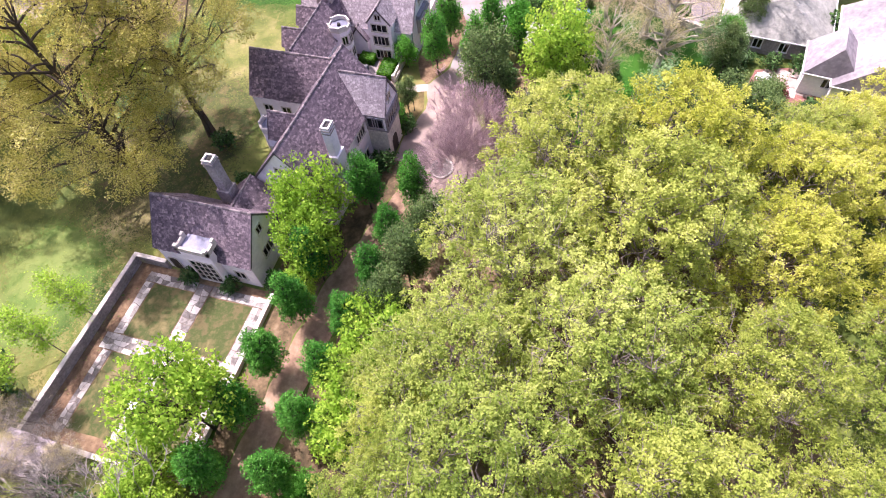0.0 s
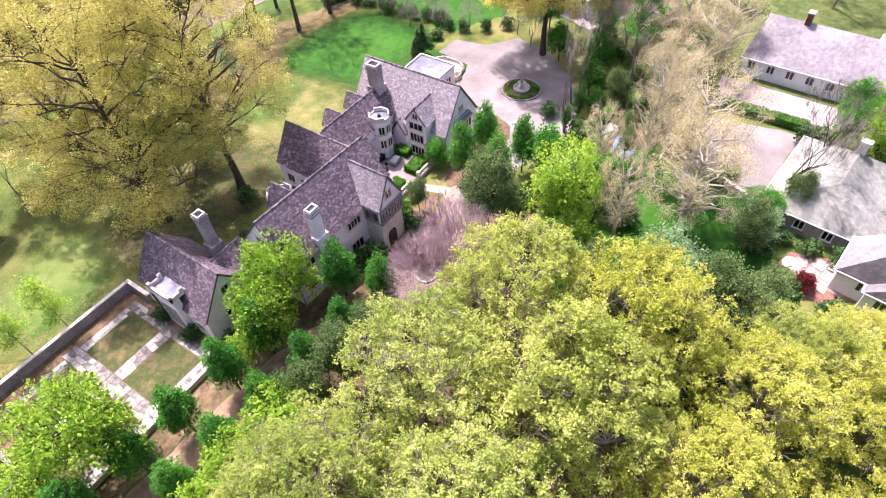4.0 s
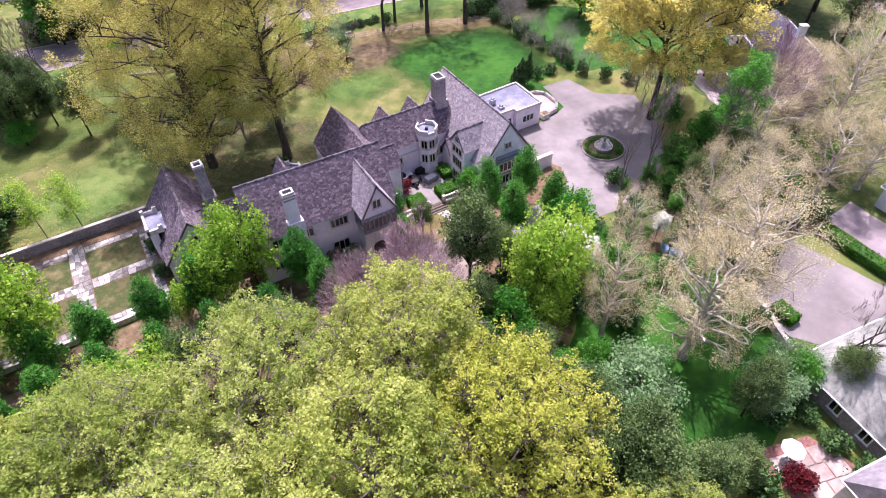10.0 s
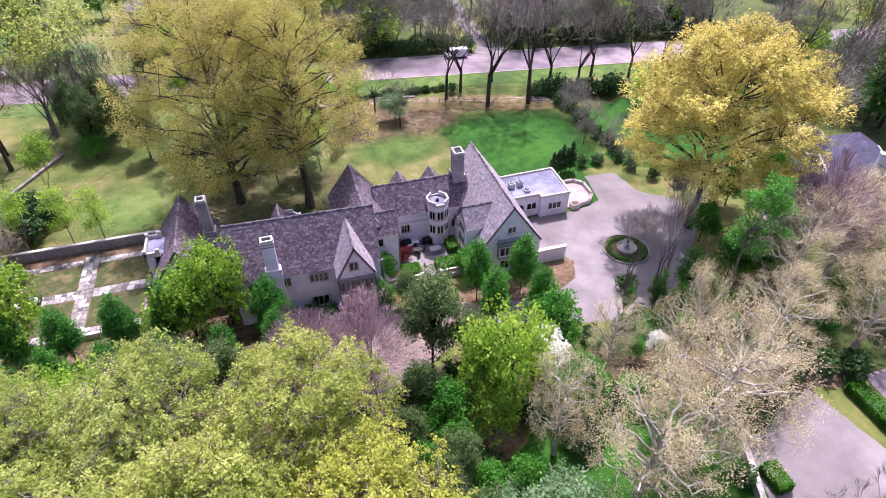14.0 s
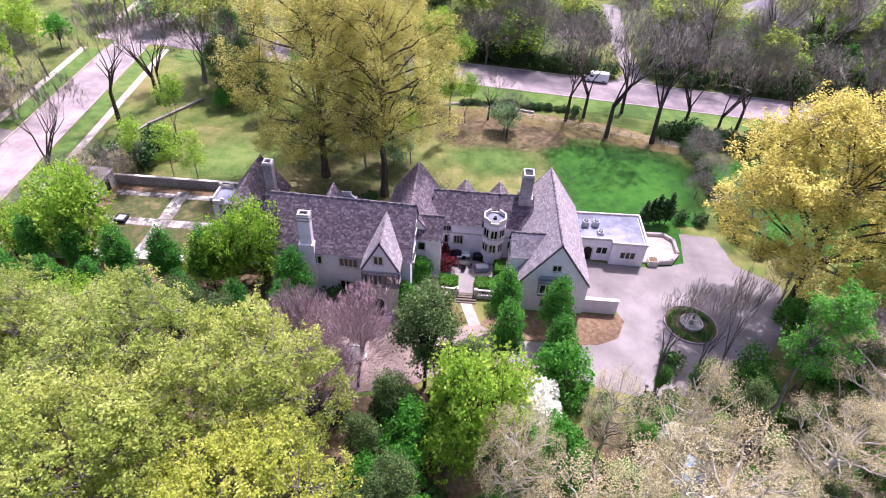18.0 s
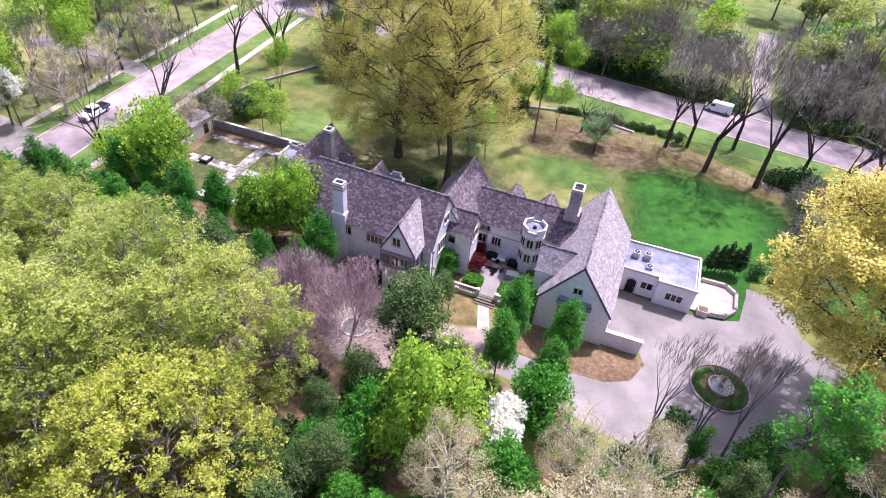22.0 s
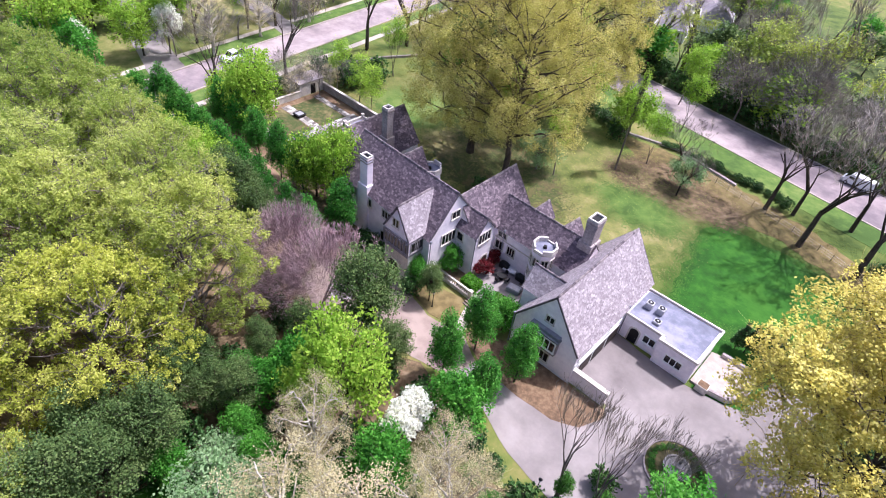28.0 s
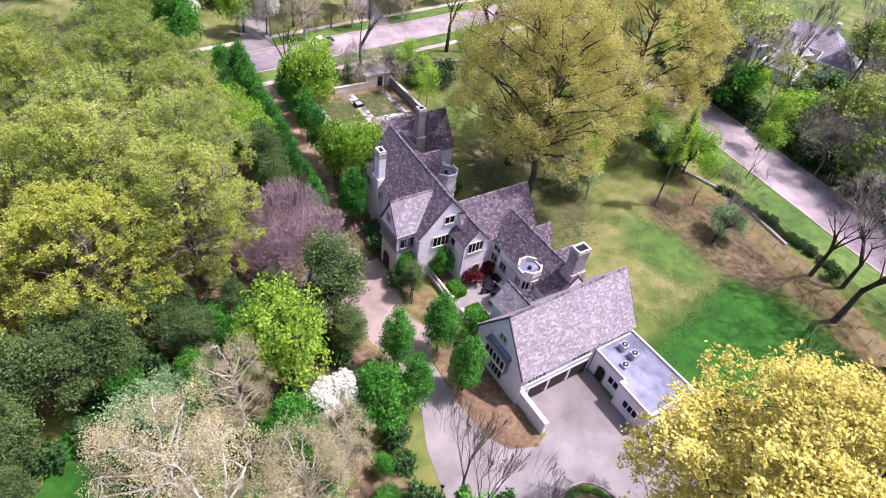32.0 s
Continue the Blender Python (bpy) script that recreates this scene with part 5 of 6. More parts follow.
haze = bare("grey_thorn", "leafless grey tree with dense fine twigs", 74, 12, 1.3, 0.22, "bark_grey", depth=5, kids=(2, 3), twigs=4, first=0.16, up=0.15, fan=(2500, 5.5, 2.0, 12.0, 1.0, 0.014, 0.4, 0.3), twig="twig_grey", group="grey leafless trees")
for x, y, s in ((10, 78, 1.1), (18, 76, 1.2), (25, 75, 1.1), (14, 82, 1.1), (29, 78, 1.1), (2, 79, 1.0), (42.1, 22.4, 0.42), (44.6, 16.6, 0.45), (46.2, 10.6, 0.5), (45, 26, 0.55), (44, 31, 0.55), (46, 35, 0.6), (48, 20, 0.5), (47, -2.5, 0.6), (50, 2, 0.6), (-57, 6, 0.55), (-59, 10, 0.6), (-60.5, 2, 0.5), (-57.5, 15, 0.55), (-53.5, 19, 0.45), (-90, 46, 1.0), (60, 70, 1.0), (70, 69, 1.0), (80, 68, 1.0), (50, 72, 1.0), (-52.6, 12.6, 0.5), (-54.6, 9.0, 0.5), (5.8, 75, 1.0)):
    put(haze, x, y, s, R.uniform(0, 360))
young = bare("young_oak", "slim young tree with a thin haze of light green leaf", 76, 12, 0.8, 0.14, "bark_grey", depth=5, leaf="lime", count=3200, size=0.13, twigs=3, first=0.22, least=0.014, puff=0.5, tuft=3, group="young trees on the meadow", leaf_name="crown")
for x, y, s in ((-31.7, 70, 1.3), (-5.2, 71.5, 0.8), (-82, -22, 1.2), (-84, -1, 1.1), (-83, 14, 1.0), (-87, 19, 1.3), (-86, 31, 1.2), (-89, 40, 1.3), (-88, 52, 1.1), (-92, 12, 1.2), (-14.5, 24, 1.15), (-7, 27, 0.75), (-51, 15.5, 0.7), (-12, 41, 0.9), (2, 44, 0.7), (-30, 46, 0.9), (-50.5, 30, 0.8), (0.5, 60.8, 0.75)):
    put(young, x, y, s, R.uniform(0, 360))
slim = broadleaf("slim_tree", "tall slim tree with a thin pointed lime-green crown", 77, 21.0, 1.15, 5.0, "lime", "bark_grey", 3000, 0.12, lobes=60, lobe=0.3, rough=0.8, trunk=0.16, tuft=5, puff=0.25, cone=0.9)
put(slim, -0.9, 37.6, 1.0, 10)
for x, y in ((-40.5, 14.9), (-45.2, 16.2)):
    sap = broadleaf("sapling", "thin sapling with a wisp of lime-green leaves", 75, 11.0, 2.3, 2.0, "lime", "bark_grey", 3000, 0.12, lobes=14, lobe=0.35, rough=0.9, trunk=0.07, tuft=4, puff=0.3, group="saplings by the garden wall")
    put(sap, x, y, 1.0, 30)
for x, y, s in ((97, 2, 1.3), (101, 11, 1.5), (107, 17, 1.5), (104, 5, 1.4), (93, -8, 1.2), (99, -12, 1.3)):
    put(holly, x, y, s, R.uniform(0, 360))
# far side of the streets and the neighbouring gardens
F = "trees across the streets"
kinds = (broadleaf("maple", "dense rounded tree in rich green leaf", 91, 9.0, 3.6, 0.5, "green", "bark", 1500, 0.33, lobes=22, lobe=0.4, trunk=0.16, tuft=4, puff=0.3, group=F, twig=1, sides=3),
         broadleaf("lime_tree", "rounded tree in lime-green leaf", 92, 9.5, 4.4, 0.7, "lime", "bark", 1700, 0.33, lobes=24, lobe=0.36, trunk=0.16, tuft=4, puff=0.35, group=F, twig=1, sides=3),
         broadleaf("evergreen_tree", "dark olive evergreen tree with a ragged crown", 93, 12.5, 3.8, 0.6, "olive", "bark", 1900, 0.33, lobes=26, lobe=0.32, rough=0.6, trunk=0.2, tuft=4, puff=0.35, group=F, twig=1, sides=3),
         bare("grey_thorn", "leafless grey tree with fine twigs", 94, 13, 1.3, 0.22, "bark_grey", depth=4, twigs=3, first=0.18, up=0.2, least=0.03, fan=(1500, 5.5, 2.0, 12.5, 1.4, 0.022, 0.4, 0.3), twig="twig_grey", group=F),
         bare("street_tree", "leafless dark-barked street tree", 95, 17, 1.05, 0.34, "bark", depth=5, twigs=3, first=0.26, least=0.03, twig="twig_grey", group=F),
         broadleaf("oak_tree", "tall oak in fresh yellow-green leaf", 96, 17, 6.8, 3.0, "oak_b", "bark_grey", 2600, 0.36, lobes=34, lobe=0.28, rough=0.5, trunk=0.35, tuft=5, puff=0.4, group=F, twig=1, haze=700, haze_width=0.025, sides=3),
         broadleaf("silver_willow", "small loose tree in pale bluish-green leaf", 97, 9, 4.6, 1.0, "teal", "bark_grey", 1500, 0.3, lobes=24, lobe=0.3, rough=0.8, trunk=0.14, tuft=4, puff=0.4, group=F, twig=1, sides=3),
         bare("pale_budding_tree", "tall tree with a thin yellow-green haze of buds", 98, 18, 1.15, 0.3, "bark_grey", depth=5, leaf="oak", count=1500, size=0.22, twigs=3, first=0.24, least=0.03, twig="twig_grey", puff=0.6, group=F))
far = random.Random(5)
WOODS_NEAR = [(-84, -40, 80, 130, 24, (3, 3, 2, 1, 2, 3, 1, 0)), (-58, -34, 48, 64, 6, (0, 0, 0, 2, 4, 0, 1, 2)), (60, 108, 20, 44, 16, (3, 2, 2, 4, 3, 1, 0, 0)), (86, 108, 64, 92, 16, (3, 2, 2, 4, 3, 2, 0, 0)), (-40, 34, 77, 92, 60, (2, 2, 7, 6, 3, 1, 1, 3)), (46, 110, 71, 92, 46, (2, 2, 3, 5, 4, 1, 0, 3)), (-40, 30, 92, 150, 44, (3, 3, 2, 3, 2, 3, 0, 3))]
WOODS_FAR = [(50, 104, 84, 126, 26, (3, 2, 2, 4, 3, 2, 0, 3)), (46, 130, 92, 160, 40, (3, 3, 2, 3, 2, 3, 0, 3)), (128, 170, 0, 140, 34, (3, 2, 4, 3, 3, 2, 0, 2)), (-130, -86, -60, 20, 30, (1, 5, 1, 1, 1, 3, 3, 6)), (-140, -88, 20, 130, 36, (1, 4, 1, 2, 1, 3, 3, 6)), (84, 112, 10, 40, 14, (3, 1, 3, 3, 1, 2, 0, 0)), (66, 120, -60, -14, 22, (2, 1, 3, 3, 2, 2, 0, 0)), (-130, -70, -110, -55, 14, (2, 1, 2, 0, 0, 5, 0, 0))]
for x0, x1, y0, y1, k, weights in WOODS_NEAR + WOODS_FAR:
    for _ in range(k):
        x, y = far.uniform(x0, x1), far.uniform(y0, y1)
        ob = far.choices(kinds, weights)[0]
        s = far.uniform(0.8, 1.25)
        if any((x - hx) ** 2 + (y - hy) ** 2 < hr ** 2 for hx, hy, hr in ((84, 109, 16), (-46, 110, 16), (-32, 122, 15), (-47, 90, 9), (-70, 76, 7), (-44, 80, 6), (36, 92, 5), (40, 112, 5), (78, -5, 14), (72, -46, 15), (-92, -8, 7), (66, -40, 12), (66, -56, 12), (-76, 8, 6), (62, 10, 9))) or abs(x - 41) < 4.5 and y > 66 or abs(x + 100) < 9 and abs(y - 27) < 4 or x < -80 and abs(y - (-0.2 * x - 18)) < 4 and abs(y) < 8:
            continue
        turn = far.uniform(0, 360)
        if any((x - hx) ** 2 + (y - hy) ** 2 < hr ** 2 for hx, hy, hr in ((-26, 107, 12), (-40, 115, 15), (-32, 128, 15), (-22, 93, 7), (-30, 100, 8))):
            continue
        put(ob, x, y, s, turn)
shrubs = [(x, 43.5 - (x - 44) * 0.25 + far.uniform(-1, 1), far.uniform(0.9, 1.5)) for x in range(41, 62, 2)]
shrubs += [(x + far.uniform(-1, 1), 76.6 - x * 0.13 + far.uniform(0, 3), far.uniform(1.0, 2.0)) for x in list(range(-40, 36, 3)) + list(range(48, 104, 4))]
shrubs += [(45.5 + far.uniform(-1.5, 1.5), y, far.uniform(0.6, 1.1)) for y in range(12, 40, 3)]
shrubs += [(x + far.uniform(-0.3, 0.3), 52.9 + far.uniform(-0.5, 0.4), far.uniform(0.3, 0.6)) for x in np.arange(1, 24, 0.8)]
shrubs += [(-17, 52, 1.2), (-14.5, 51.6, 0.9), (-11.7, 51.5, 1.1), (-9, 50.4, 0.8), (-6.5, 46.6, 1.2), (24.5, 50.5, 0.8)]
# along the house and meadow, round the court and drive, in the neighbour's garden
shrubs += [(41, 15, 0.8), (-52, 20, 1.8), (-50, 24, 1.7), (-56, 22, 1.6), (-54, 28, 1.4), (-58, 17, 1.5), (-59, 8, 1.2), (-59, 4, 1.1), (-58, 0, 1.2), (-48, 52, 1.5), (-42, 54, 1.5), (-12, 13, 1.0), (-18, 5.5, 0.8), (-17.5, 7.5, 0.7), (48, 8, 0.8), (51, 5, 0.9), (-31, -3.6, 0.8), (38, 15, 0.7)]
shrubs += [(-10.5, -10.0, 1.0), (-12.5, -9.4, 0.9), (-14.5, -9.4, 0.8), (-3.5, -11.0, 0.9), (2.0, -23.5, 1.1), (5, -23, 1.0), (9, -22, 1.2), (8, -31, 1.2), (17, -22, 1.0), (20, -22.5, 0.9), (24, -23, 1.1), (28, -24, 1.2), (27.5, -21.5, 0.9), (12, -36, 1.2), (18, -31.5, 1.0), (30, -36, 1.1), (28.8, -15.6, 0.9), (1.5, -36, 1.1), (-8, -34, 1.0), (-3.5, -36.2, 1.1), (-12, -25.5, 0.9), (-15.5, -24, 1.0), (-9, -26.8, 0.9), (-4.5, -25.5, 0.9), (-17.5, -21.5, 0.8), (-2.5, -24, 0.8)]
shrubs += [(23.6, -50.2, 0.8), (20.0, -54.5, 0.8), (19.5, -58.0, 0.9), (19.0, -61.5, 1.0), (41.5, -52.5, 1.1), (42.5, -54.5, 1.2), (47.2, -36.0, 1.3), (43.5, -34.6, 1.3), (39.0, -34.6, 1.2), (35.0, -36.6, 1.2), (31.0, -38.6, 1.2), (26, -44, 0.8), (16.5, -52, 1.2), (9, -57, 1.2), (10.5, -62, 1.0), (-3, -42, 1.3), (-7, -44, 1.2), (-2, -47, 1.2), (0, -41, 1.0), (-6.5, -52, 1.2), (3, -49, 1.2), (3.5, -53, 1.2), (-10.5, -38.5, 1.2), (28, -54.5, 1.3), (28.3, -58, 1.4), (28.8, -61.5, 1.3), (27.8, -65, 1.4), (26.5, -56, 1.1), (-9.5, -51, 1.3)]
for x, y, s in shrubs:
    put(bush, x, y, s, far.uniform(0, 360), s * far.uniform(0.8, 1.2))


# ---- grass tufts ----
def tufts(name, label, mat, n, areas, size, seed):
    r = np.random.default_rng(seed)
    P = []
    for x0, x1, y0, y1, share in areas:
        k = int(n * share)
        P.append(np.stack([r.uniform(x0, x1, k), r.uniform(y0, y1, k), np.full(k, 0.02)], axis=1))
    P = np.concatenate(P)
    keep = ~((P[:, 0] > -33) & (P[:, 0] < 36.5) & (P[:, 1] < 11.8)) & ~((P[:, 0] < -31) & (P[:, 1] < 15.8))
    keep &= ~((P[:, 0] > 16) & (P[:, 0] < 44.5) & (P[:, 1] < 37.5 + r.normal(size=len(P)) * 0.6))
    P = P[keep]
    k = len(P)
    a = r.uniform(0, 2 * math.pi, k)
    w = np.stack([np.cos(a), np.sin(a), np.zeros(k)], axis=1) * size * r.uniform(0.5, 1.3, (k, 1))
    h = np.stack([r.normal(size=k) * 0.5, r.normal(size=k) * 0.5, np.ones(k)], axis=1) * size * r.uniform(0.4, 1.1, (k, 1))
    ob = quads(name, np.stack([P - w, P + w, P + w * 0.7 + h, P - w * 0.7 + h], axis=1), mat, None, label, "stuff")
    tagged(ob, category="grass")


tufts("grass_tufts", "rough grass tufts of the meadow", "tuft_green", 60000, ((-54, 46, 12, 50, 1.0),), 0.055, 1)


def fringe(name, label, mat, pts, n, size, spread, seed):
    """Low blades that blur the edge of a lawn."""
    r = np.random.default_rng(seed)
    p = np.array(pts)
    q = np.roll(p, -1, axis=0)
    w = np.linalg.norm(q - p, axis=1)
    i = r.choice(len(p), n, p=w / w.sum())
    t = r.uniform(0, 1, (n, 1))
    c = p[i] * (1 - t) + q[i] * t + r.normal(size=(n, 2)) * spread
    c = np.concatenate([c, np.full((n, 1), 0.035)], axis=1)
    a = r.uniform(0, 2 * math.pi, n)
    u = np.stack([np.cos(a), np.sin(a), r.normal(size=n) * 0.15], axis=1) * size * r.uniform(0.4, 1.5, (n, 1))
    v = np.stack([-np.sin(a), np.cos(a), r.normal(size=n) * 0.15], axis=1) * size * r.uniform(0.3, 0.9, (n, 1))
    u[:, 2], v[:, 2] = np.abs(u[:, 2]), np.abs(v[:, 2])
    ob = quads(name, np.stack([c, c + u, c + u + v, c + v], axis=1), mat, None, label, "stuff")
    tagged(ob, category="grass")


for fringe_mat, fringe_pts, fringe_n, fringe_spread in (("verge", PATCH_A, 9000, 1.1), ("verge", PATCH_B, 9000, 1.3), ("turf_worn", OAK_FLOOR, 12000, 1.5), ("litter", MULCH, 9000, 0.9), ("dry", MEADOW, 16000, 1.6)):
    fringe("meadow_fringe", "ragged edge between two kinds of meadow ground", fringe_mat, fringe_pts, fringe_n, 0.16, fringe_spread, 7)
fringe("lawn_fringe", "ragged green edge of the mown lawn", "tuft_lawn", LAWN[:1] + LAWN[4:], 26000, 0.1, 0.9, 3)


# ---- walled garden ----
def wall_run(name, pts, h, t, mat, label, cap="stone"):
    """A garden wall along plan points with a coping on top."""
    w = thing(name, pose(0, 0, 0), label, "wall")
    for (x0, y0), (x1, y1) in zip(pts, pts[1:]):
        d = Vector((x1 - x0, y1 - y0, 0))
        m = Matrix.Translation((x0, y0, 0)) @ d.to_track_quat("X", "Z").to_matrix().to_4x4()
        part("wall_length", boxed(-t / 2, d.length + t / 2, -t / 2, t / 2, -0.2, h, m=m), mat, w)
        k = max(1, round(d.length / 1.6))
        for i in range(k):
            a, b = d.length * i / k, d.length * (i + 1) / k
            part("coping_stone", boxed(a - (t / 2 if i == 0 else -0.01), b + (t / 2 if i == k - 1 else -0.01), -t / 2 - 0.06, t / 2 + 0.06, h, h + 0.12, m=m, bevel=0.015), cap, w)
    return w


wall_run("garden_wall", [(-31.9, 14.7), (-54.2, 14.7)], 1.5, 0.4, "chimney_stone", "grey stone garden wall with a flat coping")
wall_run("garden_wall", [(-32.6, -4.0), (-54.0, -4.4)], 0.75, 0.35, "porch_stone", "low pale stone wall along the tree row")
wall_run("garden_wall", [(-31.9, 14.7), (-31.9, 10.6)], 1.5, 0.4, "chimney_stone", "grey stone garden wall joining the house")
wall_run("garden_wall", [(-58.6, 16), (-60.5, 24), (-58, 34), (-52, 46)], 0.4, 0.35, "chimney_stone", "long low stone wall round the meadow", cap="chimney_stone")
shed = thing("garden_shed", pose(-56, 11.8, 0), "small flat-roofed stone garden store with a dark door", "shed")
part("wall", boxed(-1.8, 1.8, -2.7, 2.9, -0.1, 2.5), "porch_stone", shed)
part("roof", boxed(-1.95, 1.95, -2.85, 3.05, 2.5, 2.66, bevel=0.03), "slate_light", shed)
part("door", boxed(1.78, 1.86, -0.1, 0.95, 0, 2.05), "dark", shed)
part("lintel", boxed(1.78, 1.9, -0.25, 1.1, 2.05, 2.25), "stone", shed)
wall_run("garden_wall", [(-54.2, 9.0), (-54.2, 2.5)], 1.2, 0.4, "porch_stone", "stone end wall of the walled garden")

sheet("garden_ground", [(-54, -4), (-32, -3.8), (-32, 14.5), (-54, 14.5)], 0.02, "mulch", "bare brown soil of the walled garden", "garden ground")
for x0, x1, y0, y1, mt, lab in ((-41.3, -34.4, 5.8, 11.2, "turf_worn", "worn tawny garden lawn panel"), (-41.3, -34.4, -2.0, 3.8, "turf_worn", "dull green garden lawn panel"), (-52.4, -43.5, 5.8, 11.2, "turf_worn", "shaded green garden lawn panel"), (-52.4, -43.5, -2.0, 3.8, "turf_worn", "dull green garden lawn panel")):
    sheet("garden_lawn", [(x0, y0), (x1, y0), (x1, y1), (x0, y1)], 0.04, mt, lab, "lawn", jitter=0.06)

sr = random.Random(17)


def flag_path(x0, x1, y0, y1, step=0.78):
    """Crazy paving: irregular slabs laid close in a bed of mortar."""
    p = sheet("garden_path", [(x0, y0), (x1, y0), (x1, y1), (x0, y1)], 0.045, "joint", "pale crazy-paved flagstone garden path", "path")
    nx, ny = max(1, round((x1 - x0) / step)), max(1, round((y1 - y0) / step))
    sx, sy = (x1 - x0) / nx, (y1 - y0) / ny
    jog = {(i, j): (x0 + (i + (sr.uniform(-0.34, 0.34) if 0 < i < nx else sr.uniform(-0.1, 0.1))) * sx, y0 + (j + (sr.uniform(-0.34, 0.34) if 0 < j < ny else sr.uniform(-0.1, 0.1))) * sy) for i in range(nx + 1) for j in range(ny + 1)}
    for i in range(nx):
        for j in range(ny):
            q = [Vector(jog[k]) for k in ((i, j), (i + 1, j), (i + 1, j + 1), (i, j + 1))]
            e = q[1].lerp(q[2], 0.5) + Vector((sr.uniform(-0.06, 0.02), 0)) * step
            q.insert(2, e)
            c = sum(q, Vector((0, 0))) / 5
            pts = [tuple((v - c) * sr.uniform(0.9, 0.97)) for v in q]
            h = sr.uniform(0.055, 0.075)
            o = part("flagstone", prism(bmesh.new(), pts, 0.0, h), "flag", p)
            o.location = (c.x, c.y, 0)


flag_path(-53, -33.0, 3.9, 5.7)
flag_path(-43.4, -41.4, -3.4, 3.8)
flag_path(-43.4, -41.4, 5.8, 13.2)
flag_path(-34.3, -33.0, -3.4, 3.8)
flag_path(-34.3, -33.0, 5.8, 12.6)
flag_path(-53, -43.5, 11.3, 12.5)
flag_path(-41.3, -34.4, 11.3, 12.5)
flag_path(-53, -34.4, -3.5, -2.1)
for y in (1.4, 6.6):
    put(bush, -32.9, y, 0.75, far.uniform(0, 360))
pit = thing("fire_pit", pose(-48.5, 4.8, 0.06), "square black metal fire pit on the flagstones", "fire pit")
part("bowl", boxed(-0.8, 0.8, -0.8, 0.8, 0.0, 0.45, bevel=0.06), "dark", pit)
part("rim", boxed(-0.95, 0.95, -0.95, 0.95, 0.45, 0.52, bevel=0.02), "dark", pit)
part("grate", boxed(-0.6, 0.6, -0.6, 0.6, 0.52, 0.55), "metal", pit)

# ---- courtyard ----
terrace = sheet("courtyard_terrace", [(-3.2, -5.8), (10.4, -5.8), (10.4, 2.4), (-0.4, 2.4), (-0.4, 0.5), (0.1, -3.2), (-3.2, -3.4)], 0.5, "litter", "raised courtyard bed of brown soil", "terrace", thick=0.6)
paving = sheet("courtyard_paving", [(0.6, -2.4), (2.6, -3.2), (3.0, -5.75), (5.0, -5.75), (5.0, -3.0), (8.9, -2.4), (9.0, 0.2), (5.6, 0.8), (5.6, 2.25), (1.2, 2.25)], 0.53, "concrete", "pale flagged courtyard paving", "paving")
bal = thing("balustrade", pose(0, 0, 0), "low stone balustrade along the courtyard edge", "balustrade")
for x0, x1 in ((-3.2, 2.95), (5.05, 10.4)):
    part("retaining_wall", boxed(x0, x1, -6.15, -5.75, -0.2, 0.55), "porch_stone", bal)
    part("rail", boxed(x0, x1, -6.1, -5.8, 1.25, 1.42, bevel=0.03), "stone", bal)
    for x in (x0 + 0.22, x1 - 0.22):
        part("pier", boxed(x - 0.24, x + 0.24, -6.2, -5.7, 0.5, 1.55, bevel=0.03), "stone", bal)
    k = int((x1 - x0 - 0.9) / 0.34)
    for i in range(k):
        bm = bmesh.new()
        x = x0 + 0.55 + i * (x1 - x0 - 1.1) / max(1, k - 1)
        tube(bm, (x, -5.95, 0.55), (x, -5.95, 0.85), 0.06, 0.1, 6)
        tube(bm, (x, -5.95, 0.85), (x, -5.95, 1.26), 0.1, 0.05, 6)
        part("baluster", bm, "stone", bal)
steps = thing("garden_steps", pose(0, 0, 0), "wide brown-grey stone steps up to the courtyard", "steps")
for i in range(3):
    part("step", boxed(2.6, 5.4, -7.3 + i * 0.36, -6.22, i * 0.16 - 0.05, i * 0.16 + 0.14, bevel=0.02), "joint", steps)
part("step", boxed(2.97, 5.03, -6.21, -5.76, 0.0, 0.52, bevel=0.02), "joint", steps, "top stone step between the balustrade piers")
path = sheet("stone_walk", [(3.3, -7.3), (4.8, -7.3), (6.1, -11.0), (4.6, -11.4)], 0.06, "pave", "pale flagged walk to the steps", "path")
sk = thing("stone_kerb", pose(0, 0, 0), "round pale stone-edged gravel circle on the forecourt", "gravel circle")
part("gravel", prism(bmesh.new(), disc(-9.2, -17.6, 1.5, 1.3, 20), 0.03, 0.12), "flag", sk)
for i in range(16):
    a = 2 * math.pi * i / 16
    part("edging_stone", boxed(-0.3, 0.3, -0.14, 0.14, 0, 0.24, m=pose(-9.2 + 1.6 * math.cos(a), -17.6 + 1.4 * math.sin(a), 0, 0, 0, math.degrees(a) + 90), bevel=0.03), "flag", sk)


def leaf_block(name, label, x0, x1, y0, y1, z0, z1, mat, count, seed, category="hedge", group=""):
    """A clipped hedge: woody core and leaf sprays over its faces."""
    r = np.random.default_rng(seed)
    cx, cy = (x0 + x1) / 2, (y0 + y1) / 2
    ob = thing(name, pose(cx, cy, z0), label, category, group)
    w, d, h = (x1 - x0) / 2, (y1 - y0) / 2, z1 - z0
    part("core", boxed(-w * 0.9, w * 0.9, -d * 0.9, d * 0.9, 0, h * 0.93, bevel=0.08), "darkgreen", ob)
    p = r.uniform(-1, 1, (count, 3))
    f = r.integers(0, 5, count)
    p[f == 0, 0], p[f == 1, 0], p[f == 2, 1], p[f == 3, 1] = 1, -1, 1, -1
    p[f == 4, 2] = 1
    p = p * np.array([w, d, h / 2]) + np.array([0, 0, h / 2])
    quads("foliage", leaf_quads(r, p + r.normal(size=p.shape) * 0.05, 0.12), mat, ob)
    return ob


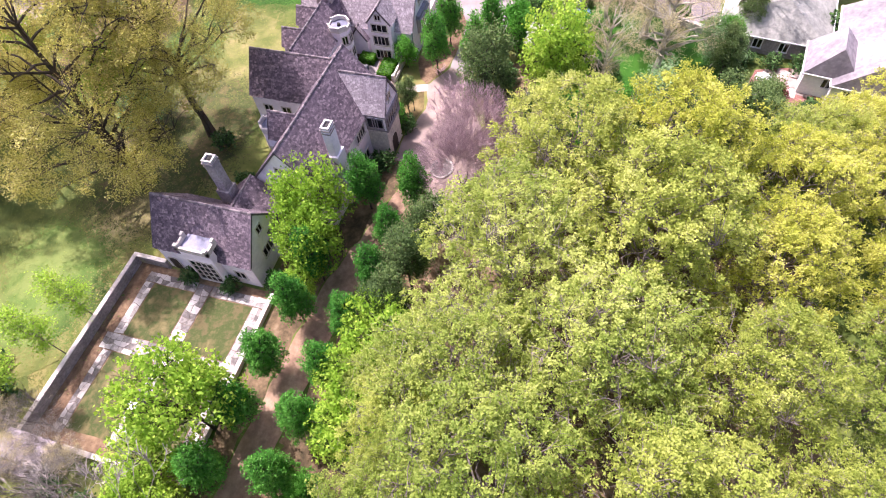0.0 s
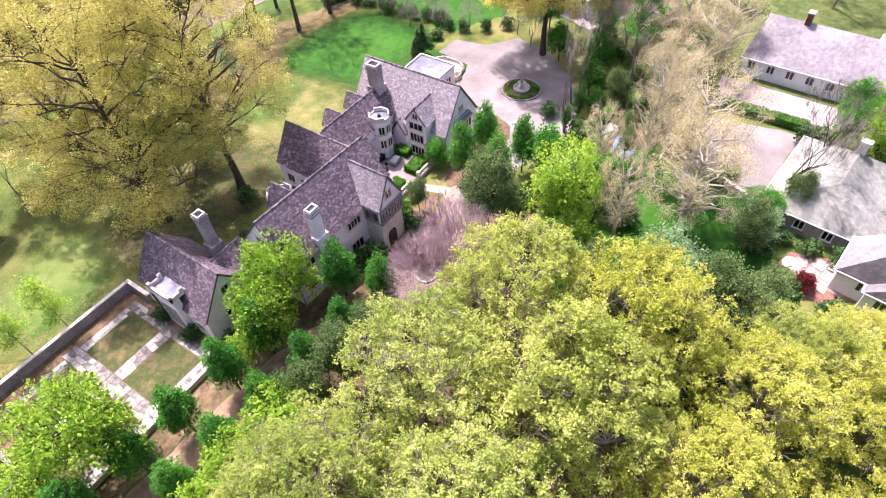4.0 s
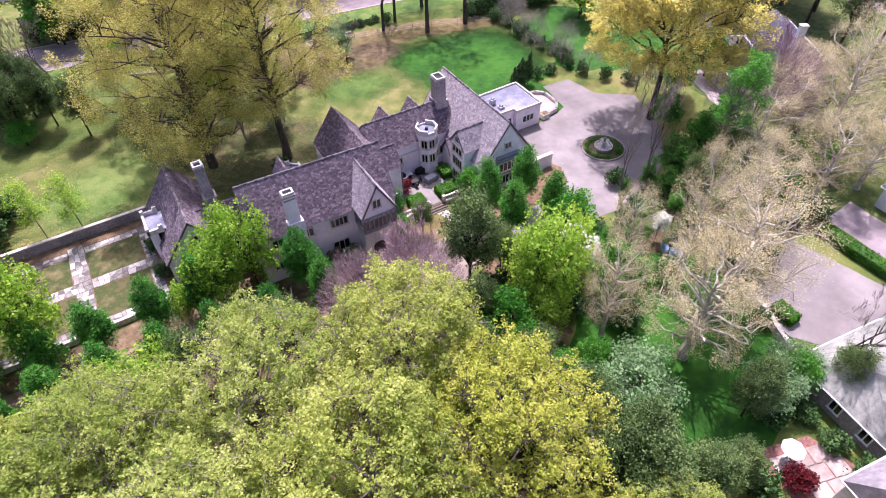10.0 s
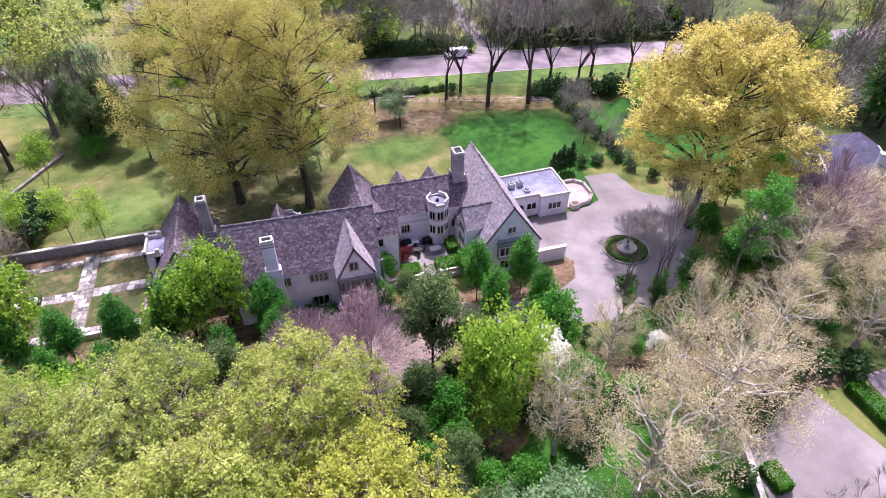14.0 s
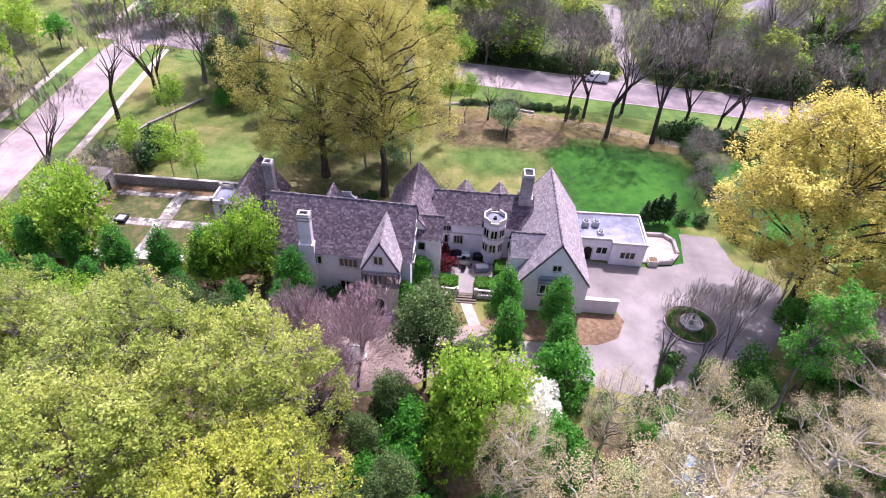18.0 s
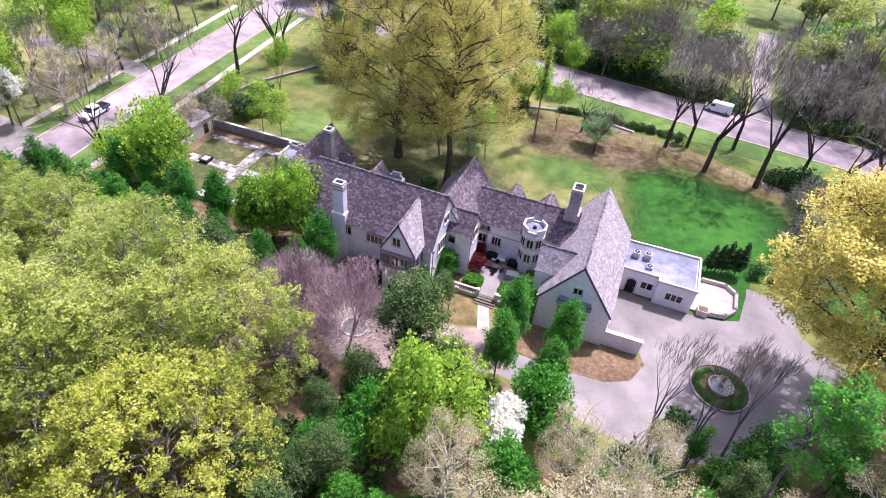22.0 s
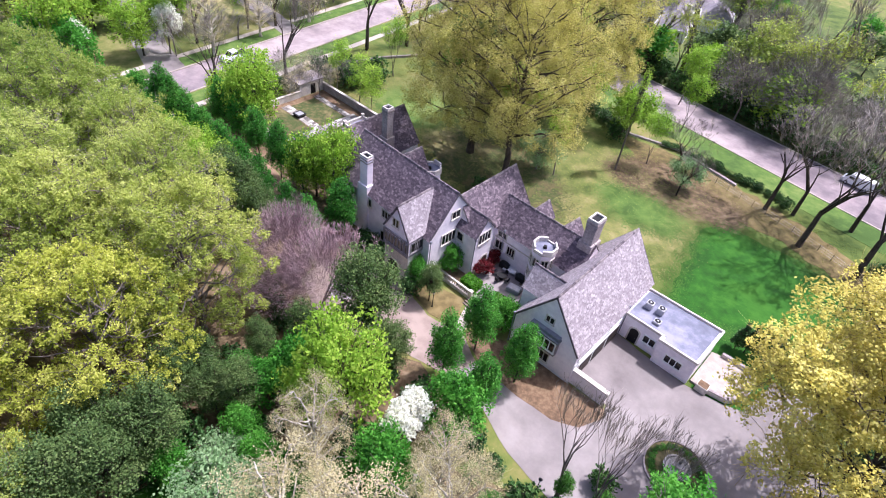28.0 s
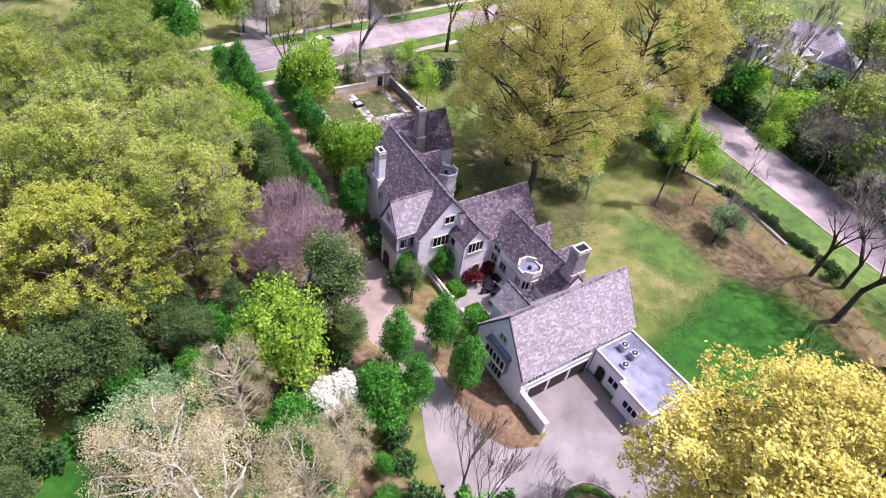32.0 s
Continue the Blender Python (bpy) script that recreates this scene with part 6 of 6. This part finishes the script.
hedge_lab = "clipped bright green box hedge in the courtyard"
leaf_block("box_hedge", hedge_lab, 0.4, 2.7, -5.4, -3.6, 0.5, 1.7, "hedge", 2600, 1, group="courtyard hedges")
leaf_block("box_hedge", hedge_lab, 5.2, 8.6, -5.4, -3.4, 0.5, 1.6, "hedge", 2800, 2, group="courtyard hedges")
leaf_block("box_hedge", hedge_lab, 7.8, 9.4, -1.8, 0.4, 0.5, 1.6, "hedge", 1800, 3, group="courtyard hedges")
put(maple, -2.4, -4.6, 0.52, 0)
put(maple, 9.0, -6.9, 0.55, 60)
put(maple, -3.6, -9.4, 0.5, 160)
red = broadleaf("japanese_maple", "small rounded maple with deep red leaves", 81, 2.6, 1.35, 0.2, "redleaf", "bark", 1800, 0.12, lobes=24, lobe=0.4, trunk=0.06, tuft=6, puff=0.12, category="shrub", group="red maples by the door")
put(red, 1.0, -1.7, 1.0, 0, z=0.5)
put(red, 0.5, 1.2, 0.85, 80, z=0.5)


def patio_chair(mat="dark"):
    c = thing("patio_chair", pose(0, 0, 0), "dark metal garden chair on the courtyard paving", "chair", "courtyard chairs")
    part("seat", boxed(-0.25, 0.25, -0.25, 0.25, 0.4, 0.46, bevel=0.02), mat, c)
    part("backrest", boxed(-0.25, 0.25, 0.21, 0.26, 0.46, 0.92, bevel=0.02), mat, c)
    for x in (-0.22, 0.22):
        for y in (-0.22, 0.22):
            part("leg", boxed(x - 0.02, x + 0.02, y - 0.02, y + 0.02, 0, 0.4), mat, c)
    return c


table = thing("patio_table", pose(3.4, -0.3, 0.53), "round dark metal garden table", "table")
bm = bmesh.new()
tube(bm, (0, 0, 0.7), (0, 0, 0.75), 0.62, 0.62, 16)
part("tabletop", bm, "dark", table)
bm = bmesh.new()
tube(bm, (0, 0, 0), (0, 0, 0.7), 0.06, 0.05, 8)
part("pedestal", bm, "dark", table)
bm = bmesh.new()
tube(bm, (0, 0, 0), (0, 0, 0.04), 0.32, 0.25, 12)
part("foot", bm, "dark", table)
chair = patio_chair()
chair.matrix_basis = pose(3.4, 0.6, 0.53)
for a in (90, 180, 270):
    t = radians(a)
    copy_thing(chair, pose(3.4 - 0.95 * math.sin(t), -0.3 + 0.95 * math.cos(t), 0.53, 0, 0, a))
lounge = thing("lounge_sofa", pose(3.3, 1.6, 0.53, 0, 0, 12), "garden sofa with white cushions on the paving", "sofa")
part("frame", boxed(-1.0, 1.0, -0.4, 0.4, 0.05, 0.3, bevel=0.03), "timber", lounge)
for i in range(2):
    part("cushion", boxed(-0.95 + i * 0.97, -0.02 + i * 0.97, -0.38, 0.3, 0.3, 0.46, bevel=0.05), "white", lounge)
part("backrest", boxed(-1.0, 1.0, 0.28, 0.42, 0.3, 0.8, bevel=0.05), "white", lounge)
daybed = thing("covered_table", pose(6.0, -0.9, 0.53, 0, 0, 10), "table under a grey cloth cover", "table")
part("cover", boxed(-0.95, 0.95, -0.6, 0.6, 0, 0.78, bevel=0.08), "lead", daybed)
part("cover_top", boxed(-0.85, 0.85, -0.5, 0.5, 0.78, 0.84, bevel=0.03), "metal", daybed)
for x, y, n, lab in ((2.3, 2.0, "covered_grill", "barbecue under a black cover"), (5.4, 1.7, "covered_grill", "barbecue under a dark blue-black cover")):
    g = thing(n, pose(x, y - 0.3, 0.53), lab, "barbecue", "covered barbecues")
    part("cover", boxed(-0.75, 0.75, -0.4, 0.4, 0, 0.95, bevel=0.12), "dark", g)
    part("lid_hump", boxed(-0.5, 0.5, -0.3, 0.3, 0.9, 1.2, bevel=0.14), "dark", g)


def lamp_post(x, y):
    p = thing("lamp_post", pose(x, y, 0), "slim black garden lamp post with a pale lantern", "lamp post", "lamp posts")
    for nm, z0, z1, r0, r1, mt in (("base", 0, 0.3, 0.12, 0.08, "dark"), ("pole", 0.3, 2.4, 0.05, 0.04, "dark"), ("lantern", 2.4, 2.75, 0.1, 0.17, "white"), ("cap", 2.75, 2.95, 0.22, 0.03, "dark")):
        bm = bmesh.new()
        tube(bm, (0, 0, z0), (0, 0, z1), r0, r1, 8)
        part(nm, bm, mt, p)
    return p


lamp_post(0.4, -10.7)
lamp_post(24.6, -20.9)

# ---- motor court: fountain island, terrace, cypresses ----
island = sheet("fountain_island", disc(33.6, -8.0, 3.3, 3.3, 28), 0.1, "turf_worn", "round planting island of thin grass and soil", "planting bed", thick=0.15)
ring = thing("island_kerb", pose(33.6, -8.0, 0), "ring of low stone kerb round the island", "kerb")
for i in range(26):
    a = 2 * math.pi * i / 26
    part("kerb_stone", boxed(-0.4, 0.4, -0.1, 0.1, -0.05, 0.22, m=pose(3.35 * math.cos(a), 3.35 * math.sin(a), 0, 0, 0, math.degrees(a) + 90), bevel=0.02), "chimney_stone", ring)
low = broadleaf("border_shrub", "low dark green border shrub on the island", 67, 2.0, 1.3, 0.0, "ivy", "bark", 900, 0.14, lobes=18, lobe=0.42, trunk=0.05, tuft=5, puff=0.14, category="shrub", group="low shrubs round the fountain", twig=1)
for i in range(22):
    a = 2 * math.pi * (i + 0.3) / 24 - 1.2
    put(low, 33.6 + 2.6 * math.cos(a), -8.0 + 2.6 * math.sin(a), far.uniform(0.48, 0.6), far.uniform(0, 360), far.uniform(0.36, 0.46), z=0.1)
ft = thing("fountain", pose(33.6, -8.0, 0.1), "tiered white stone fountain on the island", "fountain")
for nm, prof in (("basin", ((0, 1.35), (0.35, 1.4), (0.5, 1.5), (0.52, 1.3), (0.3, 1.2))), ("pedestal", ((0.3, 0.35), (0.9, 0.2), (1.15, 0.3))), ("bowl", ((1.12, 0.25), (1.3, 0.75), (1.4, 0.8), (1.36, 0.68), (1.25, 0.4))), ("finial", ((1.25, 0.16), (1.7, 0.14), (1.85, 0.32), (2.0, 0.1), (2.15, 0.02)))):
    bm = bmesh.new()
    prev = None
    for zz, rr in prof:
        cur = [bm.verts.new((rr * math.cos(2 * math.pi * i / 16), rr * math.sin(2 * math.pi * i / 16), zz)) for i in range(16)]
        if prev:
            for i in range(16):
                bm.faces.new((prev[i], prev[(i + 1) % 16], cur[(i + 1) % 16], cur[i]))
        else:
            bm.faces.new(cur[::-1])
        prev = cur
    bm.faces.new(prev)
    part(nm, bm, "flag", ft)
TP = [(29.5, 4.0), (31.6, 3.9), (33.9, 4.3), (35.2, 6.0), (35.3, 9.4), (34.0, 10.7), (30.8, 10.6), (29.5, 10.3)]
sheet("annex_terrace", TP, 0.3, "pave", "pale stone terrace beside the annex", "terrace", thick=0.4)
wall_run("terrace_wall", TP[1:7], 0.7, 0.32, "porch_stone", "low stone wall round the annex terrace", cap="chimney_stone")
pl = thing("planter_box", pose(31.0, 3.9, 0), "square grey stone planter at the terrace corner", "planter")
part("box", boxed(-0.7, 0.7, -0.6, 0.6, 0, 1.0, bevel=0.04), "stone", pl)
part("soil", boxed(-0.6, 0.6, -0.5, 0.5, 1.0, 1.03), "mulch", pl)
cyp = broadleaf("cypress", "narrow dark green cypress", 82, 4.6, 0.62, -0.3, "darkgreen", "bark", 2000, 0.1, lobes=60, lobe=0.42, trunk=0.06, tuft=5, puff=0.06, cone=1.5, group="cypress row")
for x, y, s in ((31.3, 13.3, 1.25), (32.4, 13.6, 1.05), (33.3, 13.9, 1.18), (34.3, 14.1, 1.0), (35.2, 14.3, 1.22)):
    put(cyp, x, y, s, far.uniform(0, 360))

# ---- fence and edging north of the lawn ----
fence = thing("wire_fence", pose(0, 0, 0), "low wire fence with thin grey posts", "fence")
fpts = [Vector((6, 50.2, 0)), Vector((28, 45.2, 0)), Vector((44, 39.8, 0))]
posts = []
for a, b in zip(fpts, fpts[1:]):
    k = int((b - a).length / 2.4)
    posts += [a.lerp(b, i / k) for i in range(k)]
posts.append(fpts[-1])
for p in posts:
    bm = bmesh.new()
    tube(bm, p, p + Vector((0, 0, 1.25)), 0.04, 0.04, 5)
    part("post", bm, "bark_grey", fence)
for zz in (0.35, 0.75, 1.15):
    bm = bmesh.new()
    for a, b in zip(posts, posts[1:]):
        tube(bm, a + Vector((0, 0, zz)), b + Vector((0, 0, zz)), 0.012, 0.012, 3)
    part("wire", bm, "metal", fence)
wall_run("edging_wall", [(-26, 57.5), (-14, 53), (-6, 50.8), (3.5, 53.4), (16, 50.8)], 0.3, 0.4, "porch_stone", "low pale stone edging along the meadow", cap="chimney_stone")


# ---- vehicles ----
def wheel(v, x, y, r):
    bm = bmesh.new()
    tube(bm, (x, y - 0.12, r), (x, y + 0.12, r), r, r, 14)
    w = part("wheel", bm, "dark", v)
    bm = bmesh.new()
    tube(bm, (x, y - 0.13, r), (x, y + 0.13, r), r * 0.55, r * 0.55, 10)
    part("rim", bm, "metal", w)


def hull(prof, w, taper=0.0):
    """A body from a side profile, drawn in towards the roof."""
    bm = bmesh.new()
    top = max(zz for _, zz in prof)
    lo = min(zz for _, zz in prof)
    sides = []
    for s in (-1, 1):
        sides.append([bm.verts.new((x, s * (w / 2 - taper * (zz - lo) / (top - lo)), zz)) for x, zz in prof])
    bm.faces.new(sides[0])
    bm.faces.new(sides[1][::-1])
    for i in range(len(prof)):
        j = (i + 1) % len(prof)
        bm.faces.new((sides[0][j], sides[0][i], sides[1][i], sides[1][j]))
    bmesh.ops.recalc_face_normals(bm, faces=bm.faces)
    return bm


M["car_white"] = material("white_car_paint", [(0.84, 0.85, 0.87), (0.90, 0.90, 0.92)], scale=1, rough=0.25, bump=0, spec=0.5)
M["car_blue"] = material("dark_blue_paint", [(0.14, 0.20, 0.36), (0.20, 0.27, 0.45)], scale=1, rough=0.3, bump=0, spec=0.5)
truck = thing("pickup_truck", pose(-75.0, 8.1, 0.03, 0, 0, -84), "parked pickup truck with a white cab and dark blue bed", "truck")
part("body", hull([(-3.0, 0.45), (3.0, 0.45), (3.0, 1.0), (2.85, 1.12), (1.55, 1.2), (-3.0, 1.15)], 2.0, 0.05), "car_white", truck)
part("cab", hull([(-0.75, 1.15), (1.6, 1.18), (0.95, 1.92), (-0.55, 1.95)], 1.85, 0.18), "car_white", truck)
part("windscreen", hull([(1.5, 1.25), (1.6, 1.22), (1.0, 1.9), (0.92, 1.86)], 1.6, 0.12), "glass", truck)
for s in (-1, 1):
    part("side_window", boxed(-0.5, 1.0, 0.86 * s - 0.03, 0.86 * s + 0.03, 1.32, 1.74), "glass", truck)
part("bed", boxed(-3.0, -0.85, -1.0, 1.0, 0.75, 1.22, bevel=0.05), "car_blue", truck)
part("bed_floor", boxed(-2.85, -0.95, -0.85, 0.85, 1.22, 1.25), "dark", truck)
part("bumper", boxed(2.95, 3.12, -0.98, 0.98, 0.45, 0.72, bevel=0.04), "metal", truck)
for s in (-0.72, 0.72):
    part("headlight", boxed(2.98, 3.03, s - 0.16, s + 0.16, 0.78, 0.98), "metal", truck)
for x in (-1.95, 2.0):
    for y in (-0.92, 0.92):
        wheel(truck, x, y, 0.4)
van = thing("cargo_van", pose(31.7, 69.9, 0.035, 0, 0, 172.6), "parked white panel van beside the kerb", "van")
part("body", hull([(-2.75, 0.35), (2.75, 0.35), (2.75, 0.95), (2.35, 1.15), (1.55, 1.95), (1.1, 2.15), (-2.7, 2.15)], 2.0, 0.12), "car_white", van)
part("windscreen", hull([(2.28, 1.22), (2.38, 1.2), (1.62, 1.98), (1.52, 1.94)], 1.7, 0.1), "glass", van)
for s in (-1, 1):
    part("side_window", boxed(0.75, 1.65, 0.95 * s - 0.03, 0.95 * s + 0.03, 1.3, 1.75), "glass", van)
part("bumper", boxed(2.7, 2.85, -0.95, 0.95, 0.35, 0.6, bevel=0.04), "dark", van)
for s in (-0.7, 0.7):
    part("headlight", boxed(2.7, 2.78, s - 0.15, s + 0.15, 0.72, 0.9), "metal", van)
for x in (-1.7, 1.75):
    for y in (-0.92, 0.92):
        wheel(van, x, y, 0.35)


# ---- neighbouring houses and gardens ----
M["roof_pale"] = material("pale_shingle", [(0.43, 0.41, 0.43), (0.53, 0.505, 0.525), (0.63, 0.60, 0.615)], scale=1.5, rough=0.8, bump=0.4, bump_scale=10, coarse=0.5, spread=0.25)
M["roof_blue"] = material("blue_slate", [(0.20, 0.19, 0.26), (0.29, 0.28, 0.36), (0.40, 0.39, 0.47)], scale=1.5, rough=0.7, bump=0.4, bump_scale=10, coarse=0.5, spread=0.25)
M["roof_grey"] = material("grey_shingle", [(0.42, 0.43, 0.41), (0.52, 0.525, 0.50), (0.62, 0.62, 0.59)], scale=1.5, rough=0.8, bump=0.4, bump_scale=10, coarse=0.5, spread=0.25)
M["brick"] = material("red_brick", [(0.34, 0.20, 0.17), (0.44, 0.27, 0.23), (0.52, 0.34, 0.29)], scale=6, rough=0.9, bump=0.4, bump_scale=20)
M["patio_joint"] = material("worn_patio_brick", [(0.40, 0.27, 0.25), (0.52, 0.36, 0.33), (0.60, 0.46, 0.43)], scale=3, rough=0.9, bump=0.4)
M["patio_slab"] = material("pinkish_patio_slab", [(0.56, 0.50, 0.475), (0.64, 0.575, 0.55), (0.71, 0.65, 0.62)], scale=1.5, rough=0.85, bump=0.3, obrand=0.5)
M["tarp"] = material("light_blue_tarp", [(0.40, 0.54, 0.70), (0.55, 0.67, 0.80), (0.70, 0.79, 0.88)], scale=1.2, rough=0.45, bump=0.5, bump_scale=3)


def plain_house(name, label, x, y, rot, length, width, eave, ridge, roof, wallmat="white", hip=2.5, chim="stone", wings=()):
    h = thing(name, pose(x, y, 0, 0, 0, rot), label, "house", "neighbouring houses")
    for k, (ox, oy, L, W) in enumerate(((0, 0, length, width), *wings)):
        a, b, c, d = ox - L / 2, ox + L / 2, oy - W / 2, oy + W / 2
        part("wall", boxed(a, b, c, d, -0.1, eave), wallmat, h)
        o = 0.45
        alongx = L >= W
        r = ridge - k * 0.6
        bm = bmesh.new()
        base = [bm.verts.new(p) for p in ((a - o, c - o, eave - 0.1), (b + o, c - o, eave - 0.1), (b + o, d + o, eave - 0.1), (a - o, d + o, eave - 0.1))]
        if alongx:
            t0, t1 = bm.verts.new((a + hip, oy, r)), bm.verts.new((b - hip, oy, r))
            fs = ((base[0], base[1], t1, t0), (base[1], base[2], t1), (base[2], base[3], t0, t1), (base[3], base[0], t0))
        else:
            t0, t1 = bm.verts.new((ox, c + hip, r)), bm.verts.new((ox, d - hip, r))
            fs = ((base[0], base[1], t0), (base[1], base[2], t1, t0), (base[2], base[3], t1), (base[3], base[0], t0, t1))
        for f in fs:
            bm.faces.new(f)
        bm.faces.new(base[::-1])
        bmesh.ops.recalc_face_normals(bm, faces=bm.faces)
        rf = part("roof", bm, roof, h)
        g = bmesh.new()
        for p, q in ((0, 1), (1, 2), (2, 3), (3, 0)):
            e = ((a - o, c - o), (b + o, c - o), (b + o, d + o), (a - o, d + o))
            tube(g, (*e[p], eave - 0.05), (*e[q], eave - 0.05), 0.1, 0.1, 5)
        part("gutter", g, "white", rf)
        for side in (-1, 1):
            n = max(2, int(L / 3))
            for i in range(n):
                xx = a + (i + 0.5) * L / n
                yy = c if side < 0 else d
                window((xx, yy, eave - 1.9), (-side, 0), 1.1, 1.3, 2, parent=h, trim="white")
            n = max(1, int(W / 3.5))
            for i in range(n):
                yy = c + (i + 0.5) * W / n
                window((a if side < 0 else b, yy, eave - 1.9), (0, side), 1.1, 1.3, 2, parent=h, trim="white")
    c = part("chimney", boxed(length * 0.22, length * 0.22 + 0.9, -0.6, 0.6, 1.0, ridge + 1.6, bevel=0.03), chim, h)
    part("cap", boxed(length * 0.22 - 0.1, length * 0.22 + 1.0, -0.7, 0.7, ridge + 1.6, ridge + 1.8), "stone", c)
    return h


plain_house("neighbour_house", "long white house with a pale pinkish shingle roof", 63.2, -51.5, 87, 25, 14.5, 3.4, 8.0, "roof_pale", chim="brick", hip=0.5, wings=((-9, -8, 7, 7),))
plain_house("neighbour_house", "white house with pale shingle gables beside the patio", 20.5, -71.0, -8, 17, 11, 3.6, 8.0, "roof_pale", hip=0.6, wings=((-4, 6, 6, 6),))
plain_house("neighbour_house", "low outbuilding with a grey hipped roof", 30.2, -58.4, -7, 16.5, 14.0, 2.9, 6.6, "roof_grey", wallmat="chimney_stone", hip=4.5)
plain_house("neighbour_house", "white house with dark blue-slate roofs", 78, -5, 240, 18, 10, 4.2, 8.0, "roof_blue", chim="white", hip=3.0, wings=((-8, -8, 8, 9), (7, -9, 7, 8)))
plain_house("neighbour_house", "two-storey white house with a pale grey roof", 85, 108, -8, 20, 12, 5.8, 10.5, "roof_pale", hip=5.0)
plain_house("neighbour_house", "white cottage with a pale grey pyramid roof", -25.5, 108, 15, 8, 8, 3.2, 6.8, "roof_pale", hip=3.9)
plain_house("neighbour_house", "white house with a pale hipped roof behind the street", -41.5, 116, -10, 16, 11, 3.6, 8.2, "roof_pale", hip=5.0, wings=((10, 3, 9, 8),))
plain_house("neighbour_house", "low white house with pale grey hipped roofs", -32, 129, 20, 18, 10, 3.6, 7.8, "roof_pale", hip=4.5, wings=((9, -8, 8, 10),))
sheet("drive_north", [(36.5, 70.6), (46.0, 69.4), (43.6, 76), (43.4, 90), (47.0, 130), (42.0, 131), (39.2, 90), (39.4, 76)], 0.06, "concrete", "pale concrete driveway across the street", "drive", jitter=0.1)
sheet("drive_opposite", [(-76.0, -9.0), (-77.0, -1.6), (-88, 0.5), (-101, 5), (-118, 6), (-118, 0), (-100, -3), (-90, -5.5)], 0.07, "concrete", "pale concrete driveway across the street", "drive", jitter=0.1)
sheet("drive_opposite", [(-80, 23.6), (-80, 28.4), (-98, 31), (-112, 30), (-112, 25), (-98, 25.5)], 0.07, "concrete", "pale concrete driveway across the street", "drive", jitter=0.1)
sheet("drive_east", [(48.6, -37.0), (54.6, -36.4), (53.8, -56), (47.5, -56)], 0.05, "asphalt", "lavender-grey asphalt neighbour drive", "drive", jitter=0.1)
sheet("court_east", [(29.0, -40.6), (40.9, -36.4), (43.8, -48.7), (43.0, -56), (39.5, -56), (38.6, -51.2), (29.8, -50.6), (27.2, -47)], 0.045, "concrete", "pale concrete neighbour parking court", "drive", jitter=0.08)
sheet("drive_far_east", [(62, 2), (84, -4), (86, -14), (70, -16), (58, -10)], 0.05, "asphalt", "dark asphalt drive by the blue-roofed house", "drive", jitter=0.3)
wall_run("retaining_wall", [(28.6, -40.2), (25.4, -48.2)], 1.1, 0.5, "porch_stone", "grey stone retaining wall beside the parking court")
leaf_block("boundary_hedge", "clipped green hedge between two drives", 44.6, 46.4, -52, -38, 0, 1.4, "hedge", 8000, 5)
leaf_block("boundary_hedge", "small clipped hedge on the parking court wall", 28.3, 30.0, -46.2, -43.4, 0, 1.3, "hedge", 2200, 6)
patio = sheet("brick_patio", [(12.2, -54.2), (18.4, -56.0), (20.9, -64.6), (14.6, -64.6), (11.6, -60.5)], 0.05, "patio_joint", "red brick patio with pale stone panels", "patio")
for i in range(3):
    for j in range(4):
        m = pose(13.0 + i * 2.0 + j * 0.45, -55.6 - i * 0.55 - j * 1.85, 0, 0, 0, -15)
        part("patio_panel", boxed(0, 1.9, -1.74, 0, 0.04, 0.085, m=m), "patio_slab", patio)
put(red, -39.5, 108.8, 1.6, 10)
put(red, 12.8, -58.4, 0.95, 40)
put(red, 13.9, -59.0, 0.7, 140)
para = thing("parasol", pose(14.4, -56.4, 0.08), "open white garden parasol on the patio", "parasol")
bm = bmesh.new()
tube(bm, (0, 0, 0), (0, 0, 2.5), 0.04, 0.04, 6)
part("pole", bm, "metal", para)
bm = bmesh.new()
tube(bm, (0, 0, 2.05), (0, 0, 2.6), 1.15, 0.05, 8)
part("canopy", bm, "white", para)
bm = bmesh.new()
tube(bm, (0, 0, 0), (0, 0, 0.12), 0.4, 0.35, 10)
part("base", bm, "stone", para)
tarp = thing("tarpaulin_heap", pose(27.4, -29.6, 0, 0, 0, 15), "heap under a light blue tarpaulin", "tarpaulin")
bm = bmesh.new()
bmesh.ops.create_icosphere(bm, subdivisions=3, radius=1)
for v in bm.verts:
    n = noise.noise(v.co * 2.2) * 0.16
    v.co = Vector((v.co.x * (2.7 + n), v.co.y * (1.8 + n), max(-0.05, v.co.z * 1.6 + n)))
part("sheet", bm, "tarp", tarp)
# Added filling, unseen; what the tarpaulin covers is not known.
part("heap_filling", boxed(-1.3, 1.3, -0.9, 0.9, 0, 1.0, bevel=0.1), "bark_pale", tarp)
